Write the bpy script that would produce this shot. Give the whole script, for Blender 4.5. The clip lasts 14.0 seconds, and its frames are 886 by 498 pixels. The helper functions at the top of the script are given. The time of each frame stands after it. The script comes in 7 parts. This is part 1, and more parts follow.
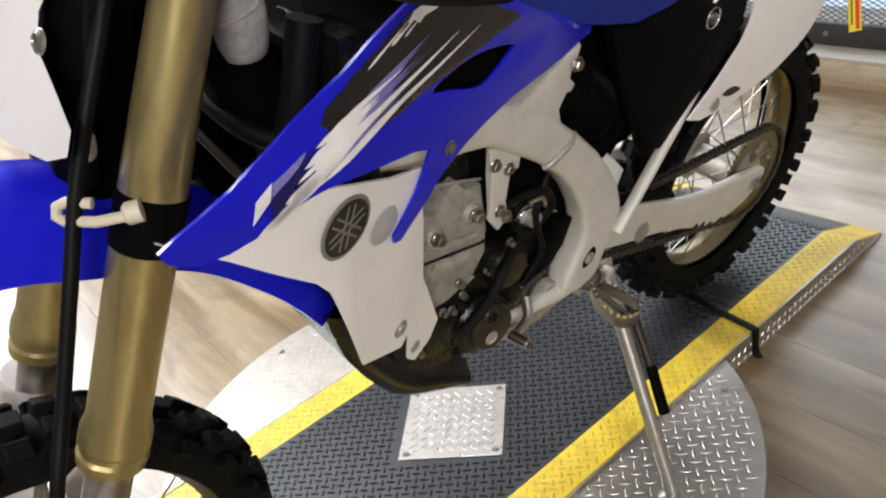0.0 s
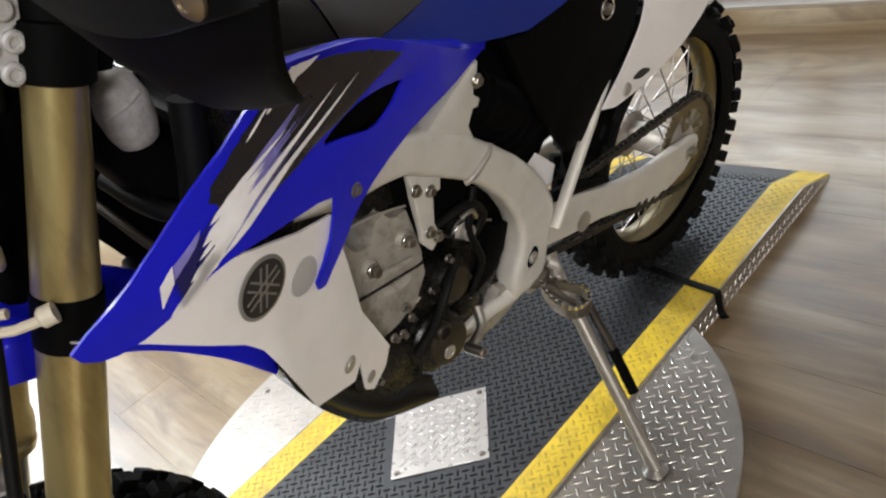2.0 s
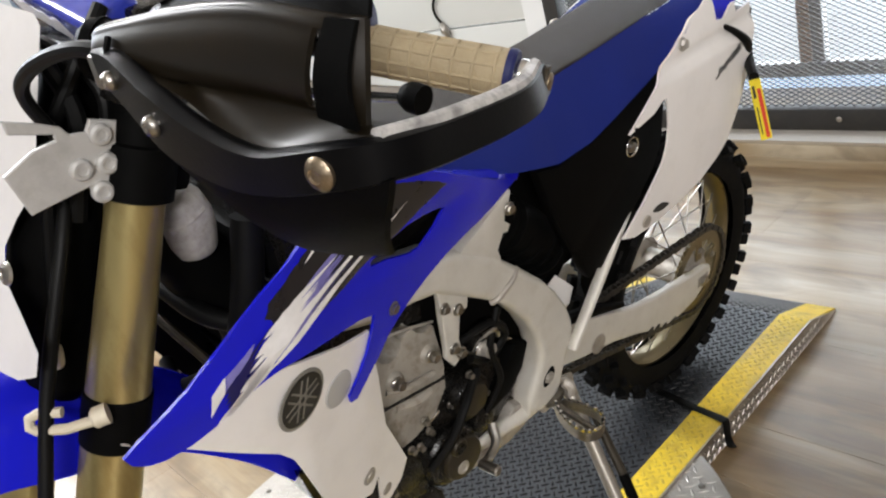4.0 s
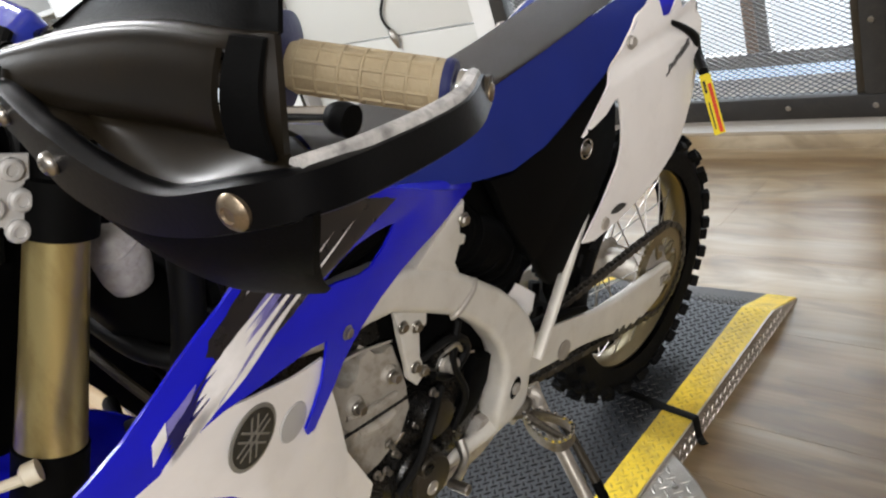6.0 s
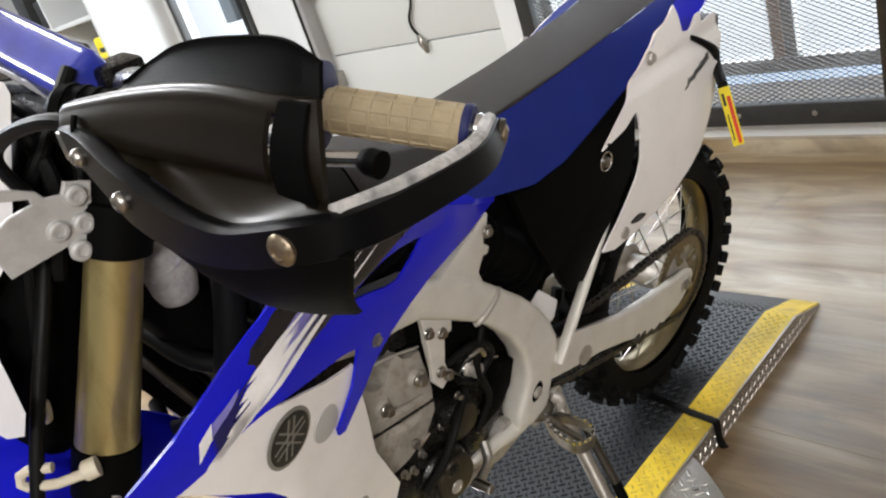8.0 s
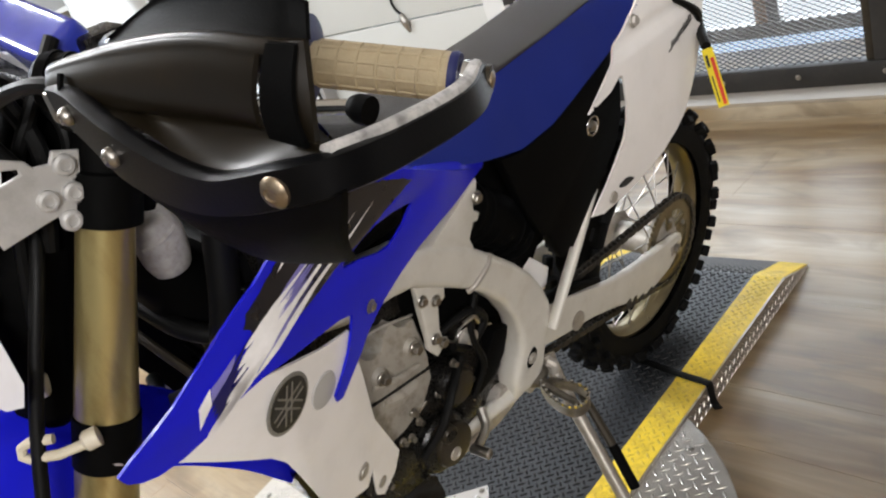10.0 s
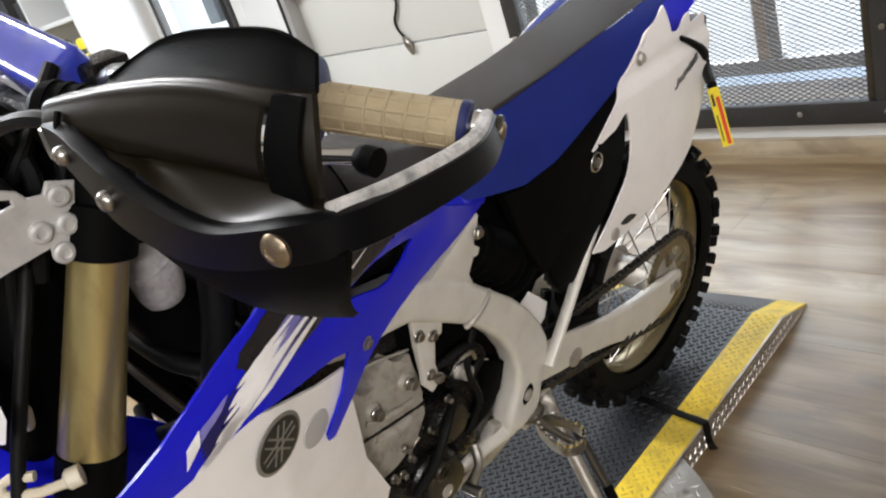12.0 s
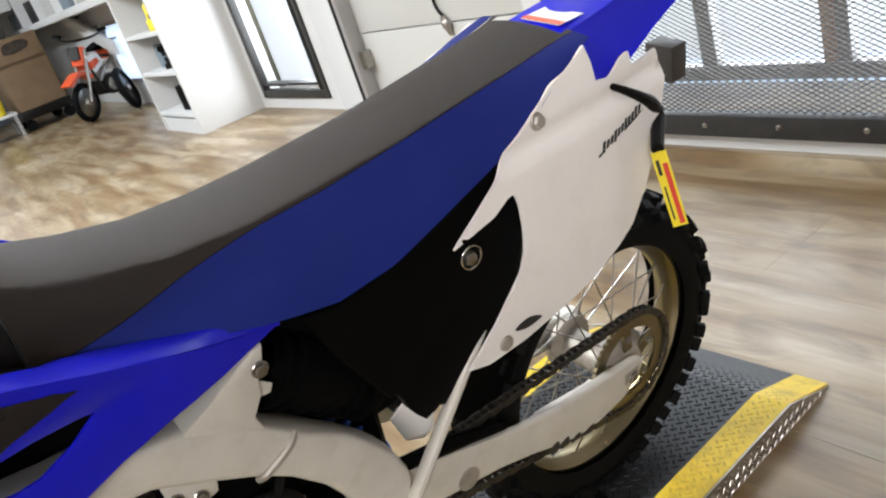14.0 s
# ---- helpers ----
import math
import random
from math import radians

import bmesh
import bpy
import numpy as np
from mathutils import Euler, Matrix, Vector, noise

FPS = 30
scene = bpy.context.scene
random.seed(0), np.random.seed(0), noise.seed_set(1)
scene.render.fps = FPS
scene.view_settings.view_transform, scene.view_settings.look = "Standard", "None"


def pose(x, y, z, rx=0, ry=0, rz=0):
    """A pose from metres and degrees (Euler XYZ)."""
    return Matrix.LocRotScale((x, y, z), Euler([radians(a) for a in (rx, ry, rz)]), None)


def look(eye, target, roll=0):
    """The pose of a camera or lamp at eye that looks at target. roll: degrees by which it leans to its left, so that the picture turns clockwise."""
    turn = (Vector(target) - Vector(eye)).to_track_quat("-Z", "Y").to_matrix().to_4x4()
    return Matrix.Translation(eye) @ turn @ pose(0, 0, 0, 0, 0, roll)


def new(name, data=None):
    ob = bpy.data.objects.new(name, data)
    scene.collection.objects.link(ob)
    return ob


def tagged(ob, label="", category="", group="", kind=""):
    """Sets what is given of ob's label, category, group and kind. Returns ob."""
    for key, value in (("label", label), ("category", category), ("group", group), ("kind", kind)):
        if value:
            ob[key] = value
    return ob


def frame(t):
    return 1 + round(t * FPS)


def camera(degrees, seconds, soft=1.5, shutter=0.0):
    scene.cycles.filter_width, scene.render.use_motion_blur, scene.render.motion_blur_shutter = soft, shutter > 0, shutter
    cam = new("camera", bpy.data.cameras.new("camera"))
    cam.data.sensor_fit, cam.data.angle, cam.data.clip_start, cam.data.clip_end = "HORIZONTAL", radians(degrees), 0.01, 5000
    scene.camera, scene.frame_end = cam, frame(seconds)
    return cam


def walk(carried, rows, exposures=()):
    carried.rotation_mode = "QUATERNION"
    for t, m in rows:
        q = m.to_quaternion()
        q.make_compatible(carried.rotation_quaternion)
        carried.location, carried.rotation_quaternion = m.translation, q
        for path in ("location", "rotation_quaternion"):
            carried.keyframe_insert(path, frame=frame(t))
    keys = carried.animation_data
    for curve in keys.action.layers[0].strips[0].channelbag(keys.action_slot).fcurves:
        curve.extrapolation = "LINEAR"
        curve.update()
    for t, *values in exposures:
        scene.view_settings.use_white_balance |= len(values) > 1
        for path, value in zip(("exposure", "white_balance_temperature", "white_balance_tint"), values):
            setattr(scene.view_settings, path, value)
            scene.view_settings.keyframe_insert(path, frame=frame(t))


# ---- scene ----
# Camera and its way round the motorcycle.
cam = camera(59.12, 14.0, soft=2.2)
ROWS = [
    (0.0, (1.1180, -1.0060, 1.1770), (-0.3400, -0.0400, 0.2070), -11.50),
    (0.5, (1.1570, -0.9290, 1.1750), (-0.2010, 0.1410, 0.1690), -12.80),
    (1.0, (1.1650, -0.9130, 1.2100), (-0.1770, 0.2470, 0.2860), -17.20),
    (1.5, (1.1730, -0.9370, 1.2160), (-0.2330, 0.1770, 0.3310), -17.90),
    (2.0, (1.1850, -0.9410, 1.2040), (-0.2620, 0.0310, 0.2240), -21.20),
    (2.5, (1.1740, -0.9410, 1.1910), (-0.2850, 0.0160, 0.2120), -20.60),
    (3.0, (1.1660, -0.9660, 1.2110), (-0.3250, 0.0130, 0.3060), -16.00),
    (3.5, (1.1680, -0.9720, 1.2390), (-0.3180, 0.0610, 0.3870), -15.30),
    (4.0, (1.1860, -0.9780, 1.2580), (-0.2990, 0.1220, 0.4930), -16.30),
    (4.2, (1.1940, -0.9730, 1.2480), (-0.2510, 0.1490, 0.4400), -16.70),
    (6.3, (1.1620, -0.9410, 1.2540), (-0.2650, 0.2310, 0.4840), -18.40),
    (6.5, (1.1660, -0.9470, 1.2600), (-0.2810, 0.2230, 0.5280), -18.60),
    (7.0, (1.1810, -0.9610, 1.2470), (-0.2640, 0.1920, 0.4850), -17.70),
    (7.5, (1.1960, -0.9750, 1.2690), (-0.2480, 0.1420, 0.4520), -19.00),
    (8.0, (1.2060, -0.9620, 1.2860), (-0.2670, 0.1590, 0.5260), -19.10),
    (8.5, (1.2110, -0.9690, 1.2600), (-0.3060, 0.1220, 0.5460), -21.30),
    (8.7, (1.2070, -0.9730, 1.2510), (-0.2730, 0.1180, 0.4640), -22.50),
    (10.8, (1.2110, -0.9810, 1.2760), (-0.2430, 0.1400, 0.4840), -20.20),
    (11.0, (1.1980, -0.9860, 1.2740), (-0.2780, 0.1180, 0.4970), -19.70),
    (11.5, (1.2020, -0.9690, 1.2730), (-0.2820, 0.1330, 0.5090), -19.70),
    (12.0, (1.1910, -0.9600, 1.2820), (-0.2560, 0.1890, 0.5160), -18.80),
    (12.5, (1.2130, -0.9450, 1.2740), (-0.1980, 0.2360, 0.4890), -20.70),
    (13.0, (1.2560, -0.8280, 1.2450), (-0.2340, 0.2210, 0.4200), -23.10),
    (13.5, (1.3320, -0.7062, 1.2604), (0.5045, -0.2605, 0.9188), -18.59),
    (14.0, (1.1740, -0.4442, 1.2389), (0.3789, 0.0195, 0.8479), -19.09),
]
EXPOSURES = [(0.0, -0.18), (1.0, -0.18), (1.5, -0.27), (2.5, -0.37), (3.0, -0.34), (4.0, -0.14), (6.5, -0.12), (7.0, -0.10), (8.0, -0.20), (8.5, -0.30), (11.0, -0.12), (12.5, -0.14), (14.0, -0.08)]
walk(cam, [(t, look(eye, target, roll)) for t, eye, target, roll in ROWS], EXPOSURES)

# ---- world and lights ----
world = bpy.data.worlds.new("world")
world.use_nodes = True
scene.world = world
sky = world.node_tree.nodes.new("ShaderNodeTexSky")
sky.sky_type = 'NISHITA'
sky.sun_disc = False
sky.sun_elevation = radians(40)
sky.sun_rotation = radians(150)
world.node_tree.links.new(sky.outputs[0], world.node_tree.nodes["Background"].inputs[0])
world.node_tree.nodes["Background"].inputs[1].default_value = 0.12

ROOM_X0, ROOM_X1, ROOM_Y0, WALL_Y, ROOM_Z = -16.5, 4.2, -5.0, 2.0, 3.4


def area_lamp(name, m, sx, sy, power, colour):
    data = bpy.data.lights.new(name, "AREA")
    data.shape, data.size, data.size_y, data.energy, data.color = "RECTANGLE", sx, sy, power, colour
    ob = new(name, data)
    ob.matrix_world = m
    return ob


CEIL_LAMPS = [(-2.0, -1.8, 150.0), (-2.1, -0.4, 115.0), (2.4, -3.0, 45.0), (-4.4, -1.2, 215.0), (-6.8, -0.8, 150.0), (-9.5, -0.6, 130.0), (-12.0, -0.6, 110.0)]
for lx, ly, power in CEIL_LAMPS:
    area_lamp("tube_lamp", pose(lx, ly, ROOM_Z - 0.12, 0, 0, 0), 1.5, 0.22, power, (0.965, 0.972, 0.99) if lx > -4 else (0.85, 0.95, 1.06))
# added unseen lamp that brightens the faces turned towards the camera
area_lamp("front_fill_lamp", look((3.9, -2.7, 2.2), (0.1, -0.4, 0.8)), 1.5, 0.22, 150.0, (1.0, 0.972, 0.95))
# daylight in the openings
area_lamp("window_daylight", pose(-0.55, WALL_Y + 0.25, 1.35, -90, 0, 0), 1.9, 2.2, 88.0, (0.84, 0.92, 1.0))
area_lamp("door_daylight", pose(-5.25, 2.75, 1.3, -90, 0, 0), 0.9, 2.0, 70.0, (0.86, 0.93, 1.0))


# ---- materials ----
def mat(name, colour, rough=0.5, metal=0.0, vary=0.12, scale=8.0, bump=0.0, bump_scale=60.0, stain=None, stain_amount=0.0,
        coat=0.0, spec=0.5, per_object=0.0, stretch=(1, 1, 1), rough_vary=0.1):
    m = bpy.data.materials.new(name)
    m.use_nodes = True
    nt = m.node_tree
    n, l = nt.nodes, nt.links
    b = n["Principled BSDF"]
    b.inputs["Metallic"].default_value = metal
    b.inputs["Specular IOR Level"].default_value = spec
    b.inputs["Coat Weight"].default_value = coat
    b.inputs["Coat Roughness"].default_value = 0.08
    tc = n.new("ShaderNodeTexCoord")
    mp = n.new("ShaderNodeMapping")
    mp.inputs["Scale"].default_value = stretch
    l.new(tc.outputs["Object"], mp.inputs["Vector"])
    big = n.new("ShaderNodeTexNoise")
    big.inputs["Scale"].default_value = scale
    big.inputs["Detail"].default_value = 6
    l.new(mp.outputs[0], big.inputs["Vector"])
    fine = n.new("ShaderNodeTexNoise")
    fine.inputs["Scale"].default_value = bump_scale
    fine.inputs["Detail"].default_value = 4
    l.new(mp.outputs[0], fine.inputs["Vector"])
    ramp = n.new("ShaderNodeMapRange")
    ramp.inputs["From Min"].default_value, ramp.inputs["From Max"].default_value = 0.3, 0.7
    ramp.inputs["To Min"].default_value, ramp.inputs["To Max"].default_value = 1 - vary, 1 + vary * 0.6
    l.new(big.outputs["Fac"], ramp.inputs["Value"])
    hsv = n.new("ShaderNodeHueSaturation")
    hsv.inputs["Color"].default_value = (*colour, 1)
    if per_object:
        info = n.new("ShaderNodeObjectInfo")
        r2 = n.new("ShaderNodeMapRange")
        r2.inputs["To Min"].default_value, r2.inputs["To Max"].default_value = 1 - per_object, 1 + per_object
        l.new(info.outputs["Random"], r2.inputs["Value"])
        mul = n.new("ShaderNodeMath")
        mul.operation = 'MULTIPLY'
        l.new(ramp.outputs[0], mul.inputs[0])
        l.new(r2.outputs[0], mul.inputs[1])
        l.new(mul.outputs[0], hsv.inputs["Value"])
    else:
        l.new(ramp.outputs[0], hsv.inputs["Value"])
    out = hsv.outputs[0]
    if stain:
        st = n.new("ShaderNodeTexNoise")
        st.inputs["Scale"].default_value = scale * 2.7
        st.inputs["Detail"].default_value = 8
        st.inputs["Roughness"].default_value = 0.65
        l.new(mp.outputs[0], st.inputs["Vector"])
        sr = n.new("ShaderNodeMapRange")
        sr.inputs["From Min"].default_value, sr.inputs["From Max"].default_value = 0.48, 0.68
        sr.inputs["To Max"].default_value = stain_amount
        l.new(st.outputs["Fac"], sr.inputs["Value"])
        mx = n.new("ShaderNodeMixRGB")
        mx.inputs["Color2"].default_value = (*stain, 1)
        l.new(sr.outputs[0], mx.inputs["Fac"])
        l.new(out, mx.inputs["Color1"])
        out = mx.outputs[0]
    l.new(out, b.inputs["Base Color"])
    rr = n.new("ShaderNodeMapRange")
    rr.inputs["To Min"].default_value, rr.inputs["To Max"].default_value = max(0.02, rough - rough_vary), min(1, rough + rough_vary)
    l.new(fine.outputs["Fac"], rr.inputs["Value"])
    l.new(rr.outputs[0], b.inputs["Roughness"])
    if bump:
        bp = n.new("ShaderNodeBump")
        bp.inputs["Strength"].default_value = bump
        bp.inputs["Distance"].default_value = 0.002
        l.new(fine.outputs["Fac"], bp.inputs["Height"])
        l.new(bp.outputs[0], b.inputs["Normal"])
    return m


def glow(name, colour, strength):
    m = bpy.data.materials.new(name)
    m.use_nodes = True
    b = m.node_tree.nodes["Principled BSDF"]
    b.inputs["Base Color"].default_value = (*colour, 1)
    b.inputs["Emission Color"].default_value = (*colour, 1)
    b.inputs["Emission Strength"].default_value = strength
    return m


BLUE = mat("blue_plastic", (0.011, 0.013, 0.58), 0.24, 0, 0.06, 9, spec=0.26, rough_vary=0.02)
WHITE = mat("white_plastic", (0.85, 0.82, 0.80), 0.42, 0, 0.04, 6, 0.05, 400, (0.5, 0.46, 0.4), 0.12)
# white plastic darkened: the front plate's shade is put into its colour
PLATEW = mat("shaded_plate_plastic", (0.62, 0.595, 0.58), 0.5, 0, 0.05, 6, 0.05, 400, (0.42, 0.38, 0.34), 0.15)
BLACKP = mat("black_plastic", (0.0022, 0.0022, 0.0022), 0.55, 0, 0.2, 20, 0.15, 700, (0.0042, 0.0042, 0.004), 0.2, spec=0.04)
TANKM = mat("satin_tank_plastic", (0.008, 0.0068, 0.006), 0.42, 0, 0.15, 16, 0.1, 500, spec=0.25)
SKIDM = mat("glossy_black_guard", (0.0035, 0.0034, 0.0033), 0.24, 0, 0.2, 9, 0.05, 300, (0.012, 0.010, 0.006), 0.25, spec=0.35)
ARMM = mat("guard_arm_plastic", (0.0022, 0.0022, 0.0026), 0.36, 0, 0.2, 14, 0.05, 400, (0.004, 0.004, 0.004), 0.3, spec=0.11, rough_vary=0.06)
# brown base and blotches paint the room's warm reflection onto black plastic
GUARDM = mat("warm_sheen_guard_plastic", (0.0085, 0.0062, 0.0034), 0.33, 0, 0.3, 10, 0.02, 400, (0.016, 0.010, 0.004), 0.4, spec=0.24, rough_vary=0.08)
SCUFF = mat("scuffed_edge", (0.50, 0.48, 0.46), 0.55, 0, 0.5, 60, 0.4, 200, (0.06, 0.06, 0.06), 0.5)
RUBBER = mat("tyre_rubber", (0.004, 0.004, 0.0043), 0.7, 0, 0.2, 15, 0.3, 300, (0.016, 0.015, 0.013), 0.25, spec=0.09)
SEATBLUE = mat("seat_vinyl_blue", (0.006, 0.016, 0.160), 0.55, 0, 0.1, 7, 0.3, 900, spec=0.22)
SEATGREY = mat("seat_vinyl_grey", (0.026, 0.0188, 0.0148), 0.48, 0, 0.1, 7, 0.8, 1300, spec=0.26)
ALU = mat("frame_aluminium", (0.63, 0.605, 0.55), 0.48, 0.22, 0.08, 10, 0.12, 250, (0.40, 0.35, 0.27), 0.22)
CAST = mat("cast_aluminium", (0.46, 0.43, 0.39), 0.5, 0.6, 0.15, 18, 0.4, 300, (0.22, 0.18, 0.13), 0.4)
STEEL = mat("bare_steel", (0.38, 0.36, 0.33), 0.32, 1.0, 0.15, 30, 0.1, 300, (0.2, 0.17, 0.14), 0.25)
CHROME = mat("bright_metal", (0.72, 0.71, 0.70), 0.16, 1.0, 0.05, 30)
HEADM = mat("pale_head_alloy", (0.37, 0.34, 0.295), 0.55, 0.2, 0.18, 18, 0.5, 300, (0.15, 0.115, 0.07), 0.6)
DARKMET = mat("dark_engine_metal", (0.005, 0.0047, 0.0045), 0.28, 0.0, 0.3, 30, 0.3, 250, (0.022, 0.018, 0.012), 0.3, spec=0.32)
BRONZE = mat("bronze_cover", (0.034, 0.027, 0.017), 0.45, 0.4, 0.2, 30, 0.2, 250, (0.05, 0.04, 0.03), 0.5)
GOLD = mat("gold_fork", (0.46, 0.375, 0.165), 0.31, 0.8, 0.12, 14, 0.0, 200, (0.22, 0.13, 0.04), 0.35, stretch=(1, 1, 0.3), rough_vary=0.04)
BRACKETM = mat("dull_grey_alloy", (0.50, 0.49, 0.475), 0.5, 0.3, 0.1, 20, 0.1, 200, (0.25, 0.24, 0.22), 0.3)
RUSTY = mat("rusty_steel", (0.30, 0.24, 0.17), 0.35, 0.9, 0.2, 120, 0.1, 300, (0.14, 0.08, 0.04), 0.5)
GOLDRIM = mat("gold_rim", (0.22, 0.18, 0.105), 0.32, 0.85, 0.08, 10)
GRIP = mat("tan_grip_rubber", (0.36, 0.29, 0.18), 0.72, 0, 0.12, 40, 0.4, 500, (0.26, 0.19, 0.11), 0.3)
GRIPBLUE = mat("blue_grip_flange", (0.006, 0.010, 0.075), 0.55, 0, 0.1, 30, 0.2, 300)
IVORY = mat("ivory_plastic", (0.60, 0.54, 0.42), 0.5, 0, 0.08, 20)
BOTTLEM = mat("dull_grey_plastic", (0.36, 0.34, 0.325), 0.5, 0, 0.25, 60, 0.2, 120, (0.2, 0.17, 0.15), 0.5)
CABLE = mat("black_hose", (0.0036, 0.0036, 0.0036), 0.5, 0, 0.1, 30, spec=0.15)
CHAINM = mat("oily_chain", (0.045, 0.040, 0.034), 0.38, 0.6, 0.3, 60)
EMBLEM = mat("emblem_black", (0.012, 0.011, 0.010), 0.4)
EMBRING = mat("emblem_grey", (0.23, 0.22, 0.20), 0.4, 0.2)
DECALBLK = mat("decal_black", (0.010, 0.010, 0.014), 0.3, 0, 0.1, 20, coat=0.3)
DECALWHT = mat("decal_white", (0.90, 0.88, 0.88), 0.45, 0, 0.08, 60)
DECALVIO = mat("decal_violet", (0.22, 0.20, 0.52), 0.35, 0, 0.2, 60)
PEGM = mat("worn_peg_steel", (0.21, 0.19, 0.16), 0.45, 0.9, 0.3, 40, 0.2, 200, (0.07, 0.055, 0.04), 0.5)
STANDM = mat("stand_alloy", (0.36, 0.33, 0.29), 0.4, 0.6, 0.15, 20, 0.1, 200, (0.2, 0.17, 0.13), 0.4)
ORANGE = mat("orange_plastic", (0.75, 0.10, 0.03), 0.4)
YELLOWTAG = mat("yellow_tag", (0.85, 0.68, 0.03), 0.5, 0, 0.04, 20)
REDINK = mat("red_ink", (0.7, 0.06, 0.03), 0.5)
BLACKINK = mat("black_ink", (0.02, 0.02, 0.02), 0.6)
DISCBLUE = mat("cyan_plastic", (0.03, 0.35, 0.6), 0.4)
PLATEDK = mat("dark_chequer_plate", (0.031, 0.034, 0.039), 0.40, 0.2, 0.25, 7, 0.25, 200, (0.06, 0.06, 0.065), 0.3)
YELLOWP = mat("yellow_paint", (0.70, 0.50, 0.03), 0.5, 0, 0.10, 9, 0.3, 150, (0.22, 0.15, 0.03), 0.5)
# near-black base puts the dark reflections on the deck lugs into their colour
DECKLUG = mat("dark_reflection_lug", (0.0025, 0.0027, 0.0032), 0.48, 0.1, 0.3, 30, 0.1, 200, spec=0.3)
YELLOWLUG = mat("dirty_yellow_lug", (0.58, 0.41, 0.03), 0.5, 0, 0.25, 40, 0.2, 200, (0.12, 0.08, 0.02), 0.5)
PLATEAL = mat("bare_chequer_plate", (0.50, 0.47, 0.43), 0.40, 0.95, 0.15, 9, 0.15, 200, (0.3, 0.27, 0.23), 0.3)
LUGWORN = mat("worn_lug_metal", (0.52, 0.49, 0.45), 0.42, 0.92, 0.15, 30, 0.1, 200)
PLATESHINY = mat("bright_cover_plate", (0.72, 0.70, 0.69), 0.30, 0.85, 0.06, 12)
DARKWALL = mat("plain_dark_grey", (0.20, 0.20, 0.20), 0.8, 0, 0.05, 1.5, 0.1, 120)
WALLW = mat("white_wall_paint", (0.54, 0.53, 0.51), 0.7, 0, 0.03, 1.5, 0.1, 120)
DOORW = mat("garage_door_panel", (0.44, 0.435, 0.405), 0.5, 0, 0.03, 1.2, 0.05, 150)
CEILM = mat("ceiling_paint", (0.75, 0.74, 0.72), 0.8, 0, 0.03, 1.5)
FRAMEBK = mat("black_steel_frame", (0.02, 0.019, 0.018), 0.5, 0.2, 0.2, 12, 0.2, 200, (0.06, 0.05, 0.04), 0.2)
MESHM = mat("dark_expanded_mesh", (0.055, 0.055, 0.055), 0.5, 0.3, 0.2, 12)
ALUFR = mat("window_aluminium", (0.35, 0.34, 0.33), 0.45, 0.4, 0.1, 6)
WOODPOST = mat("pinkish_post", (0.42, 0.31, 0.24), 0.6, 0, 0.1, 6)
CARD = mat("cardboard", (0.18, 0.115, 0.062), 0.8, 0, 0.12, 5, 0.2, 100)
YELLOWPL = mat("yellow_plastic", (0.80, 0.62, 0.03), 0.45)
GREYBLUE = mat("grey_blue_panel", (0.16, 0.19, 0.22), 0.6, 0, 0.1, 2)
OUTSIDE = glow("daylight_outside", (0.88, 0.94, 1.0), 0.78)
OUTSIDELOW = glow("daylight_ground", (0.60, 0.74, 0.95), 1.0)
TUBEGLOW = glow("tube_light", (1.0, 0.97, 0.93), 1.6)


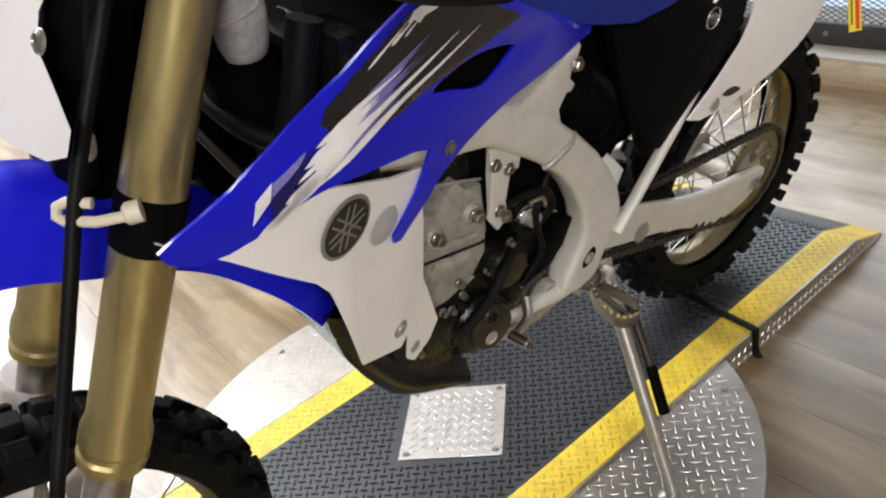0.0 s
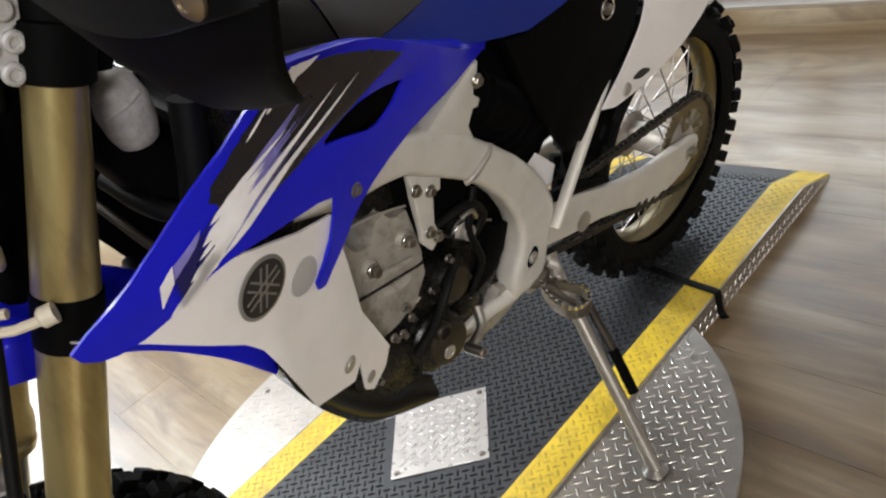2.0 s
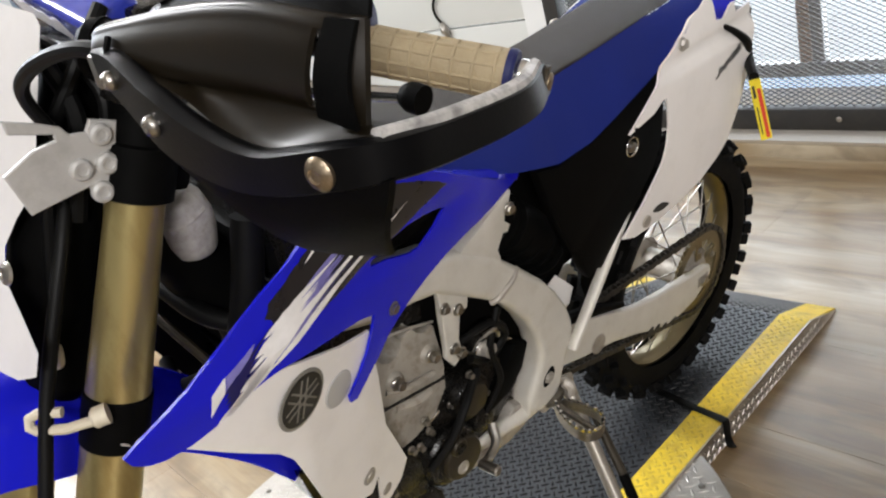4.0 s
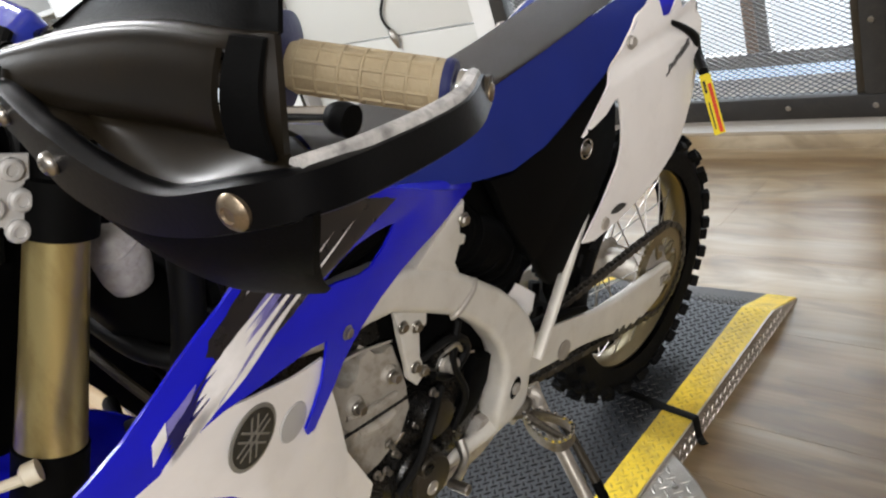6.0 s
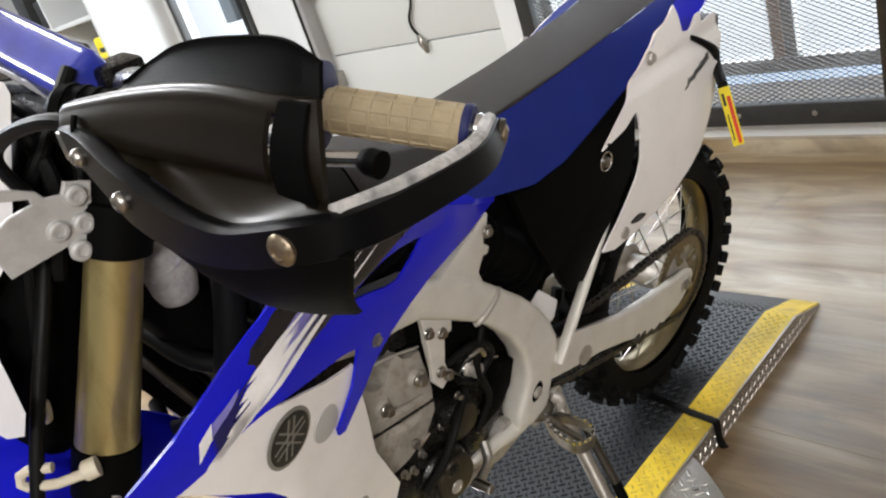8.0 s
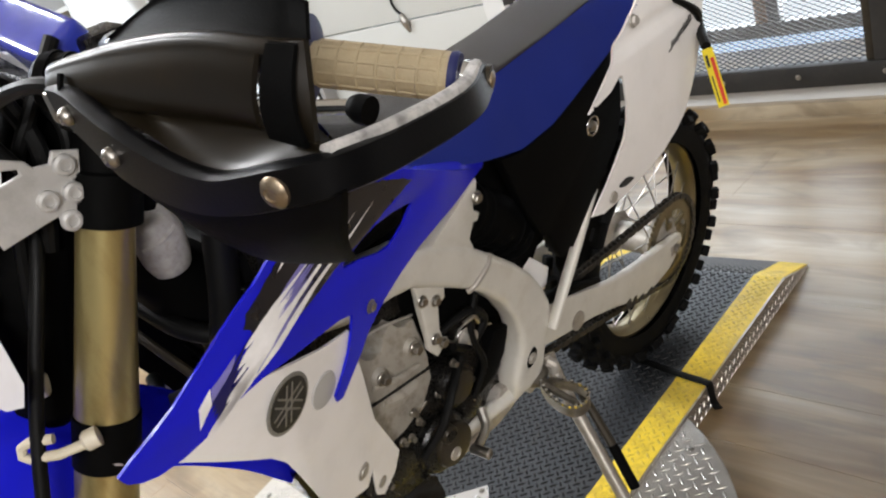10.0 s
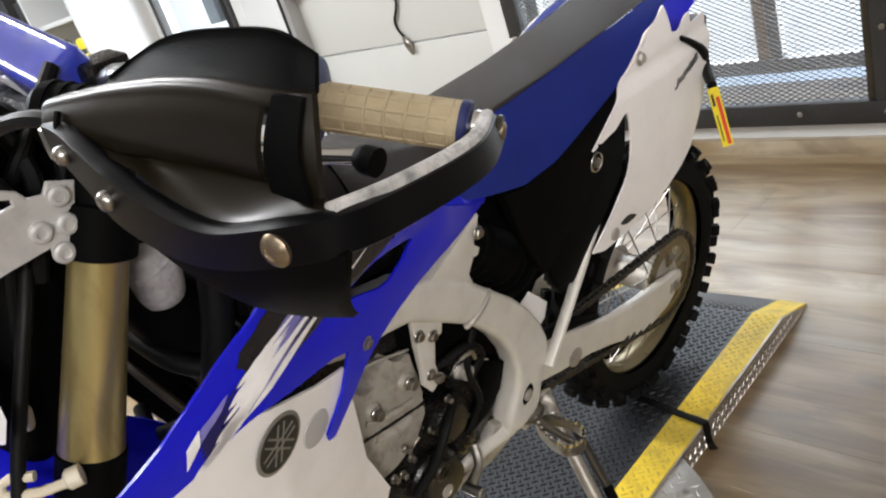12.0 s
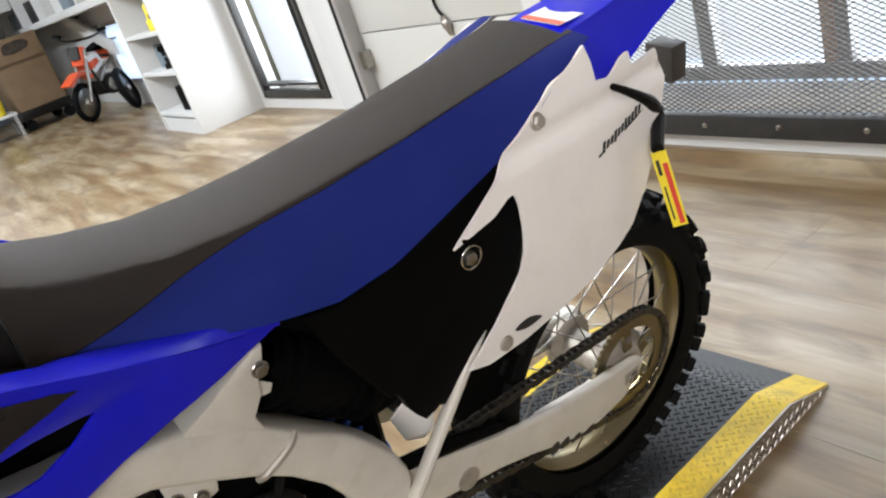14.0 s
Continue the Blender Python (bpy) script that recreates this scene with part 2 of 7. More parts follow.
def plank_material():
    """Weathered oak vinyl: brown and grey streaks along the board, dark knots, satin wear layer."""
    m = bpy.data.materials.new("oak_plank")
    m.use_nodes = True
    n, l = m.node_tree.nodes, m.node_tree.links
    b = n["Principled BSDF"]
    b.inputs["Coat Weight"].default_value, b.inputs["Coat Roughness"].default_value = 0.32, 0.32
    b.inputs["Specular IOR Level"].default_value = 0.6
    geo = n.new("ShaderNodeNewGeometry")
    info = n.new("ShaderNodeObjectInfo")

    def streaks(sx, sy, scale, detail=5, dist=0.6):
        mp = n.new("ShaderNodeMapping")
        mp.inputs["Scale"].default_value = (sx, sy, 1)
        l.new(geo.outputs["Position"], mp.inputs["Vector"])
        t = n.new("ShaderNodeTexNoise")
        t.inputs["Scale"].default_value = scale
        t.inputs["Detail"].default_value = detail
        t.inputs["Distortion"].default_value = dist
        l.new(mp.outputs[0], t.inputs["Vector"])
        return t.outputs["Fac"]

    def ramp(src, stops):
        r = n.new("ShaderNodeValToRGB")
        r.color_ramp.elements[0].position, r.color_ramp.elements[0].color = stops[0][0], (*stops[0][1], 1)
        r.color_ramp.elements[1].position, r.color_ramp.elements[1].color = stops[-1][0], (*stops[-1][1], 1)
        for p, c in stops[1:-1]:
            e = r.color_ramp.elements.new(p)
            e.color = (*c, 1)
        l.new(src, r.inputs["Fac"])
        return r.outputs[0]

    base = ramp(streaks(0.45, 3.6, 2.2, 4, 0.5), [(0.30, (0.108, 0.060, 0.021)), (0.42, (0.172, 0.106, 0.043)), (0.52, (0.245, 0.177, 0.096)), (0.68, (0.338, 0.275, 0.188))])
    fine = ramp(streaks(1.2, 22.0, 3.0, 5, 0.3), [(0.3, (0.76, 0.73, 0.69)), (0.7, (1.02, 1.02, 1.02))])
    mul = n.new("ShaderNodeMixRGB")
    mul.blend_type = 'MULTIPLY'
    mul.inputs["Fac"].default_value = 0.8
    l.new(base, mul.inputs["Color1"])
    l.new(fine, mul.inputs["Color2"])
    knots = ramp(streaks(0.9, 2.6, 3.0, 5, 1.2), [(0.50, (0, 0, 0)), (0.66, (1, 1, 1))])
    mk = n.new("ShaderNodeMixRGB")
    mk.inputs["Color2"].default_value = (0.085, 0.054, 0.026, 1)
    sc = n.new("ShaderNodeMath")
    sc.operation = 'MULTIPLY'
    sc.inputs[1].default_value = 0.58
    l.new(knots, sc.inputs[0])
    l.new(sc.outputs[0], mk.inputs["Fac"])
    l.new(mul.outputs[0], mk.inputs["Color1"])
    hs = n.new("ShaderNodeHueSaturation")
    mr = n.new("ShaderNodeMapRange")
    mr.inputs["To Min"].default_value, mr.inputs["To Max"].default_value = 0.93, 1.07
    l.new(info.outputs["Random"], mr.inputs["Value"])
    l.new(mr.outputs[0], hs.inputs["Value"])
    l.new(mk.outputs[0], hs.inputs["Color"])
    l.new(hs.outputs[0], b.inputs["Base Color"])
    rr = n.new("ShaderNodeMapRange")
    rr.inputs["To Min"].default_value, rr.inputs["To Max"].default_value = 0.28, 0.48
    l.new(streaks(1.0, 4.0, 6.0, 4), rr.inputs["Value"])
    l.new(rr.outputs[0], b.inputs["Roughness"])
    bp = n.new("ShaderNodeBump")
    bp.inputs["Strength"].default_value, bp.inputs["Distance"].default_value = 0.25, 0.001
    l.new(streaks(1.0, 18.0, 5.0, 4), bp.inputs["Height"])
    l.new(bp.outputs[0], b.inputs["Normal"])
    return m


PLANK = plank_material()


# ---- mesh helpers ----
def part(name, bm, material, parent=None, label="", smooth=35):
    for f in bm.faces:
        f.smooth = smooth > 0
    me = bpy.data.meshes.new(name)
    bmesh.ops.recalc_face_normals(bm, faces=bm.faces)
    if smooth:
        lim = radians(smooth)
        for e in bm.edges:
            e.smooth = len(e.link_faces) == 2 and e.calc_face_angle(0) < lim
    bm.to_mesh(me)
    bm.free()
    me.materials.append(material)
    ob = new(name, me)
    if parent is not None:
        ob.parent = parent
    if label:
        ob["label"] = label
    return ob


def thing(name, label, category, m=None, group="", kind=""):
    ob = new(name)
    ob.empty_display_size = 0.05
    if m is not None:
        ob.matrix_world = m
    return tagged(ob, label, category, group, kind)


def bevel(bm, w, seg=2, angle=30):
    es = [e for e in bm.edges if len(e.link_faces) == 2 and e.calc_face_angle(0) > radians(angle)]
    if es and w > 0:
        bmesh.ops.bevel(bm, geom=es, offset=w, segments=seg, affect='EDGES', profile=0.6, clamp_overlap=True)
    return bm


def box(x0, x1, y0, y1, z0, z1, b=0.0, seg=2, bm=None, m=None):
    own = bmesh.new()
    r = bmesh.ops.create_cube(own, size=1.0)
    for v in r["verts"]:
        v.co = Vector(((x0 + x1) / 2 + v.co.x * (x1 - x0), (y0 + y1) / 2 + v.co.y * (y1 - y0), (z0 + z1) / 2 + v.co.z * (z1 - z0)))
    if b:
        bevel(own, b, seg)
    if m is not None:
        bmesh.ops.transform(own, matrix=m, verts=own.verts)
    return join(bm, own)


def join(bm, own):
    if bm is None:
        return own
    me = bpy.data.meshes.new("tmp")
    own.to_mesh(me)
    own.free()
    bm.from_mesh(me)
    bpy.data.meshes.remove(me)
    return bm


def smooth_path(pts, n):
    """n points along a Catmull-Rom curve through pts."""
    P = [Vector(p) for p in pts]
    P = [2 * P[0] - P[1]] + P + [2 * P[-1] - P[-2]]
    out, segs = [], len(P) - 3
    for i in range(n):
        u = i / (n - 1) * segs
        k = min(int(u), segs - 1)
        t = u - k
        a, b, c, d = P[k:k + 4]
        out.append(0.5 * ((2 * b) + (c - a) * t + (2 * a - 5 * b + 4 * c - d) * t * t + (3 * b - a - 3 * c + d) * t ** 3))
    return out


def tube(pts, radius, sides=12, n=0, bm=None, closed=False, flat=1.0, up=(0, 0, 1)):
    """A swept round (or flattened) bar. radius: a number or one for each given point."""
    own = bmesh.new()
    P = [Vector(p) for p in pts]
    rad = list(radius) if isinstance(radius, (list, tuple)) else [radius] * len(P)
    if n:
        Q = smooth_path(P, n)
        rad = [float(np.interp(i / (n - 1) * (len(P) - 1), range(len(P)), rad)) for i in range(n)]
        P = Q
    rings, side = [], None
    for i, p in enumerate(P):
        if closed:
            d = (P[(i + 1) % len(P)] - P[i - 1]).normalized()
        else:
            d = (P[min(i + 1, len(P) - 1)] - P[max(i - 1, 0)]).normalized()
        if side is None:
            ref = Vector(up) if abs(d.dot(Vector(up))) < 0.95 else Vector((1, 0, 0))
            side = d.cross(ref).normalized()
        side = (side - d * side.dot(d)).normalized()
        oth = d.cross(side)
        rings.append([own.verts.new(p + rad[i] * (math.cos(a) * side + flat * math.sin(a) * oth)) for a in [2 * math.pi * k / sides for k in range(sides)]])
    for i in range(len(rings) - (0 if closed else 1)):
        A, B = rings[i], rings[(i + 1) % len(rings)]
        for k in range(sides):
            own.faces.new((A[k], A[(k + 1) % sides], B[(k + 1) % sides], B[k]))
    if not closed:
        own.faces.new(rings[0])
        own.faces.new(list(reversed(rings[-1])))
    return join(bm, own)


def axis_matrix(a, b):
    d = Vector(b) - Vector(a)
    return Matrix.Translation(a) @ d.to_track_quat("Z", "Y").to_matrix().to_4x4()


def lathe(a, b, profile, sides=32, bm=None):
    """A turned shape: profile rows (distance from a towards b, radius)."""
    own, m = bmesh.new(), axis_matrix(a, b)
    rings = []
    for s, r in profile:
        rings.append([own.verts.new(m @ Vector((r * math.cos(2 * math.pi * k / sides), r * math.sin(2 * math.pi * k / sides), s))) for k in range(sides)])
    for A, B in zip(rings, rings[1:]):
        for k in range(sides):
            own.faces.new((A[k], A[(k + 1) % sides], B[(k + 1) % sides], B[k]))
    own.faces.new(list(reversed(rings[0])))
    own.faces.new(rings[-1])
    return join(bm, own)


def cyl(a, b, r, sides=16, bm=None, chamfer=0.0):
    L = (Vector(b) - Vector(a)).length
    c = chamfer
    prof = [(0, r), (L, r)] if not c else [(0, r - c), (c, r), (L - c, r), (L, r - c)]
    return lathe(a, b, prof, sides, bm)


def bolt(centre, axis, r, h, bm=None, sides=6):
    c, ax = Vector(centre), Vector(axis).normalized()
    bm = cyl(c, c + ax * h * 0.35, r * 1.35, 14, bm, r * 0.15)
    return cyl(c + ax * h * 0.3, c + ax * h, r, sides, bm, r * 0.15)


def slab(outline, x0, x1, b=0.004, seg=2, slope=None, bm=None):
    """A plate from a side-view outline of (y, z), from x0 to x1. slope(y, z) shifts x."""
    own = bmesh.new()
    vs = [own.verts.new((x0, y, z)) for y, z in outline]
    f = own.faces.new(vs)
    r = bmesh.ops.extrude_face_region(own, geom=[f])
    for v in r["geom"]:
        if isinstance(v, bmesh.types.BMVert):
            v.co.x = x1
    if b:
        bevel(own, b, seg, 20)
    if slope:
        for v in own.verts:
            v.co.x += slope(v.co.y, v.co.z)
    return join(bm, own)


def round_outline(pts, n=4):
    """A closed outline through pts with smooth corners."""
    P = [Vector(p) for p in pts]
    out, k = [], len(P)
    for i in range(k):
        a, b, c, d = P[i - 1], P[i], P[(i + 1) % k], P[(i + 2) % k]
        for s in range(n):
            t = s / n
            out.append(0.5 * ((2 * b) + (c - a) * t + (2 * a - 5 * b + 4 * c - d) * t * t + (3 * b - a - 3 * c + d) * t ** 3))
    return [tuple(p) for p in out]


def loft(c1, c2, nu, nv, place, thick=0.004, hole=None, bm=None, dense=True):
    """A shell between two side-view curves c1 and c2 of (y, z); place(y, z, u, v) gives x. hole: outlines cut out of it."""
    own = bmesh.new()
    A, B = smooth_path([(0, *p) for p in c1], nu), smooth_path([(0, *p) for p in c2], nu)
    grid = []
    for i in range(nu):
        row = []
        for j in range(nv):
            v = j / (nv - 1)
            p = A[i].lerp(B[i], v)
            row.append(own.verts.new((place(p.y, p.z, i / (nu - 1), v), p.y, p.z)))
        grid.append(row)
    for i in range(nu - 1):
        for j in range(nv - 1):
            q = (grid[i][j], grid[i + 1][j], grid[i + 1][j + 1], grid[i][j + 1])
            c = sum((v.co for v in q), Vector()) / 4
            if hole and any(inside(c.y, c.z, h) for h in hole):
                continue
            own.faces.new(q)
    bmesh.ops.remove_doubles(own, verts=own.verts, dist=1e-5)
    bmesh.ops.delete(own, geom=[v for v in own.verts if not v.link_faces], context='VERTS')
    if thick:
        bmesh.ops.recalc_face_normals(own, faces=own.faces)
        bmesh.ops.solidify(own, geom=own.faces[:], thickness=thick)
    return join(bm, own)


def inside(y, z, poly):
    r = False
    for (y0, z0), (y1, z1) in zip(poly, poly[1:] + poly[:1]):
        if (z0 > z) != (z1 > z) and y < (y1 - y0) * (z - z0) / (z1 - z0) + y0:
            r = not r
    return r


def lugs(bm, x0, x1, y0, y1, z, pitch, keep=None, length=0.0205, width=0.0056, height=0.0021, m=None):
    """Raised chequer-plate lozenges, alternating by a quarter turn."""
    verts, faces = [], []
    shape = [(-0.5, 0), (-0.22, 0.5), (0.22, 0.5), (0.5, 0), (0.22, -0.5), (-0.22, -0.5)]
    span = int((abs(x1 - x0) + abs(y1 - y0)) / pitch) + 2
    mx, my, c45 = (x0 + x1) / 2, (y0 + y1) / 2, math.sqrt(0.5)
    for i in range(-span, span):
        for j in range(-span, span):
            u0, v0 = (i + 0.5) * pitch, (j + 0.5) * pitch
            cx, cy = mx + (u0 - v0) * c45, my + (u0 + v0) * c45
            if not (x0 + 0.004 < cx < x1 - 0.004 and y0 + 0.004 < cy < y1 - 0.004) or (keep and not keep(cx, cy)):
                continue
            a = radians(45) if (i + j) % 2 else radians(-45)
            ca, sa = math.cos(a), math.sin(a)
            base = len(verts)
            for k, (s, h) in enumerate(((1.0, 0.0), (0.62, height))):
                for u, w in shape:
                    px, py = u * length * s, w * width * (s if k == 0 else 0.55)
                    p = Vector((cx + px * ca - py * sa, cy + px * sa + py * ca, z + h))
                    verts.append(m @ p if m is not None else p)
            for k in range(6):
                faces.append((base + k, base + (k + 1) % 6, base + 6 + (k + 1) % 6, base + 6 + k))
            faces.append(tuple(base + 6 + k for k in range(6)))
    me = bpy.data.meshes.new("tmp")
    me.from_pydata(verts, [], faces)
    bm.from_mesh(me)
    bpy.data.meshes.remove(me)
    return bm


def sheet(outline, place, cell=0.008, thick=0.004, holes=(), bm=None, corner=40):
    """A shell over a side-view outline of (y, z), with its edge drawn along the outline; place(y, z) gives x."""
    own = bmesh.new()
    polys = [list(outline)] + [list(h) for h in holes]
    ys, zs = [p[0] for p in outline], [p[1] for p in outline]
    y0, z0 = min(ys) - cell, min(zs) - cell
    ny, nz = int((max(ys) - y0) / cell) + 2, int((max(zs) - z0) / cell) + 2
    V = {}

    def vert(i, j):
        if (i, j) not in V:
            V[(i, j)] = own.verts.new((0, y0 + i * cell, z0 + j * cell))
        return V[(i, j)]

    for i in range(ny):
        for j in range(nz):
            cy, cz = y0 + (i + 0.5) * cell, z0 + (j + 0.5) * cell
            if inside(cy, cz, polys[0]) and not any(inside(cy, cz, h) for h in polys[1:]):
                own.faces.new((vert(i, j), vert(i + 1, j), vert(i + 1, j + 1), vert(i, j + 1)))
    edge = {v for e in own.edges if len(e.link_faces) == 1 for v in e.verts}
    segs = [(Vector(a), Vector(b)) for poly in polys for a, b in zip(poly, poly[1:] + poly[:1])]
    for v in edge:
        p = Vector((v.co.y, v.co.z))
        best = None
        for a, b in segs:
            d = b - a
            t = max(0.0, min(1.0, (p - a).dot(d) / max(1e-12, d.length_squared)))
            q = a + d * t
            if best is None or (q - p).length < best[0]:
                best = ((q - p).length, q)
        v.co.y, v.co.z = best[1]
    for poly in polys:
        for k, c in enumerate(poly):
            a, b = Vector(poly[k - 1]) - Vector(c), Vector(poly[(k + 1) % len(poly)]) - Vector(c)
            if a.length and b.length and a.angle(b) < radians(180 - corner):
                v = min(edge, key=lambda q: (q.co.y - c[0]) ** 2 + (q.co.z - c[1]) ** 2)
                if (v.co.y - c[0]) ** 2 + (v.co.z - c[1]) ** 2 < (1.6 * cell) ** 2:
                    v.co.y, v.co.z = c
    bmesh.ops.remove_doubles(own, verts=own.verts, dist=cell * 0.02)
    bmesh.ops.dissolve_degenerate(own, edges=own.edges, dist=1e-5)
    for v in own.verts:
        v.co.x = place(v.co.y, v.co.z)
    if thick:
        own.normal_update()
        for f in own.faces:
            if f.normal.x < 0:
                f.normal_flip()
        outer = list(own.faces)
        rim = [(e.verts[0], e.verts[1]) for e in own.edges if len(e.link_faces) == 1]
        back = {v: own.verts.new(v.co - Vector((thick, 0, 0))) for v in list(own.verts)}
        for f in outer:
            own.faces.new([back[v] for v in reversed(f.verts)])
        for p, q in rim:
            own.faces.new((p, q, back[q], back[p]))
    return join(bm, own)


# ---- the room ----
def structure(name, bm, material, label, category, smooth=0):
    return tagged(part(name, bm, material, None, label, smooth), label, category, "", "structure")


floor = structure("floor", box(ROOM_X0, ROOM_X1, ROOM_Y0, 3.0, -0.2, -0.012), PLANK, "worn greyish oak plank floor of a workshop", "floor")
structure("ceiling", box(ROOM_X0, ROOM_X1, ROOM_Y0, 3.0, ROOM_Z, ROOM_Z + 0.1), CEILM, "plain white painted workshop ceiling", "ceiling")
# unseen south and east walls, dark grey so that little light bounces back
structure("wall_south", box(ROOM_X0, ROOM_X1, ROOM_Y0 - 0.15, ROOM_Y0, 0, ROOM_Z), DARKWALL, "unseen dark grey workshop wall", "wall")
structure("wall_east", box(ROOM_X1, ROOM_X1 + 0.15, ROOM_Y0 - 0.15, 3.0, 0, ROOM_Z), DARKWALL, "unseen dark grey workshop wall", "wall")
structure("wall_west", box(ROOM_X0 - 0.15, ROOM_X0, ROOM_Y0 - 0.15, 3.0, 0, ROOM_Z), WALLW, "plain white painted workshop wall", "wall")

# north wall: window opening, garage door opening, recess with a glazed door
WIN_X0, WIN_X1, WIN_Z0, WIN_Z1 = -1.42, 0.232, 0.128, 2.45
GAR_X0, GAR_X1, GAR_Z1 = -3.27, -1.62, 2.5
REC_X0, REC_X1, REC_Y = -6.02, -4.45, 2.40
T = 0.16
wall = box(WIN_X1, ROOM_X1, WALL_Y, WALL_Y + T, 0, ROOM_Z)
box(WIN_X0, WIN_X1, WALL_Y, WALL_Y + T, 0, WIN_Z0, bm=wall)
box(WIN_X0, WIN_X1, WALL_Y, WALL_Y + T, WIN_Z1, ROOM_Z, bm=wall)
box(GAR_X1, WIN_X0, WALL_Y, WALL_Y + T, 0, ROOM_Z, bm=wall)
box(GAR_X0, GAR_X1, WALL_Y, WALL_Y + T, GAR_Z1, ROOM_Z, bm=wall)
splay = bmesh.new()
vs = [splay.verts.new((x, y, z)) for z in (0, ROOM_Z) for x, y in ((REC_X1, REC_Y), (GAR_X0, WALL_Y), (GAR_X0, REC_Y + T), (REC_X1, REC_Y + T))]
for f in ((3, 2, 1, 0), (4, 5, 6, 7), (0, 1, 5, 4), (1, 2, 6, 5), (2, 3, 7, 6), (3, 0, 4, 7)):
    splay.faces.new([vs[k] for k in f])
join(wall, splay)
structure("wall_north", wall, WALLW, "white painted wall with a meshed window and a garage door", "wall")
DOOR_X0, DOOR_X1, DOOR_Z0, DOOR_Z1 = -5.90, -4.59, 0.10, 2.25
rec = box(REC_X0 - 0.0, DOOR_X0, REC_Y, REC_Y + T, 0, ROOM_Z)
box(DOOR_X1, REC_X1 - 0.002, REC_Y, REC_Y + T, 0, ROOM_Z, bm=rec)
box(DOOR_X0, DOOR_X1, REC_Y, REC_Y + T, 0, DOOR_Z0, bm=rec)
box(DOOR_X0, DOOR_X1, REC_Y, REC_Y + T, DOOR_Z1, ROOM_Z, bm=rec)
structure("wall_recess", rec, WALLW, "white recess wall round a glazed door", "wall")
structure("wall_behind_shelf", box(ROOM_X0, REC_X0, 2.45, 2.6, 0, ROOM_Z), WALLW, "white painted wall behind the shelving", "wall")

structure("baseboard", bevel(box(WIN_X0 - 0.2, ROOM_X1, WALL_Y - 0.05, WALL_Y - 0.001, -0.01, 0.055), 0.008), PLANK, "brown wooden skirting along the wall foot", "baseboard", 30)

# meshed window
win = thing("window_1", "black steel framed window guarded by expanded metal mesh", "window", kind="structure")
FW, FY0, FY1 = 0.075, WALL_Y - 0.045, WALL_Y + 0.02
part("frame_bottom", bevel(box(WIN_X0 - 0.03, WIN_X1 + 0.03, FY0, FY1, WIN_Z0 - 0.012, WIN_Z0 + FW), 0.006), FRAMEBK, win)
part("frame_top", bevel(box(WIN_X0 - 0.03, WIN_X1 + 0.03, FY0, FY1, WIN_Z1 - FW, WIN_Z1 + 0.012), 0.006), FRAMEBK, win)
part("frame_side", bevel(box(WIN_X0 - 0.03, WIN_X0 + FW - 0.02, FY0 + 0.002, FY1, WIN_Z0 + FW, WIN_Z1 - FW), 0.006), FRAMEBK, win)
part("frame_side", bevel(box(WIN_X1 - FW + 0.02, WIN_X1 + 0.03, FY0 + 0.002, FY1, WIN_Z0 + FW, WIN_Z1 - FW), 0.006), FRAMEBK, win)
part("frame_angle", bevel(box(WIN_X1 - FW - 0.012, WIN_X1 - FW + 0.02, FY0 + 0.02, FY1, WIN_Z0 + FW, WIN_Z1 - FW), 0.004), BRONZE, win)
for bx, bz in [(WIN_X1 - 0.02 - 0.31 * i, WIN_Z0 + 0.035) for i in range(6)] + [(WIN_X1 - 0.015, WIN_Z0 + 0.035 + 0.31 * i) for i in range(1, 7)]:
    part("frame_bolt", bolt((bx, FY0, bz), (0, -1, 0), 0.008, 0.009), STEEL, win)
# expanded metal: zigzag strands
def mesh_panel(x0, x1, z0, z1, y, lx=0.034, lz=0.0185, w=0.0019):
    verts, faces = [], []
    nz = int((z1 - z0) / (lz / 2))
    nx = int((x1 - x0) / (lx / 2))
    for j in range(nz // 2):
        zc = z0 + (j + 0.5) * lz
        for sgn in (1, -1):
            for i in range(nx):
                xa, xb = x0 + i * lx / 2, x0 + (i + 1) * lx / 2
                up = (i % 2 == 0)
                za = zc + (0 if up else sgn * lz / 2)
                zb = zc + (sgn * lz / 2 if up else 0)
                k = len(verts)
                verts += [(xa, y, za - w), (xb, y, zb - w), (xb, y + 0.004, zb + w), (xa, y + 0.004, za + w), (xa, y - 0.002, za + w * 0.4), (xb, y - 0.002, zb + w * 0.4)]
                faces += [(k, k + 1, k + 5, k + 4), (k + 4, k + 5, k + 2, k + 3)]
    bm = bmesh.new()
    me = bpy.data.meshes.new("tmp")
    me.from_pydata(verts, [], faces)
    bm.from_mesh(me)
    bpy.data.meshes.remove(me)
    return bm


mesh_ob = part("expanded_mesh", mesh_panel(WIN_X0 + 0.04, WIN_X1 - 0.05, WIN_Z0 + 0.05, WIN_Z1 - 0.05, WALL_Y - 0.01), MESHM, win, "dark expanded metal mesh", 0)
mesh_ob["kind"] = "stuff"
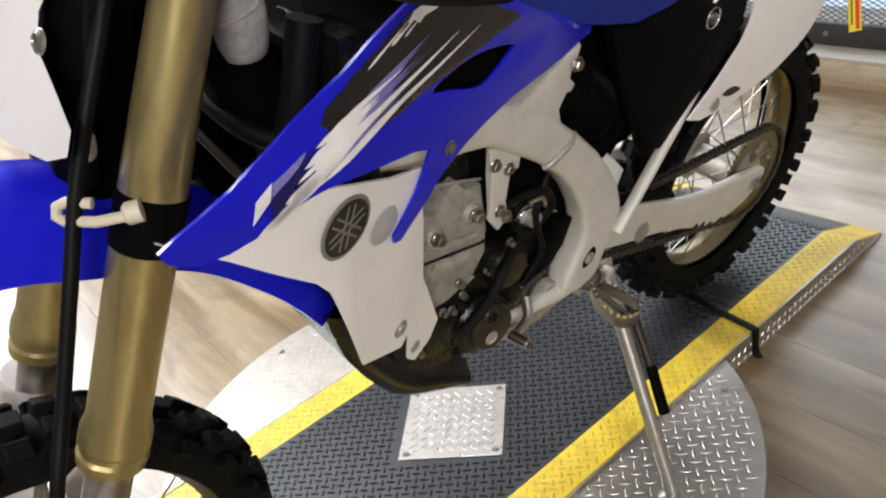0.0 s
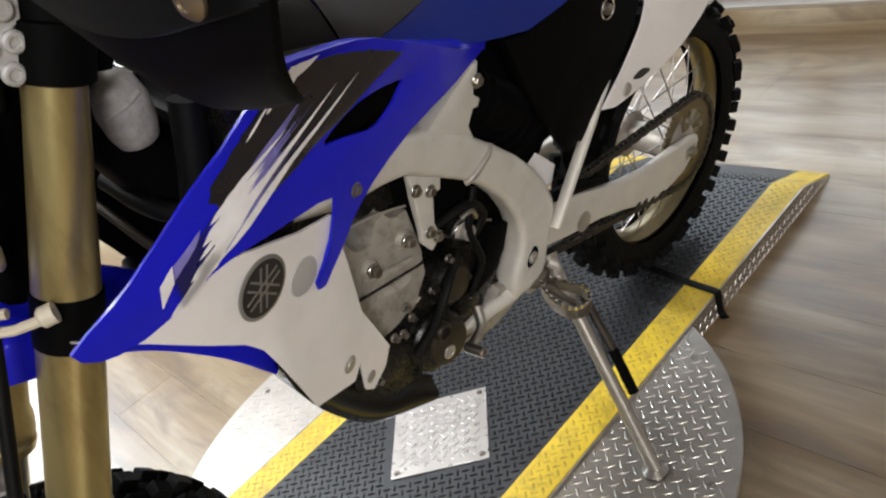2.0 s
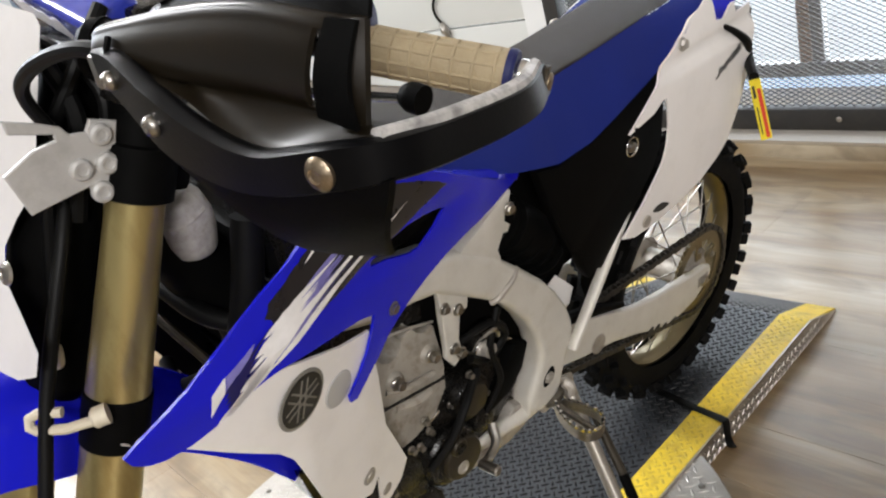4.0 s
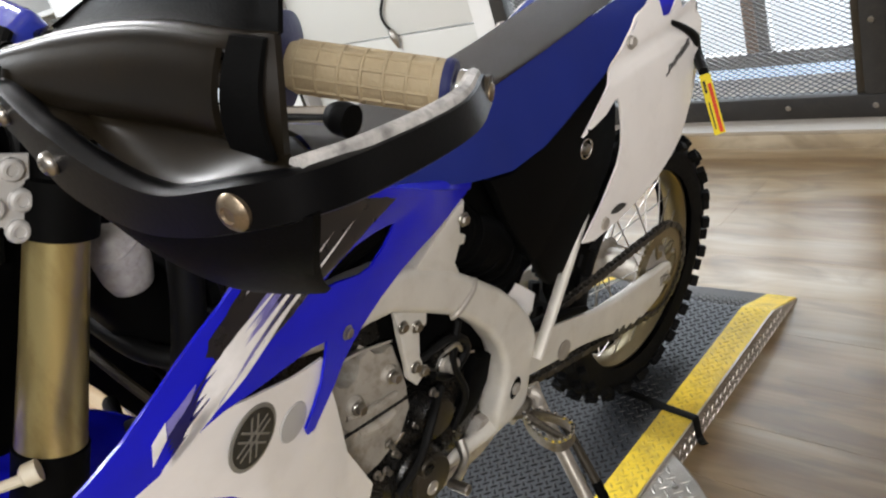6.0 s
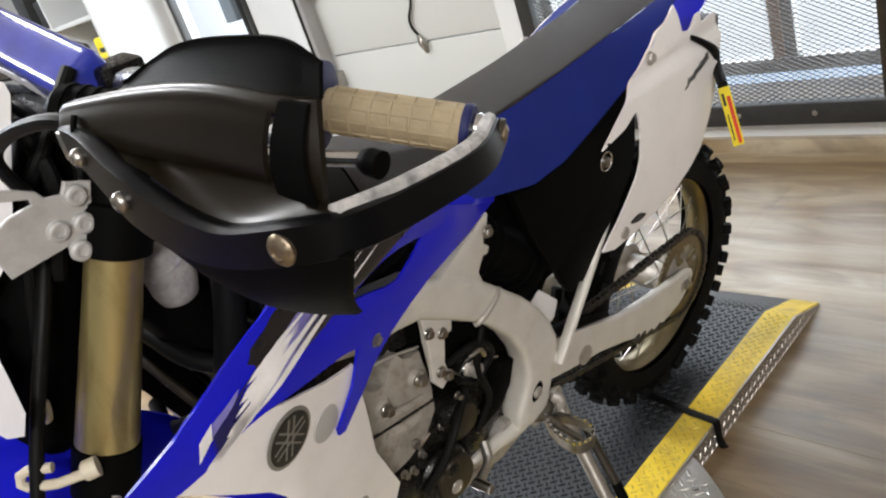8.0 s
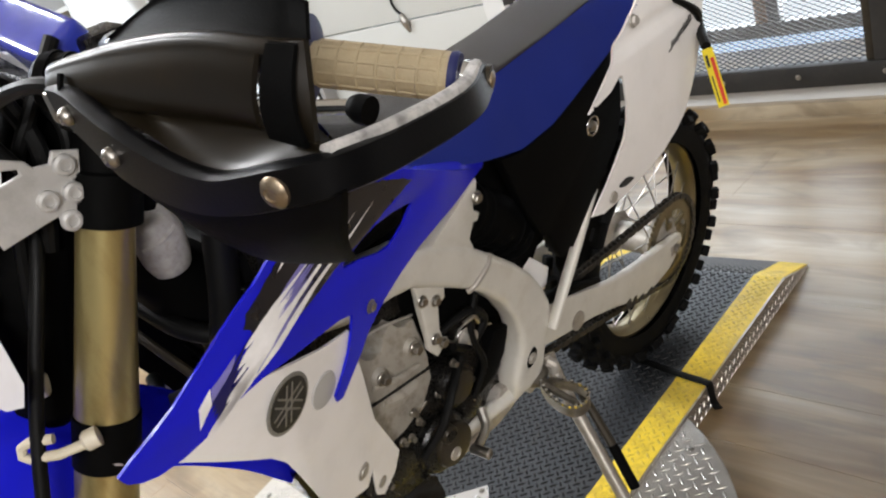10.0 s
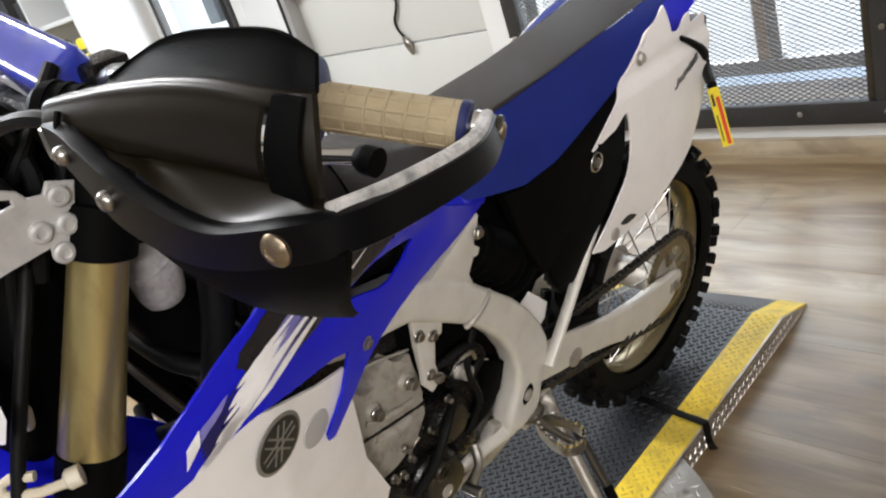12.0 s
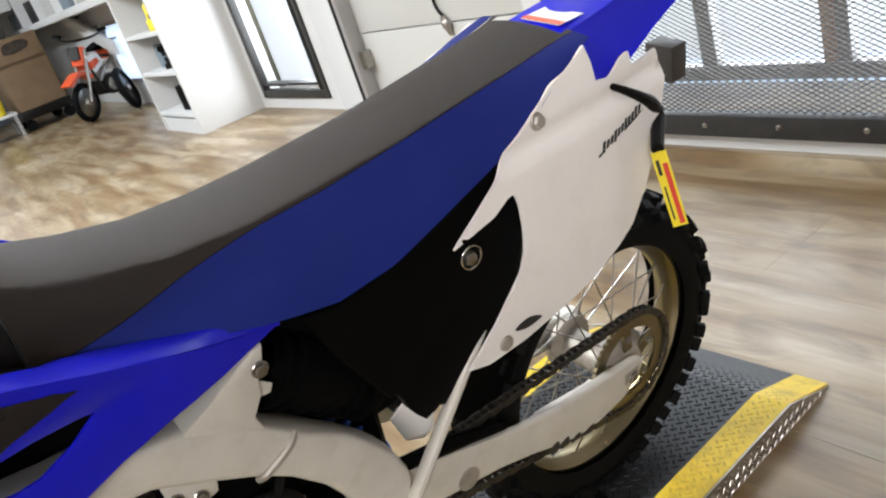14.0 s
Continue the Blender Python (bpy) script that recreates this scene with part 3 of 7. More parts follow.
# glazing behind the mesh, with sashes
sash_y = WALL_Y + 0.11
for sx0, sx1, mt in ((-1.42, -1.36, ALUFR), (-0.80, -0.73, ALUFR), (-0.305, -0.255, WOODPOST), (-0.254, -0.205, ALUFR), (0.150, 0.23, ALUFR)):
    part("sash_post", bevel(box(sx0, sx1, sash_y, sash_y + 0.05, 0.345, WIN_Z1), 0.006), mt, win)
part("sash_rail", bevel(box(-1.42, 0.23, sash_y - 0.003, sash_y + 0.053, 0.285, 0.345), 0.006), ALUFR, win)
structure("backdrop_window", box(-4.0, 3.0, WALL_Y + 0.9, WALL_Y + 0.92, 0.10, 3.2), OUTSIDE, "bright overcast daylight outside the window", "backdrop")
structure("backdrop_window_low", box(-4.0, 3.0, WALL_Y + 0.88, WALL_Y + 0.90, -0.6, 0.10), OUTSIDELOW, "pale snowy ground outside the window", "backdrop")

# garage door of wide ribbed panels
gar = thing("garage_door", "closed white sectional garage door with a pull cord", "garage door", kind="structure")
gz = 0.0
while gz < GAR_Z1:
    part("panel", bevel(box(GAR_X0 + 0.05, GAR_X1, WALL_Y + 0.06, WALL_Y + 0.11, gz + 0.003, min(GAR_Z1, gz + 0.652)), 0.01), DOORW, gar, smooth=30)
    gz += 0.656
part("track", bevel(box(GAR_X0 + 0.015, GAR_X0 + 0.06, WALL_Y - 0.04, WALL_Y + 0.055, 0.05, GAR_Z1), 0.006), ALUFR, gar)
part("track_seal", bevel(box(GAR_X0 - 0.005, GAR_X0 + 0.012, WALL_Y - 0.05, WALL_Y - 0.004, 0.0, GAR_Z1), 0.004), FRAMEBK, gar)
for hz in (0.45, 1.05, 1.65):
    part("hinge", bevel(box(GAR_X0 + 0.03, GAR_X0 + 0.12, WALL_Y - 0.005, WALL_Y + 0.058, hz, hz + 0.11), 0.01), STEEL, gar)
pull = part("pull_cord", tube([(-2.27, WALL_Y + 0.05, 1.10), (-2.275, WALL_Y + 0.045, 0.90), (-2.335, WALL_Y + 0.045, 0.80), (-2.33, WALL_Y + 0.045, 0.735), (-2.28, WALL_Y + 0.045, 0.68)], 0.008, 8, 16), DARKMET, gar)
part("pull_handle", tube([(-2.30, WALL_Y + 0.045, 0.69), (-2.275, WALL_Y + 0.035, 0.655), (-2.272, WALL_Y + 0.045, 0.59)], [0.018, 0.026, 0.008], 8, 8), STEEL, gar)

# glazed door in the recess
door = thing("door_1", "narrow glazed door with a dark metal frame", "door", kind="structure")
DY0, DY1 = REC_Y - 0.02, REC_Y + 0.05
for a in ((DOOR_X0, DOOR_X0 + 0.06, DOOR_Z0, DOOR_Z1), (DOOR_X1 - 0.06, DOOR_X1, DOOR_Z0, DOOR_Z1), (DOOR_X0 + 0.06, DOOR_X1 - 0.06, DOOR_Z0, DOOR_Z0 + 0.07), (DOOR_X0 + 0.06, DOOR_X1 - 0.06, DOOR_Z1 - 0.07, DOOR_Z1)):
    part("door_frame", bevel(box(a[0], a[1], DY0, DY1, a[2], a[3]), 0.006), FRAMEBK, door)
part("inner_frame", bevel(box(DOOR_X1 - 0.15, DOOR_X1 - 0.115, DY0 + 0.01, DY1 + 0.03, DOOR_Z0 + 0.07, DOOR_Z1 - 0.07), 0.004), FRAMEBK, door)
part("inner_frame", bevel(box(DOOR_X0 + 0.06, DOOR_X1 - 0.15, DY0 + 0.012, DY1 + 0.028, DOOR_Z0 + 0.11, DOOR_Z0 + 0.135), 0.004), FRAMEBK, door)
part("lock_box", bevel(box(DOOR_X1 - 0.34, DOOR_X1 - 0.16, DY0 - 0.03, DY0 + 0.03, 1.0, 1.34), 0.01), GREYBLUE, door)
structure("backdrop_door", box(-7.5, -3.0, REC_Y + 0.9, REC_Y + 0.92, -0.5, 3.2), OUTSIDE, "bright overcast daylight outside the door", "backdrop")

# white shelving beside the recess
def shelf_unit():
    u = thing("shelving_unit", "tall white built-in shelving holding a few dark boxes", "shelf")
    X0, X1, Y0, Y1, H = -7.15, -6.02, 1.74, 2.44, 3.0
    part("side_panel", bevel(box(X1 - 0.045, X1, Y0, Y1, 0, H), 0.004), WALLW, u)
    part("side_panel", bevel(box(X0, X0 + 0.045, Y0, Y1, 0, H), 0.004), WALLW, u)
    part("back_panel", box(X0 + 0.045, X1 - 0.045, Y1 - 0.02, Y1, 0.1, H), WALLW, u)
    part("plinth", box(X0 + 0.045, X1 - 0.045, Y0 + 0.01, Y1 - 0.02, 0, 0.14), WALLW, u)
    for z in (0.16, 0.57, 0.94, 1.38, 1.86, 2.34):
        part("shelf_board", bevel(box(X0 + 0.045, X1 - 0.045, Y0 + 0.005, Y1 - 0.02, z, z + 0.04), 0.004), WALLW, u)
    return u


shelf_unit()
def carton(name, label, cat, x, y, z, sx, sy, sz, material, rot=0.0):
    ob = part(name, bevel(box(-sx / 2, sx / 2, -sy / 2, sy / 2, 0, sz), 0.006), material, None, "", 30)
    ob.matrix_world = pose(x, y, z, 0, 0, rot)
    return tagged(ob, label, cat)


def heap(label, x, y, z, bars, material, group=""):
    """A few dark things lying across one another, as one bundle."""
    bm, r = bmesh.new(), random.Random(int(1000 * (z + 1)))
    for k in range(bars):
        m = pose(r.uniform(-0.05, 0.05), r.uniform(-0.04, 0.04), 0.03 + 0.055 * k, r.uniform(-6, 6), r.uniform(-6, 6), r.uniform(-30, 30))
        box(-0.19 + 0.02 * k, 0.19 - 0.015 * k, -0.12, 0.12, -0.028, 0.028, 0.01, 2, bm, m)
    ob = part("stacked_gear", bm, material, None, "", 30)
    ob.matrix_world = pose(x, y, z)
    return tagged(ob, label, "gear", group)


heap("dark riding gear heaped on a white shelf", -6.42, 1.96, 0.61, 4, BLACKP)
carton("storage_box", "black box standing on a white shelf", "box", -6.36, 1.98, 0.20, 0.36, 0.3, 0.24, BLACKP, 4)
carton("storage_box", "dark grey box behind another on a shelf", "box", -6.8, 2.05, 0.61, 0.3, 0.25, 0.22, GREYBLUE, 8)
can = thing("yellow_canister", "upright yellow canister on a white shelf", "canister", pose(-6.55, 1.98, 0.98, 0, 0, 14))
part("body", bevel(box(-0.11, 0.11, -0.08, 0.08, 0, 0.24), 0.03, 3), YELLOWPL, can)
part("neck", cyl((0, 0, 0.235), (0, 0, 0.29), 0.035, 16, None, 0.006), YELLOWPL, can)
part("label_bar", box(-0.06, 0.06, -0.0825, -0.0805, 0.06, 0.14), BLACKINK, can)
carton("yellow_case", "bright yellow tool case on a white shelf", "case", -6.24, 1.94, 0.98, 0.30, 0.28, 0.10, YELLOWPL, 6)

# ---- turntable and ramp the motorcycle stands on ----
CX, CY, RP, DZ = 0.042, -0.368, 0.615, 0.053
PX0, PX1, PY0, PY1, PB, PZ = -0.295, 0.3515, -1.58, 0.905, 0.745, 0.06
disc = thing("turntable_disc", "round bare aluminium chequer plate level with the ramp", "turntable")
part("base_drum", lathe((CX, CY, -0.001), (CX, CY, 1), [(0, RP - 0.06), (DZ - 0.008, RP - 0.06)], 64), FRAMEBK, disc, smooth=20)
part("plate", lathe((CX, CY, DZ - 0.008), (CX, CY, 1), [(0, RP), (0.006, RP), (0.008, RP - 0.002)], 96), PLATEAL, disc, smooth=20)
dl = lugs(bmesh.new(), CX - RP, CX + RP, CY - RP, CY + RP, DZ, 0.0222, length=0.025, width=0.0055, height=0.0013, keep=lambda x, y: (x - CX) ** 2 + (y - CY) ** 2 < (RP - 0.02) ** 2 and (x > PX1 - 0.03 or x < PX0 + 0.03))
o = part("chequer_relief", dl, LUGWORN, disc, smooth=0)
o["kind"] = "stuff"
for a in (18, 52, 98, 148, 190, 232, 280, 328):
    part("screw", bolt((CX + (RP - 0.045) * math.cos(radians(a)), CY + (RP - 0.045) * math.sin(radians(a)), DZ), (0, 0, 1), 0.006, 0.005), STEEL, disc)

ramp = thing("display_ramp", "low dark chequer-plate ramp with yellow painted edges", "ramp", Matrix.Translation((0.30, -0.37, 0)) @ Matrix.Rotation(radians(1.5), 4, 'Z') @ Matrix.Translation((-0.30, 0.37, 0)))
def ramp_z(y):
    if y > PB:
        return max(0.004, PZ * (PY1 - y) / (PY1 - PB))
    front = CY - (PB - CY)
    return PZ if y > front else max(0.004, PZ * (y - PY0) / (front - PY0))


YW = 0.082
deck = bmesh.new()
ys = [PY0, CY - (PB - CY), PB, PY1]
def strip(bm, x0, x1, lift):
    rows = [[bm.verts.new((x, y, ramp_z(y) + lift)) for x in (x0, x1)] for y in ys]
    base = [[bm.verts.new((x, y, 0.0)) for x in (x0, x1)] for y in (ys[0], ys[-1])]
    for a, b in zip(rows, rows[1:]):
        bm.faces.new((a[0], a[1], b[1], b[0]))
    bm.faces.new((base[0][0], base[0][1], base[1][1], base[1][0]))
    bm.faces.new((rows[0][0], rows[0][1], base[0][1], base[0][0]))
    bm.faces.new((rows[-1][1], rows[-1][0], base[1][0], base[1][1]))
    for k in (0, 1):
        bm.faces.new([r[k] for r in rows] + [base[1][k], base[0][k]])
    return bm


part("deck", strip(bmesh.new(), PX0 + YW, PX1 - YW, 0.0), PLATEDK, ramp, smooth=0)
part("yellow_edge", strip(bmesh.new(), PX1 - YW, PX1 - 0.003, 0.0006), YELLOWP, ramp, "yellow painted edge strip", 0)
part("yellow_edge", strip(bmesh.new(), PX0 + 0.003, PX0 + YW, 0.0006), YELLOWP, ramp, "yellow painted edge strip", 0)
PLX, PLY, PLH = 0.035, -0.347, 0.106
def on_plate(x, y, grow=0.0):
    u, w = (x - PLX) * 0.7071 + (y - PLY) * 0.7071, -(x - PLX) * 0.7071 + (y - PLY) * 0.7071
    return abs(u) < PLH + grow and abs(w) < PLH + grow


flat = lugs(bmesh.new(), PX0 + YW, PX1 - YW, ys[1], PB, PZ, 0.0168, lambda x, y: not on_plate(x, y, 0.012))
slope_m = Matrix.Translation((0, PB, PZ)) @ Matrix.Rotation(-math.atan2(PZ, PY1 - PB), 4, 'X')
lugs(flat, PX0 + YW, PX1 - YW, 0, PY1 - PB, 0, 0.0168, m=slope_m)
part("chequer_relief", flat, DECKLUG, ramp, smooth=0)["kind"] = "stuff"
for x0, x1 in ((PX1 - YW, PX1 - 0.003), (PX0 + 0.003, PX0 + YW)):
    yl = lugs(bmesh.new(), x0, x1, ys[1], PB, PZ + 0.0006, 0.0168, height=0.0010)
    lugs(yl, x0, x1, 0, PY1 - PB, 0.0006, 0.0168, m=slope_m, height=0.0010)
    part("chequer_relief", yl, YELLOWLUG, ramp, smooth=0)["kind"] = "stuff"
for sx, out in ((PX1, 1), (PX0, -1)):
    sk = slab([(PY0, 0.0), (PY1, 0.0), (PB, PZ - 0.001), (ys[1], PZ - 0.001)], sx - 0.0028, sx + 0.0012 * out, 0)
    m = Matrix.Translation((sx + 0.0012 * out, 0, 0)) @ Matrix.Rotation(radians(90 * out), 4, 'Y') if out > 0 else Matrix.Translation((sx - 0.004, 0, 0)) @ Matrix.Rotation(radians(-90), 4, 'Y')
    lug = lugs(bmesh.new(), -PZ, 0.0, PY0, PY1, 0.0, 0.0168, lambda a, y: -a < ramp_z(y) - 0.008 and -a > 0.006, m=m)
    part("skirt", join(sk, lug), PLATEAL, ramp, "bare metal chequer skirt", 0)
cover = thing("cover_plate", "square bright aluminium cover plate screwed to the ramp", "cover plate", pose(PLX, PLY, PZ + 0.0005, 0, 0, 45))
cv = bevel(box(-PLH, PLH, -PLH, PLH, 0, 0.004), 0.0008, 1)
part("plate", cv, PLATESHINY, cover, smooth=20)
part("chequer_relief", lugs(bmesh.new(), -PLH + 0.008, PLH - 0.008, -PLH + 0.008, PLH - 0.008, 0.004, 0.0168, height=0.0011), PLATESHINY, cover, smooth=0)["kind"] = "stuff"
for sx in (-1, 1):
    for sy in (-1, 1):
        part("screw", bolt((sx * (PLH - 0.014), sy * (PLH - 0.014), 0.004), (0, 0, 1), 0.0055, 0.004), STEEL, cover)
strap = thing("hold_down_strap", "thin black strap looped over the ramp edge", "strap")
sp = [(-0.02, 0.335, 0.0635), (0.12, 0.315, 0.0635), (0.26, 0.292, 0.064), (0.329, 0.283, 0.0645), (0.3395, 0.281, 0.058), (0.3400, 0.279, 0.02), (0.346, 0.276, 0.004), (0.356, 0.270, 0.003)]
part("webbing", tube(sp, 0.011, 8, 40, flat=0.16), CABLE, strap)


# ---- the motorcycle: built upright, then leant on its side stand ----
LEANT = pose(0.105, 0.0, PZ, 0, 12.0, 0)
TO_BIKE = LEANT.inverted()
bike = thing("motorcycle", "blue and white off-road motorcycle leaning on its side stand", "motorcycle", LEANT)


def wb(x, y, z):
    """A place in the room as seen from the motorcycle."""
    return TO_BIKE @ Vector((x, y, z))


def shroud_x(y, z):
    return 0.10 - 0.25 * (max(y, -0.70) + 0.19) - 0.06 * min(0.0, y + 0.70) + 0.18 * (z - 0.86)


def mirror(bm):
    own = bm.copy()
    for v in own.verts:
        v.co.x = -v.co.x
    bmesh.ops.reverse_faces(own, faces=own.faces)
    return own


# radiator shrouds
SH_OUT = [(-0.886, 0.934), (-0.870, 0.941), (-0.845, 0.949), (-0.818, 0.959), (-0.800, 0.969), (-0.780, 0.979), (-0.749, 0.996), (-0.722, 1.009), (-0.700, 1.018), (-0.680, 1.026), (-0.660, 1.034), (-0.635, 1.042), (-0.617, 1.047), (-0.604, 1.049), (-0.585, 1.045), (-0.560, 1.038), (-0.530, 1.030), (-0.498, 1.020), (-0.469, 1.008), (-0.420, 0.979), (-0.373, 0.950), (-0.300, 0.905), (-0.222, 0.861),
          (-0.300, 0.858), (-0.360, 0.860), (-0.420, 0.859), (-0.470, 0.852), (-0.510, 0.842), (-0.535, 0.832), (-0.555, 0.821), (-0.575, 0.803), (-0.600, 0.786), (-0.620, 0.772), (-0.632, 0.776), (-0.633, 0.787), (-0.614, 0.805), (-0.597, 0.826), (-0.586, 0.850), (-0.578, 0.874), (-0.603, 0.886), (-0.638, 0.895), (-0.671, 0.903), (-0.701, 0.911), (-0.726, 0.914), (-0.750, 0.913), (-0.775, 0.907), (-0.800, 0.900), (-0.828, 0.898), (-0.854, 0.902), (-0.870, 0.910), (-0.882, 0.922)]
VENT = [(-0.583, 0.941), (-0.56, 0.947), (-0.536, 0.954), (-0.508, 0.955), (-0.473, 0.948), (-0.436, 0.936), (-0.422, 0.929), (-0.45, 0.916), (-0.486, 0.909), (-0.506, 0.913), (-0.544, 0.929)]
SCOOP_OUT = [(-0.876, 0.917), (-0.858, 0.905), (-0.829, 0.900), (-0.802, 0.897), (-0.772, 0.904), (-0.742, 0.912), (-0.711, 0.905), (-0.676, 0.888), (-0.634, 0.867), (-0.584, 0.850), (-0.571, 0.759), (-0.561, 0.654), (-0.575, 0.584), (-0.602, 0.552), (-0.677, 0.593), (-0.698, 0.676), (-0.713, 0.732), (-0.723, 0.765), (-0.740, 0.792), (-0.780, 0.830), (-0.822, 0.871)]
FLAP_OUT = [(-0.567, 0.674), (-0.541, 0.603), (-0.513, 0.524), (-0.529, 0.493), (-0.563, 0.477), (-0.580, 0.498), (-0.581, 0.556)]


def sh_surface(y, z):
    """The shroud's outer skin: slanted, creased along its length, hollowed round the vent and drawn in at the rear."""
    crease = 0.945 + 0.10 * (y + 0.70)
    along, across = (y + 0.515) / 0.135, (z - 0.937 + 0.10 * (y + 0.515)) / 0.019
    hollow = 0.007 * math.exp(-along ** 4 - across ** 2)
    return shroud_x(y, z) + 0.004 - hollow - 0.14 * max(0.0, z - crease) - 0.06 * max(0.0, y + 0.34)


def scoop_surface(y, z):
    mid = -0.66
    return shroud_x(y, z) - 0.002 - 1.1 * max(0.0, abs(y - mid) - 0.05) ** 2


for sgn in (1, -1):
    sides = (lambda b: b) if sgn > 0 else mirror
    sh = part("radiator_shroud", sides(sheet(SH_OUT, sh_surface, 0.0058, 0.004, [VENT])), BLUE, bike, "glossy blue plastic with torn white and black graphics", 50)
    wp = part("shroud_scoop", sides(sheet(SCOOP_OUT, scoop_surface, 0.0062, 0.004)), WHITE, bike, "white plastic lower scoop", 50)
    part("scoop_flap", sides(sheet(FLAP_OUT, lambda y, z: shroud_x(y, z) - 0.007, 0.006, 0.004)), WHITE, wp, smooth=40)
    part("strut_screw", sides(bolt((sh_surface(-0.543, 0.857), -0.543, 0.857), (1, 0.26, -0.18), 0.007, 0.006)), STEEL, sh)
    part("scoop_screw", sides(lathe((scoop_surface(-0.606, 0.596), -0.606, 0.596), (1.2, -0.3, 0.4), [(0, 0.013), (0.0015, 0.013), (0.002, 0.009), (0.004, 0.008)], 20)), CAST, wp)
    part("flap_screw", sides(lathe((shroud_x(-0.565, 0.512) - 0.007, -0.565, 0.512), (1.2, -0.3, 0.3), [(0, 0.010), (0.0015, 0.010), (0.003, 0.006)], 16)), CAST, wp)
    if sgn > 0:
        SHROUD, SCOOP = sh, wp


def drawn(y, z):
    """Where a point of the flat artwork comes to lie on the bowed skin."""
    k = min(1.2, max(0.0, (-0.70 - y) / 0.11))
    return y + 0.006 + 0.007 * k, z - 0.004 - 0.019 * k


def decal(name, outline, material, lift, cell=0.004, ragged=0.0, seed=1, surface=None, parent=None, shift=drawn):
    """A thin printed sheet on the shroud; ragged tears its edge."""
    rnd_ = random.Random(seed)
    pts = []
    for a, b in zip(outline, outline[1:] + outline[:1]):
        k = max(1, int((Vector(b) - Vector(a)).length / 0.006)) if ragged else 1
        for i in range(k):
            p = Vector(a).lerp(Vector(b), i / k)
            pts.append(shift(p.x + rnd_.uniform(-ragged, ragged) * 1.6, p.y + rnd_.uniform(-ragged, ragged) * 0.5))
    f = surface or sh_surface
    return part(name, sheet(pts, lambda y, z: f(y, z) + lift, cell, 0.0004, corner=25), material, parent or SHROUD, smooth=60)


def as_given(y, z):
    return y, z


decal("black_graphic", [(-0.690, 1.011), (-0.672, 1.018), (-0.640, 1.030), (-0.612, 1.040), (-0.594, 1.041), (-0.538, 1.024), (-0.477, 0.999), (-0.425, 0.969), (-0.455, 0.967), (-0.490, 0.965), (-0.549, 0.954), (-0.586, 0.952), (-0.620, 0.946), (-0.669, 0.945), (-0.705, 0.957), (-0.728, 0.982), (-0.722, 0.995)], DECALBLK, 0.0012, 0.004, 0.0012, 3, shift=as_given)


def streaks(name, rows, material, lift, shift=drawn):
    """Printed brush strokes: rows of start y, z, length, half width and rise; each is pointed at both ends."""
    for y, z, run, w, rise in rows:
        own, left, right = bmesh.new(), [], []
        for k in range(13):
            u = k / 12
            py, pz = y + run * u, z + run * rise * u
            half = w * min(1.0, u / 0.12 + 0.05, (1 - u) / 0.75 + 0.03)
            for side, o in ((left, half), (right, -half)):
                qy, qz = shift(py, pz + o)
                side.append(own.verts.new((sh_surface(qy, qz) + lift, qy, qz)))
        for k in range(12):
            own.faces.new((right[k], right[k + 1], left[k + 1], left[k]))
        part(name, own, material, SHROUD, smooth=60)


strokes = random.Random(21)
edge_y, edge_z = (-0.806, -0.785, -0.762, -0.740, -0.716), (0.923, 0.930, 0.946, 0.966, 0.984)
white, violet, thin = [], [], []
for k in range(34):
    f = 4 * (k + strokes.random()) / 34
    y, z = float(np.interp(f, range(5), edge_y)), float(np.interp(f, range(5), edge_z))
    run = 0.065 + 0.045 * strokes.random() - 0.010 * abs(f - 2)
    white.append((y - 0.016 + 0.022 * strokes.random(), z, run, 0.0022 + 0.0022 * strokes.random(), 0.30 - 0.03 * f))
    if f > 1.5:
        violet.append((y + 0.025 + 0.02 * strokes.random(), z + 0.006, 0.050 + 0.05 * strokes.random(), 0.002 + 0.001 * strokes.random(), 0.27))
for k in range(10):
    thin.append((-0.700 + 0.03 * strokes.random(), 0.952 + 0.003 * k, 0.05 + 0.05 * strokes.random(), 0.0008, 0.27))
streaks("dark_stroke", [(-0.800, 0.928 + 0.006 * k, 0.075, 0.004, 0.42) for k in range(5)], mat("decal_navy", (0.010, 0.010, 0.10), 0.3), 0.0014)
streaks("violet_stroke", violet, DECALVIO, 0.0017)
streaks("white_stroke", white, DECALWHT, 0.0021)
decal("white_graphic", [(-0.776, 0.929), (-0.758, 0.942), (-0.740, 0.956), (-0.726, 0.964), (-0.716, 0.957), (-0.730, 0.944), (-0.752, 0.932)], DECALWHT, 0.0019, 0.003, 0.001, 6)
streaks("white_stripe", [(-0.738, 0.951, 0.190, 0.0046, 0.262)], DECALWHT, 0.0024)
streaks("white_stripe", [(-0.745, 0.936, 0.232, 0.0050, 0.248)], DECALWHT, 0.0024)
streaks("white_stripe", [(-0.672, 1.0105, 0.064, 0.0016, 0.42), (-0.640, 1.020, 0.036, 0.0022, 0.40), (-0.622, 1.021, 0.022, 0.0016, 0.45)], DECALWHT, 0.0024, as_given)
streaks("thin_stripe", thin, DECALVIO, 0.0023)
decal("white_graphic", [(-0.616, 1.031), (-0.606, 1.0395), (-0.594, 1.0425), (-0.556, 1.034), (-0.574, 1.031), (-0.590, 1.031), (-0.600, 1.026), (-0.606, 1.031)], DECALWHT, 0.0020, 0.0025, 0.001, 9, shift=as_given)
decal("white_graphic", [(-0.818, 0.941), (-0.812, 0.963), (-0.793, 0.971), (-0.798, 0.955)], DECALWHT, 0.0020, 0.003)
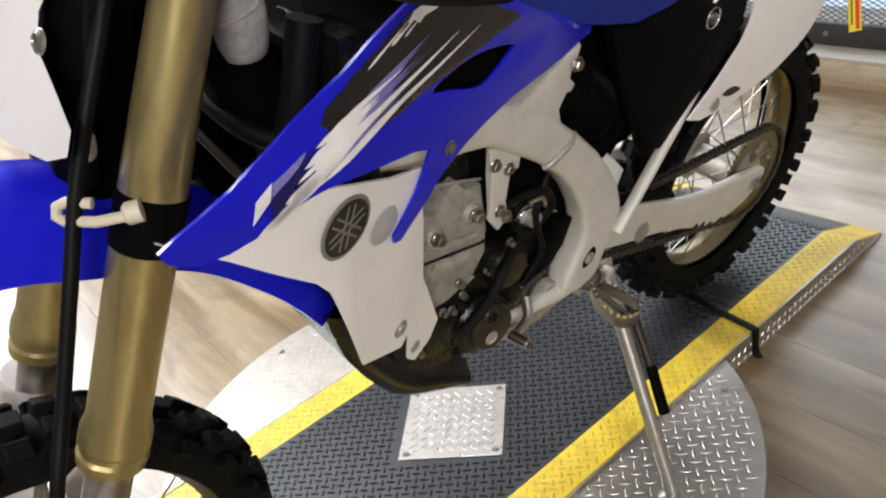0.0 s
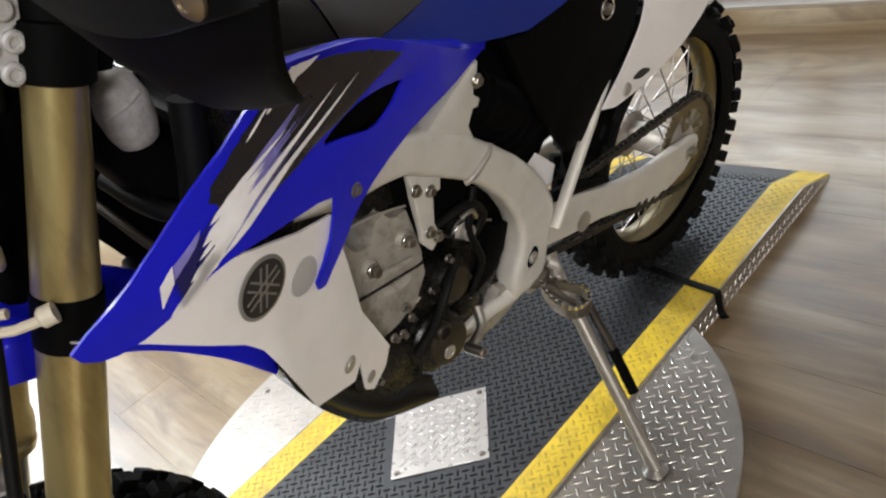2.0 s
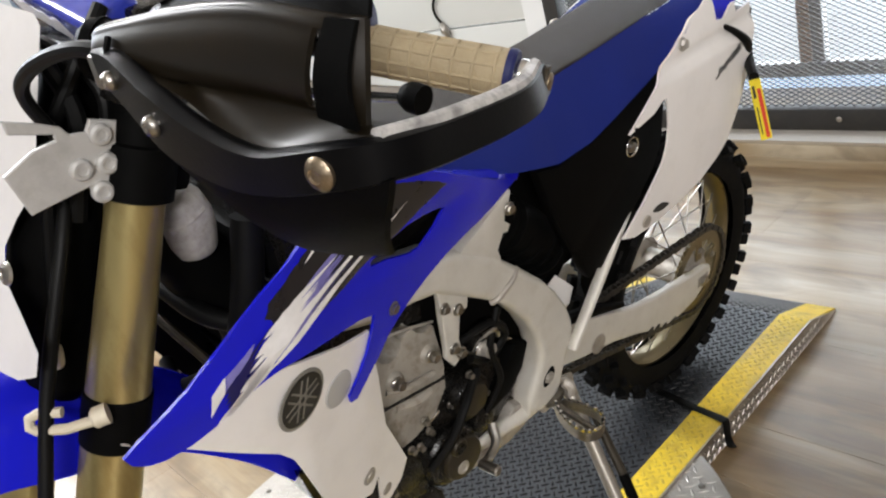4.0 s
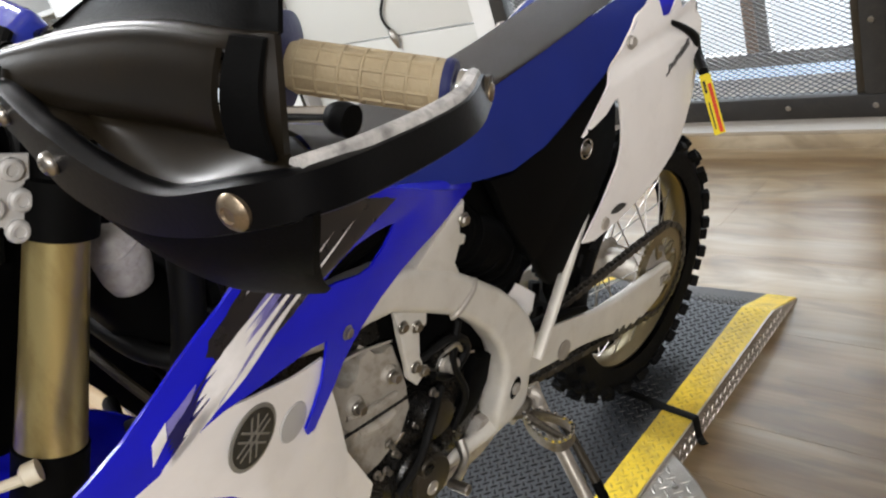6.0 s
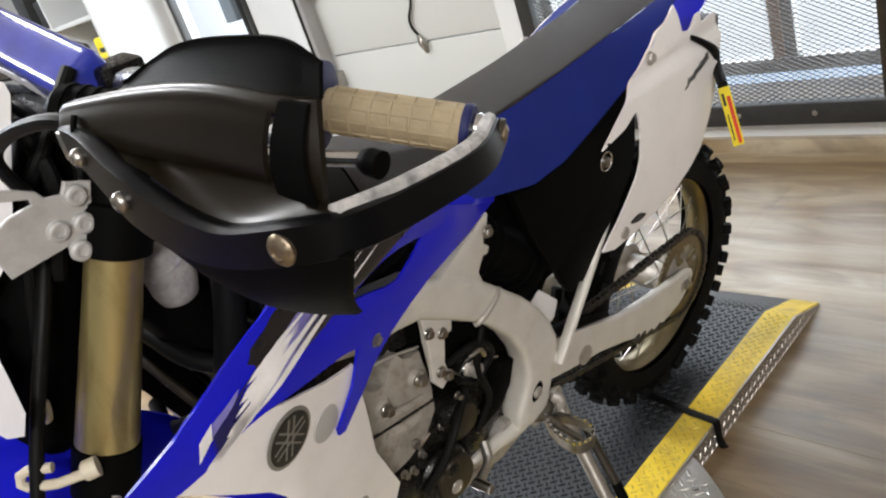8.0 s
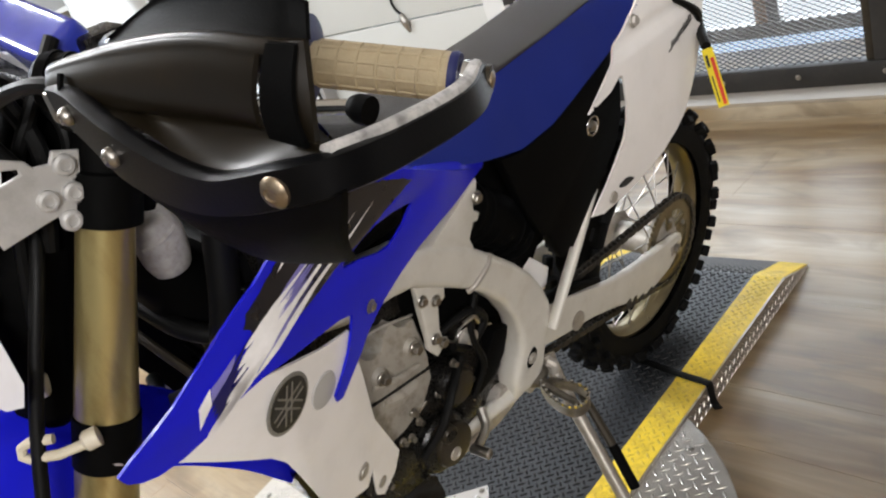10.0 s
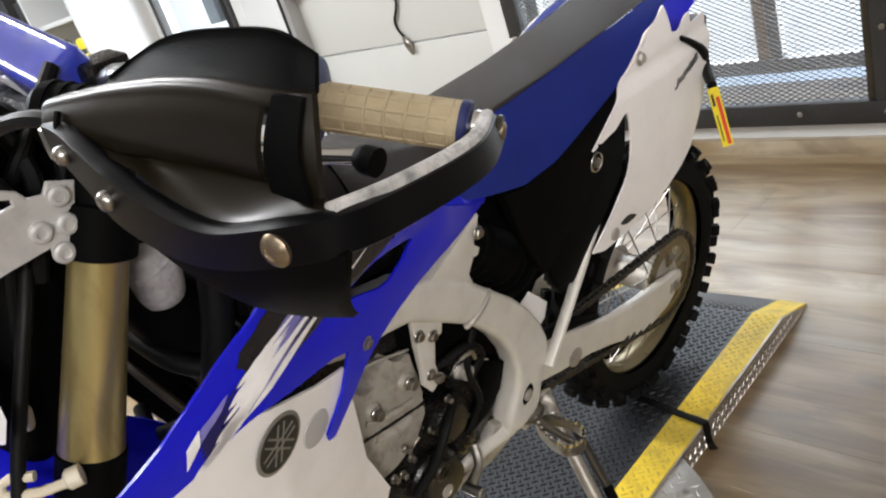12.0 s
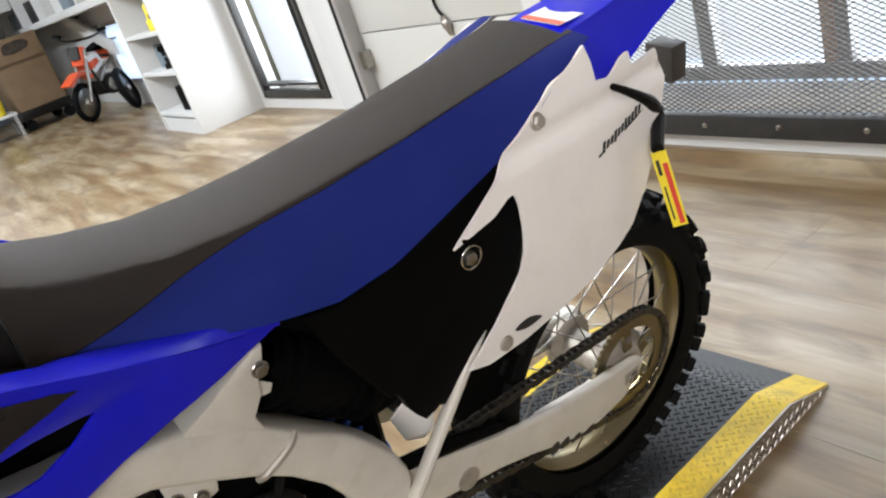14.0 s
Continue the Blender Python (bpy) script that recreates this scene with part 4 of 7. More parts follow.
decal("pale_blue_graphic", [(-0.797, 0.957), (-0.791, 0.970), (-0.755, 0.978), (-0.765, 0.968)], DECALVIO, 0.0020, 0.002, 0.0008, 4)


# round emblem
def emblem(y, z, r):
    c = Vector((scoop_surface(y, z) + 0.0005, y, z))
    nrm = Vector((1, 0.26, -0.18)).normalized()
    e = part("emblem", lathe(c, c + nrm, [(0, r), (0.0012, r), (0.0016, r - 0.001)], 48), EMBRING, SCOOP, "round black emblem sticker with a grey rim")
    part("emblem_field", lathe(c + nrm * 0.0014, c + nrm, [(0, r * 0.88), (0.0006, r * 0.88)], 48), EMBLEM, e)
    m = axis_matrix(c + nrm * 0.0019, c + nrm)
    for k in range(3):
        for o in (-1, 1):
            part("emblem_ray", box(-r * 0.72, r * 0.72, o * r * 0.13 - r * 0.032, o * r * 0.13 + r * 0.032, 0, 0.0006, m=m @ Matrix.Rotation(radians(60 * k + 14), 4, 'Z')), EMBRING, e)


emblem(-0.703, 0.849, 0.0365)
# dimple drawn as a thin disc, its shade painted grey
dim = Vector((scoop_surface(-0.646, 0.81) + 0.0005, -0.646, 0.810))
part("scoop_dimple", lathe(dim, dim + Vector((1, 0.26, -0.18)), [(0, 0.024), (0.0012, 0.023), (0.0016, 0.019)], 28), mat("dimple_shade_grey", (0.46, 0.45, 0.44), 0.5), SCOOP)

# ---- aluminium frame ----
spar = [(-0.60, 0.875), (-0.50, 0.857), (-0.425, 0.839), (-0.400, 0.828), (-0.361, 0.811), (-0.293, 0.770), (-0.278, 0.753), (-0.243, 0.719), (-0.190, 0.667), (-0.155, 0.622), (-0.132, 0.582), (-0.119, 0.542), (-0.118, 0.518), (-0.127, 0.490), (-0.145, 0.455), (-0.158, 0.418), (-0.175, 0.403),
        (-0.205, 0.395), (-0.248, 0.402), (-0.242, 0.445), (-0.227, 0.469), (-0.215, 0.490), (-0.206, 0.522), (-0.213, 0.562), (-0.236, 0.611), (-0.272, 0.659), (-0.308, 0.693), (-0.357, 0.729), (-0.415, 0.768), (-0.458, 0.777), (-0.500, 0.781), (-0.528, 0.785), (-0.61, 0.815)]
for sgn in (1, -1):
    x0, x1 = (0.070, 0.122) if sgn > 0 else (-0.122, -0.070)
    fr = part("frame_spar", slab(spar, x0, x1, 0.017, 4), ALU, bike, "satin aluminium perimeter frame", 50)
    leg = [(-0.378, 0.798), (-0.352, 0.8135), (-0.324, 0.826), (-0.300, 0.838), (-0.282, 0.848), (-0.262, 0.858), (-0.246, 0.858), (-0.252, 0.838), (-0.262, 0.824), (-0.267, 0.798), (-0.283, 0.774), (-0.277, 0.750), (-0.33, 0.755)]
    part("tank_bracket", slab(leg, x0 + 0.008 * sgn, x1 - 0.004 * sgn, 0.006, 2), ALU, fr, smooth=50)
    part("weld_seam", tube([(sgn * 0.115, -0.248, 0.722), (sgn * 0.1225, -0.262, 0.714), (sgn * 0.1235, -0.282, 0.704), (sgn * 0.1225, -0.300, 0.696), (sgn * 0.115, -0.308, 0.690)], 0.0055, 8, 10), CAST, fr)
    part("bracket_screw", bolt((x1 + 0.001 if sgn > 0 else x0 - 0.001, -0.261, 0.836), (sgn, 0, 0), 0.008, 0.008), STEEL, fr)
    part("pivot_hole", slab(round_outline([(-0.205, 0.447), (-0.186, 0.452), (-0.178, 0.468), (-0.184, 0.482), (-0.200, 0.474), (-0.209, 0.459)], 4), sgn * 0.1215, sgn * 0.1228, 0.0), BLACKP, fr)
    part("pivot_bolt", bolt((sgn * 0.1228, -0.194, 0.463), (sgn, 0, 0), 0.0085, 0.005), CAST, fr)
    part("cradle_foot", tube([(sgn * 0.096, -0.178, 0.415), (sgn * 0.098, -0.234, 0.402), (sgn * 0.094, -0.288, 0.402), (sgn * 0.085, -0.345, 0.395), (sgn * 0.06, -0.40, 0.385)], [0.020, 0.017, 0.014, 0.012, 0.010], 12, 20, flat=1.0), ALU, fr)
part("head_tube", tube([(0.045, -0.745, 1.07), (0.03, -0.67, 0.90), (0.0, -0.60, 0.845)], [0.04, 0.045, 0.05], 16, 12), BLACKP, bike)
for pts, rr in (([(0.15, -0.68, 0.86), (0.10, -0.745, 0.84), (0.03, -0.76, 0.80), (-0.05, -0.74, 0.78)], 0.010), ([(0.13, -0.66, 1.02), (0.13, -0.68, 0.95), (0.12, -0.70, 0.88), (0.10, -0.72, 0.80)], 0.018), ([(0.15, -0.66, 0.88), (0.08, -0.715, 0.90), (0.0, -0.73, 0.92)], 0.012)):
    part("coolant_pipe", tube(pts, rr, 18, 24), CABLE, bike, smooth=60)
part("radiator_brace", tube([(0.17, -0.715, 0.80), (0.05, -0.74, 0.865), (-0.05, -0.75, 0.90)], 0.006, 8, 12), BRONZE, bike)
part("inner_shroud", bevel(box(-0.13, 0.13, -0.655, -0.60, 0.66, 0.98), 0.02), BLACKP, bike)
part("down_tube", tube([(0.03, -0.67, 0.93), (0.0, -0.64, 0.70), (0.0, -0.60, 0.52), (0.0, -0.53, 0.40), (0.0, -0.30, 0.375)], 0.027, 14, 28), BLACKP, bike)
part("lower_cradle", slab([(-0.26, 0.43), (-0.2, 0.41), (-0.18, 0.38), (-0.28, 0.36), (-0.38, 0.37), (-0.38, 0.385), (-0.3, 0.40)], -0.10, 0.10, 0.008, 2), CAST, bike)

# ---- seat ----
def seat_section(y):
    """Seat bottom, colour line and top heights, with the half widths of top and bottom."""
    zb = float(np.interp(y, [-0.60, -0.43, -0.24, -0.15, -0.07, 0.11, 0.255, 0.32], [0.956, 0.956, 0.885, 0.862, 0.866, 0.918, 0.985, 1.005]))
    zt = float(np.interp(y, [-0.64, -0.56, -0.48, -0.41, -0.36, -0.29, -0.21, -0.13, 0.015, 0.22, 0.32], [1.100, 1.090, 1.048, 1.014, 0.996, 0.978, 0.970, 0.970, 0.976, 0.996, 1.010]))
    zc = float(np.interp(y, [-0.60, -0.43, -0.36, -0.276, -0.19, -0.11, 0.0, 0.3], [0.94, 0.957, 0.958, 0.962, 0.966, 0.967, 0.974, 1.008]))
    wt = float(np.interp(y, [-0.64, -0.40, -0.2, 0.32], [0.050, 0.062, 0.069, 0.068]))
    w2 = float(np.interp(y, [-0.64, -0.40, -0.2, 0.0, 0.2, 0.32], [0.095, 0.112, 0.128, 0.130, 0.126, 0.105]))
    zc = min(max(zc, zb + 0.002), zt - 0.001)
    return zb, zc, zt, wt, w2


def seat_band(sgn, lower, start, length):
    """One side of the seat below (blue) or above (grey) the colour line."""
    own, rows = bmesh.new(), []
    for i in range(60):
        y = start + i / 59 * length
        zb, zc, zt, wt, w2 = seat_section(y)
        lo, hi = (zb, zc) if lower else (zc, zt)
        row = []
        for s in (0, 0.1, 0.3, 0.5, 0.7, 0.9, 1.0):
            z = lo + (hi - lo) * s
            k = (z - zb) / max(1e-4, zt - zb)
            row.append(own.verts.new((sgn * (w2 + (wt - w2) * k + 0.009 * math.sin(math.pi * min(1, k)) + (0.0015 if lower else 0)), y, z)))
        rows.append(row)
    for a, b in zip(rows, rows[1:]):
        for k in range(6):
            own.faces.new((a[k], a[k + 1], b[k + 1], b[k]))
    bmesh.ops.remove_doubles(own, verts=own.verts, dist=1e-5)
    return own


def seat_top():
    own, rows = bmesh.new(), []
    for i in range(60):
        y = -0.447 + i / 59 * 0.762
        zb, zc, zt, wt, w2 = seat_section(y)
        rows.append([own.verts.new((a * wt, y, zt + 0.006 * (1 - abs(a) ** 2.5) - (0.010 if i == 59 else 0))) for a in [-1 + k / 8 for k in range(17)]])
    for a, b in zip(rows, rows[1:]):
        for k in range(16):
            own.faces.new((a[k], a[k + 1], b[k + 1], b[k]))
    base = [own.verts.new((x, rows[-1][k].co.y, 0.985)) for k, x in ((0, -0.068), (16, 0.068))]
    own.faces.new([v for v in rows[-1]] + [base[1], base[0]])
    for sgn in (1, -1):
        join(own, seat_band(sgn, False, -0.447, 0.762))
    bmesh.ops.remove_doubles(own, verts=own.verts, dist=2e-4)
    return own


seat = part("seat", seat_top(), SEATGREY, bike, "long grey gripper-vinyl seat with blue sides", 50)
for sgn in (1, -1):
    part("seat_side", seat_band(sgn, True, -0.447, 0.762), SEATBLUE, seat, "dark blue vinyl side", 50)
def tank_cover():
    """Black moulded cover ahead of the seat, rising to the filler."""
    own, rows = bmesh.new(), []
    for i in range(20):
        y = -0.635 + 0.185 * i / 19
        zb, zc, zt, wt, w2 = seat_section(y)
        top_z = zt - 0.003
        side = [(w2 - 0.004, zb - 0.03), (w2 - 0.004, zb), (w2 - 0.010, zb + (top_z - zb) * 0.35), (wt + 0.020, zb + (top_z - zb) * 0.75), (wt + 0.004, top_z - 0.006), (wt - 0.008, top_z), (0.044, top_z - 0.001)]
        rows.append([own.verts.new((x, y, z)) for x, z in side] + [own.verts.new((-x, y, z)) for x, z in reversed(side)])
    for a, b in zip(rows, rows[1:]):
        for k in range(13):
            own.faces.new((a[k], a[k + 1], b[k + 1], b[k]))
    own.faces.new(rows[0])
    own.faces.new(rows[-1])
    bmesh.ops.recalc_face_normals(own, faces=own.faces)
    return own


cover = part("tank_cover", tank_cover(), TANKM, bike, "satin black moulded tank cover", 50)
fc = Vector((0.0, -0.542, 1.084))
up_c = Vector((0, 0.36, 0.93)).normalized()
part("filler_rim", tube([fc + Vector((0.041 * math.cos(a), 0.041 * math.sin(a) * 0.93, -0.041 * math.sin(a) * 0.36)) + up_c * 0.004 for a in [2 * math.pi * k / 36 for k in range(36)]], 0.006, 8, closed=True), TANKM, cover)
cap = part("fuel_cap", lathe(fc, fc + up_c, [(0, 0.034), (0.010, 0.034), (0.014, 0.030), (0.015, 0.012), (0.020, 0.010)], 28), DARKMET, bike, "ribbed black fuel cap with a vent hose")
part("vent_hose", tube([fc + up_c * 0.015, (0.0, -0.540, 1.118), (0.0, -0.541, 1.155), (0.0, -0.541, 1.166)], [0.0075, 0.005, 0.0045, 0.005], 12, 16), CABLE, cap)
part("vent_valve", lathe((0.0, -0.541, 1.163), (0.0, -0.536, 1.20), [(0, 0.0085), (0.012, 0.0085), (0.013, 0.0095), (0.021, 0.0095), (0.023, 0.007)], 16), DISCBLUE, cap, "cyan vent valve")


def shoulder(sgn, y0, y1, n, reach, lift):
    """The strip that closes the gap between shroud and seat; reach(y) says how far inwards it goes."""
    own, rows = bmesh.new(), []
    for i in range(n):
        y = y0 + (y1 - y0) * i / (n - 1)
        z = float(np.interp(y, [-0.604, -0.560, -0.498, -0.469, -0.373, -0.206], [1.049, 1.038, 1.020, 1.008, 0.950, 0.852]))
        zb, zc, zt, wt, w2 = seat_section(y)
        zi = max(zb + 0.006, z - 0.03)
        xo, xi = sh_surface(y, z) - 0.001, w2 - 0.010
        rows.append([own.verts.new((sgn * (xo + (xi - xo) * s), y, z - 0.001 + lift * (s > 0) + (zi - z) * s + 0.006 * math.sin(math.pi * s))) for s in [reach(y) * k / 6 for k in range(7)]])
    for a, b in zip(rows, rows[1:]):
        for k in range(6):
            own.faces.new((a[k], a[k + 1], b[k + 1], b[k]))
    return own


for sgn in (1, -1):
    part("shroud_shoulder", shoulder(sgn, -0.600, -0.215, 30, lambda y: float(np.interp(y, [-0.60, -0.50, -0.40, -0.2], [0.15, 0.25, 0.8, 1.0])), 0.0), BLUE, bike, smooth=60)
    part("tank_side", shoulder(sgn, -0.600, -0.400, 14, lambda y: 1.0, -0.003), BLACKP, bike, smooth=60)
part("seat_pan", bevel(box(-0.085, 0.085, -0.55, 0.28, 0.90, 0.945), 0.02), BLACKP, seat)

# ---- side panels and tail ----
PANEL = [(-0.20, 0.868), (-0.152, 0.857), (-0.07, 0.862), (0.027, 0.89), (0.105, 0.914), (0.14, 0.85), (0.138, 0.79), (0.112, 0.74), (0.054, 0.688), (-0.005, 0.644), (-0.044, 0.612), (-0.053, 0.618), (-0.062, 0.614), (-0.079, 0.611), (-0.090, 0.628), (-0.099, 0.646), (-0.106, 0.672), (-0.114, 0.684), (-0.121, 0.682), (-0.132, 0.705), (-0.152, 0.745), (-0.172, 0.790), (-0.186, 0.832)]
TAIL_OUT = [(0.004, 0.852), (0.075, 0.863), (0.104, 0.878), (0.112, 0.877), (0.117, 0.862), (0.118, 0.825), (0.114, 0.790), (0.102, 0.762), (0.045, 0.703), (-0.008, 0.660), (0.030, 0.645), (0.100, 0.643), (0.180, 0.651), (0.245, 0.664), (0.300, 0.690), (0.338, 0.709), (0.370, 0.752), (0.396, 0.795), (0.412, 0.829), (0.431, 0.881), (0.449, 0.918), (0.439, 0.945), (0.378, 0.943), (0.380, 0.962), (0.365, 0.962), (0.327, 0.946), (0.298, 0.952), (0.300, 0.976), (0.296, 1.000), (0.259, 0.985), (0.220, 0.975), (0.187, 0.958), (0.118, 0.925), (0.066, 0.891)]


def tail_x(y, z):
    """The rear panel bows outwards, with a groove above a soft shoulder and the top drawn in."""
    groove = 0.009 * math.exp(-((z - 0.920) / 0.012) ** 2) * min(1.0, max(0.0, (y - 0.08) / 0.05))
    return 0.145 + 0.008 * math.sin(math.pi * min(1, max(0, (z - 0.63) / 0.3))) - 0.33 * max(0.0, z - 0.905) - groove - 0.10 * max(0.0, y - 0.30)


for sgn in (1, -1):
    sides = (lambda b: b) if sgn > 0 else mirror
    part("airbox_panel", sides(slab(PANEL, 0.108, 0.128, 0.005, 2)), BLACKP, bike, "matt black airbox side panel", 50)
    tail = part("tail_panel", sides(sheet(TAIL_OUT, tail_x, 0.009, 0.004)), WHITE, bike, "white plastic rear number panel", 60)
    TAIL = tail if sgn > 0 else TAIL
    part("panel_knob", sides(lathe((0.128, 0.040, 0.812), (1, 0.040, 0.812), [(0, 0.010), (0.007, 0.0085), (0.009, 0.005)], 20)), STEEL, tail)
    part("knob_ring", sides(tube([(0.1295, 0.043 + 0.0165 * math.cos(a), 0.811 + 0.0165 * math.sin(a)) for a in [2 * math.pi * k / 24 for k in range(24)]], 0.0016, 6, closed=True)), CHROME, tail)
    part("panel_plug", sides(lathe((0.149, 0.060, 0.664), (1, 0.060, 0.664), [(0, 0.012), (0.003, 0.011), (0.004, 0.008)], 20)), CAST, tail)
    part("panel_slot", sides(slab(round_outline([(0.078, 0.676), (0.105, 0.681), (0.130, 0.668), (0.10, 0.666)], 4), 0.1500, 0.1515, 0.0003, 1)), BLACKINK, tail)
    part("tail_screw", sides(bolt((0.134, 0.178, 0.946), (1, 0, 0.2), 0.009, 0.010)), CAST, tail)
def fender_top_z(y):
    return 0.998 + 0.10 * (y - 0.30) - 0.06 * max(0.0, y - 0.45)


def fender_side(sgn):
    bm = loft([(0.30, 0.998), (0.40, fender_top_z(0.40)), (0.60, fender_top_z(0.60)), (0.80, fender_top_z(0.80))], [(0.29, 0.945), (0.365, 0.900), (0.55, 0.975), (0.80, 1.015)], 30, 10, lambda y, z, u, v: 0.060 + 0.026 * v - 0.015 * u, 0.004)
    return bm if sgn > 0 else mirror(bm)


top = bmesh.new()
grid = []
for i in range(30):
    y = 0.29 + 0.51 * i / 29
    w = 0.061 - 0.015 * i / 29
    grid.append([top.verts.new((w * a, y, fender_top_z(y) + 0.004 * (1 - a * a))) for a in (-1, -0.7, -0.3, 0, 0.3, 0.7, 1)])
for a, b in zip(grid, grid[1:]):
    for k in range(6):
        top.faces.new((a[k], a[k + 1], b[k + 1], b[k]))
rf = part("rear_fender", top, BLUE, bike, "glossy blue plastic tail fender", 50)
part("fender_side", fender_side(1), BLUE, rf, smooth=50)
part("fender_side", fender_side(-1), BLUE, rf, smooth=50)
st_ = part("warning_sticker", box(-0.03, 0.045, 0.325, 0.375, 1.0075, 1.0085), DECALWHT, rf, "white and orange warning sticker")
part("sticker_band", box(-0.03, 0.045, 0.325, 0.338, 1.0087, 1.0092), ORANGE, st_)
part("inner_fender", loft([(-0.05, 0.66), (0.02, 0.80), (0.12, 0.90), (0.30, 0.93), (0.5, 0.93)], [(-0.06, 0.52), (-0.02, 0.56), (0.02, 0.60), (0.06, 0.66), (0.1, 0.7)], 20, 8, lambda y, z, u, v: 0.02, 0.05), BLACKP, bike, smooth=50)
part("airbox", bevel(box(-0.085, 0.060, -0.26, 0.10, 0.66, 0.86), 0.03, 3), BLACKP, bike)
part("plate_holder", bevel(box(-0.028, 0.028, 0.600, 0.640, 0.808, 0.872), 0.003), mat("dark_holder", (0.035, 0.03, 0.026), 0.5), bike)

# model mark on the tail: unreadable script as plain bars
for k in range(11):
    yy, zz = 0.277 + 0.0087 * k, 0.866 + 0.0020 * k
    h = 0.011 + 0.005 * ((k * 5) % 3 == 0)
    mk = slab([(yy, zz - h / 2), (yy + 0.0056, zz - h / 2), (yy + 0.0100, zz + h / 2), (yy + 0.0044, zz + h / 2)], 0.0, 0.0004, 0, slope=lambda y, z: tail_x(y, z) + 0.0006)
    part("model_bar", mk, BLACKINK, TAIL)
part("mark_swash", slab([(0.270, 0.855), (0.362, 0.876), (0.380, 0.882), (0.362, 0.879), (0.270, 0.859)], 0.0, 0.0004, 0, slope=lambda y, z: tail_x(y, z) + 0.0006), BLACKINK, TAIL)

# subframe stay
for sgn in (1, -1):
    part("subframe_stay", tube([(sgn * 0.128, -0.135, 0.49), (sgn * 0.124, -0.012, 0.632), (sgn * 0.11, 0.10, 0.74)], 0.011, 10, 0, flat=0.8), ALU, bike, "square aluminium subframe stay")

# ---- wheels ----
def wheel(parent, name, m, r_rim, r_tyre, w_tyre, knob_n, rim_w, label, hub_r, spokes=36):
    """A spoked wheel with its axle along x through the origin of m."""
    w = part(name, bmesh.new(), GOLDRIM, parent, label)
    bmw = bmesh.new()
    prof = []
    for k in range(13):
        a = math.pi * k / 12
        prof.append((-(w_tyre / 2) * math.cos(a) * (1.0 if 0 < k < 12 else 0.8), r_rim + (r_tyre - 0.013 - r_rim) * math.sin(a) ** 0.75))
    N = 96
    rings = [[bmw.verts.new((x, r * math.cos(2 * math.pi * i / N), r * math.sin(2 * math.pi * i / N))) for x, r in prof] for i in range(N)]
    for i in range(N):
        A, B = rings[i], rings[(i + 1) % N]
        for k in range(12):
            bmw.faces.new((A[k], A[k + 1], B[k + 1], B[k]))
    tyre = part("tyre", bmw, RUBBER, w, "black knobbly off-road tyre", 60)
    kn = bmesh.new()
    for i in range(knob_n):
        a = 2 * math.pi * i / knob_n
        spots = [(-0.36, 0.022), (0.0, 0.026), (0.36, 0.022)] if i % 2 else [(-0.47, 0.018), (-0.2, 0.022), (0.2, 0.022), (0.47, 0.018)]
        for s, kw in spots:
            sa = math.asin(max(-1, min(1, s / 0.5))) * 0.82
            cx = s * w_tyre
            rr = r_rim + (r_tyre - 0.015 - r_rim) * max(0.0, math.cos(sa)) ** 0.75
            mm = Matrix.Rotation(a, 4, 'X') @ Matrix.Translation((cx * 0.96, 0, rr)) @ Matrix.Rotation(sa * 0.85, 4, 'Y')
            L = 2 * math.pi * r_tyre / knob_n * 0.62
            box(-kw / 2, kw / 2, -L / 2, L / 2, -0.004, 0.0155, 0.002, 1, kn, mm)
    part("tread_relief", kn, RUBBER, tyre, smooth=30)["kind"] = "stuff"
    rimp = [(-rim_w / 2, r_rim + 0.008), (-rim_w / 2 - 0.002, r_rim), (-rim_w / 2 + 0.004, r_rim - 0.006), (-rim_w * 0.2, r_rim - 0.016), (rim_w * 0.2, r_rim - 0.016), (rim_w / 2 - 0.004, r_rim - 0.006), (rim_w / 2 + 0.002, r_rim), (rim_w / 2, r_rim + 0.008)]
    br = bmesh.new()
    rings = [[br.verts.new((x, r * math.cos(2 * math.pi * i / N), r * math.sin(2 * math.pi * i / N))) for x, r in rimp] for i in range(N)]
    for i in range(N):
        A, B = rings[i], rings[(i + 1) % N]
        for k in range(len(rimp) - 1):
            br.faces.new((A[k], A[k + 1], B[k + 1], B[k]))
    part("rim", br, GOLDRIM, w, "gold anodised rim", 50)
    part("hub", lathe((-0.075, 0, 0), (0.075, 0, 0), [(0, 0.03), (0.01, hub_r), (0.022, hub_r), (0.03, hub_r * 0.6), (0.12, hub_r * 0.6), (0.128, hub_r), (0.14, hub_r), (0.15, 0.03)], 32), CAST, w)
    for i in range(spokes):
        a = 2 * math.pi * i / spokes
        side = 1 if i % 2 else -1
        b = a + (0.42 if (i // 2) % 2 else -0.42)
        p = Vector((side * 0.055, hub_r * math.cos(b), hub_r * math.sin(b)))
        q = Vector((side * 0.008, (r_rim - 0.012) * math.cos(a), (r_rim - 0.012) * math.sin(a)))
        part("spoke", tube([p, q], 0.0017, 6), STEEL, w)
    w.matrix_parent_inverse = Matrix.Identity(4)
    w.matrix_basis = m
    return w


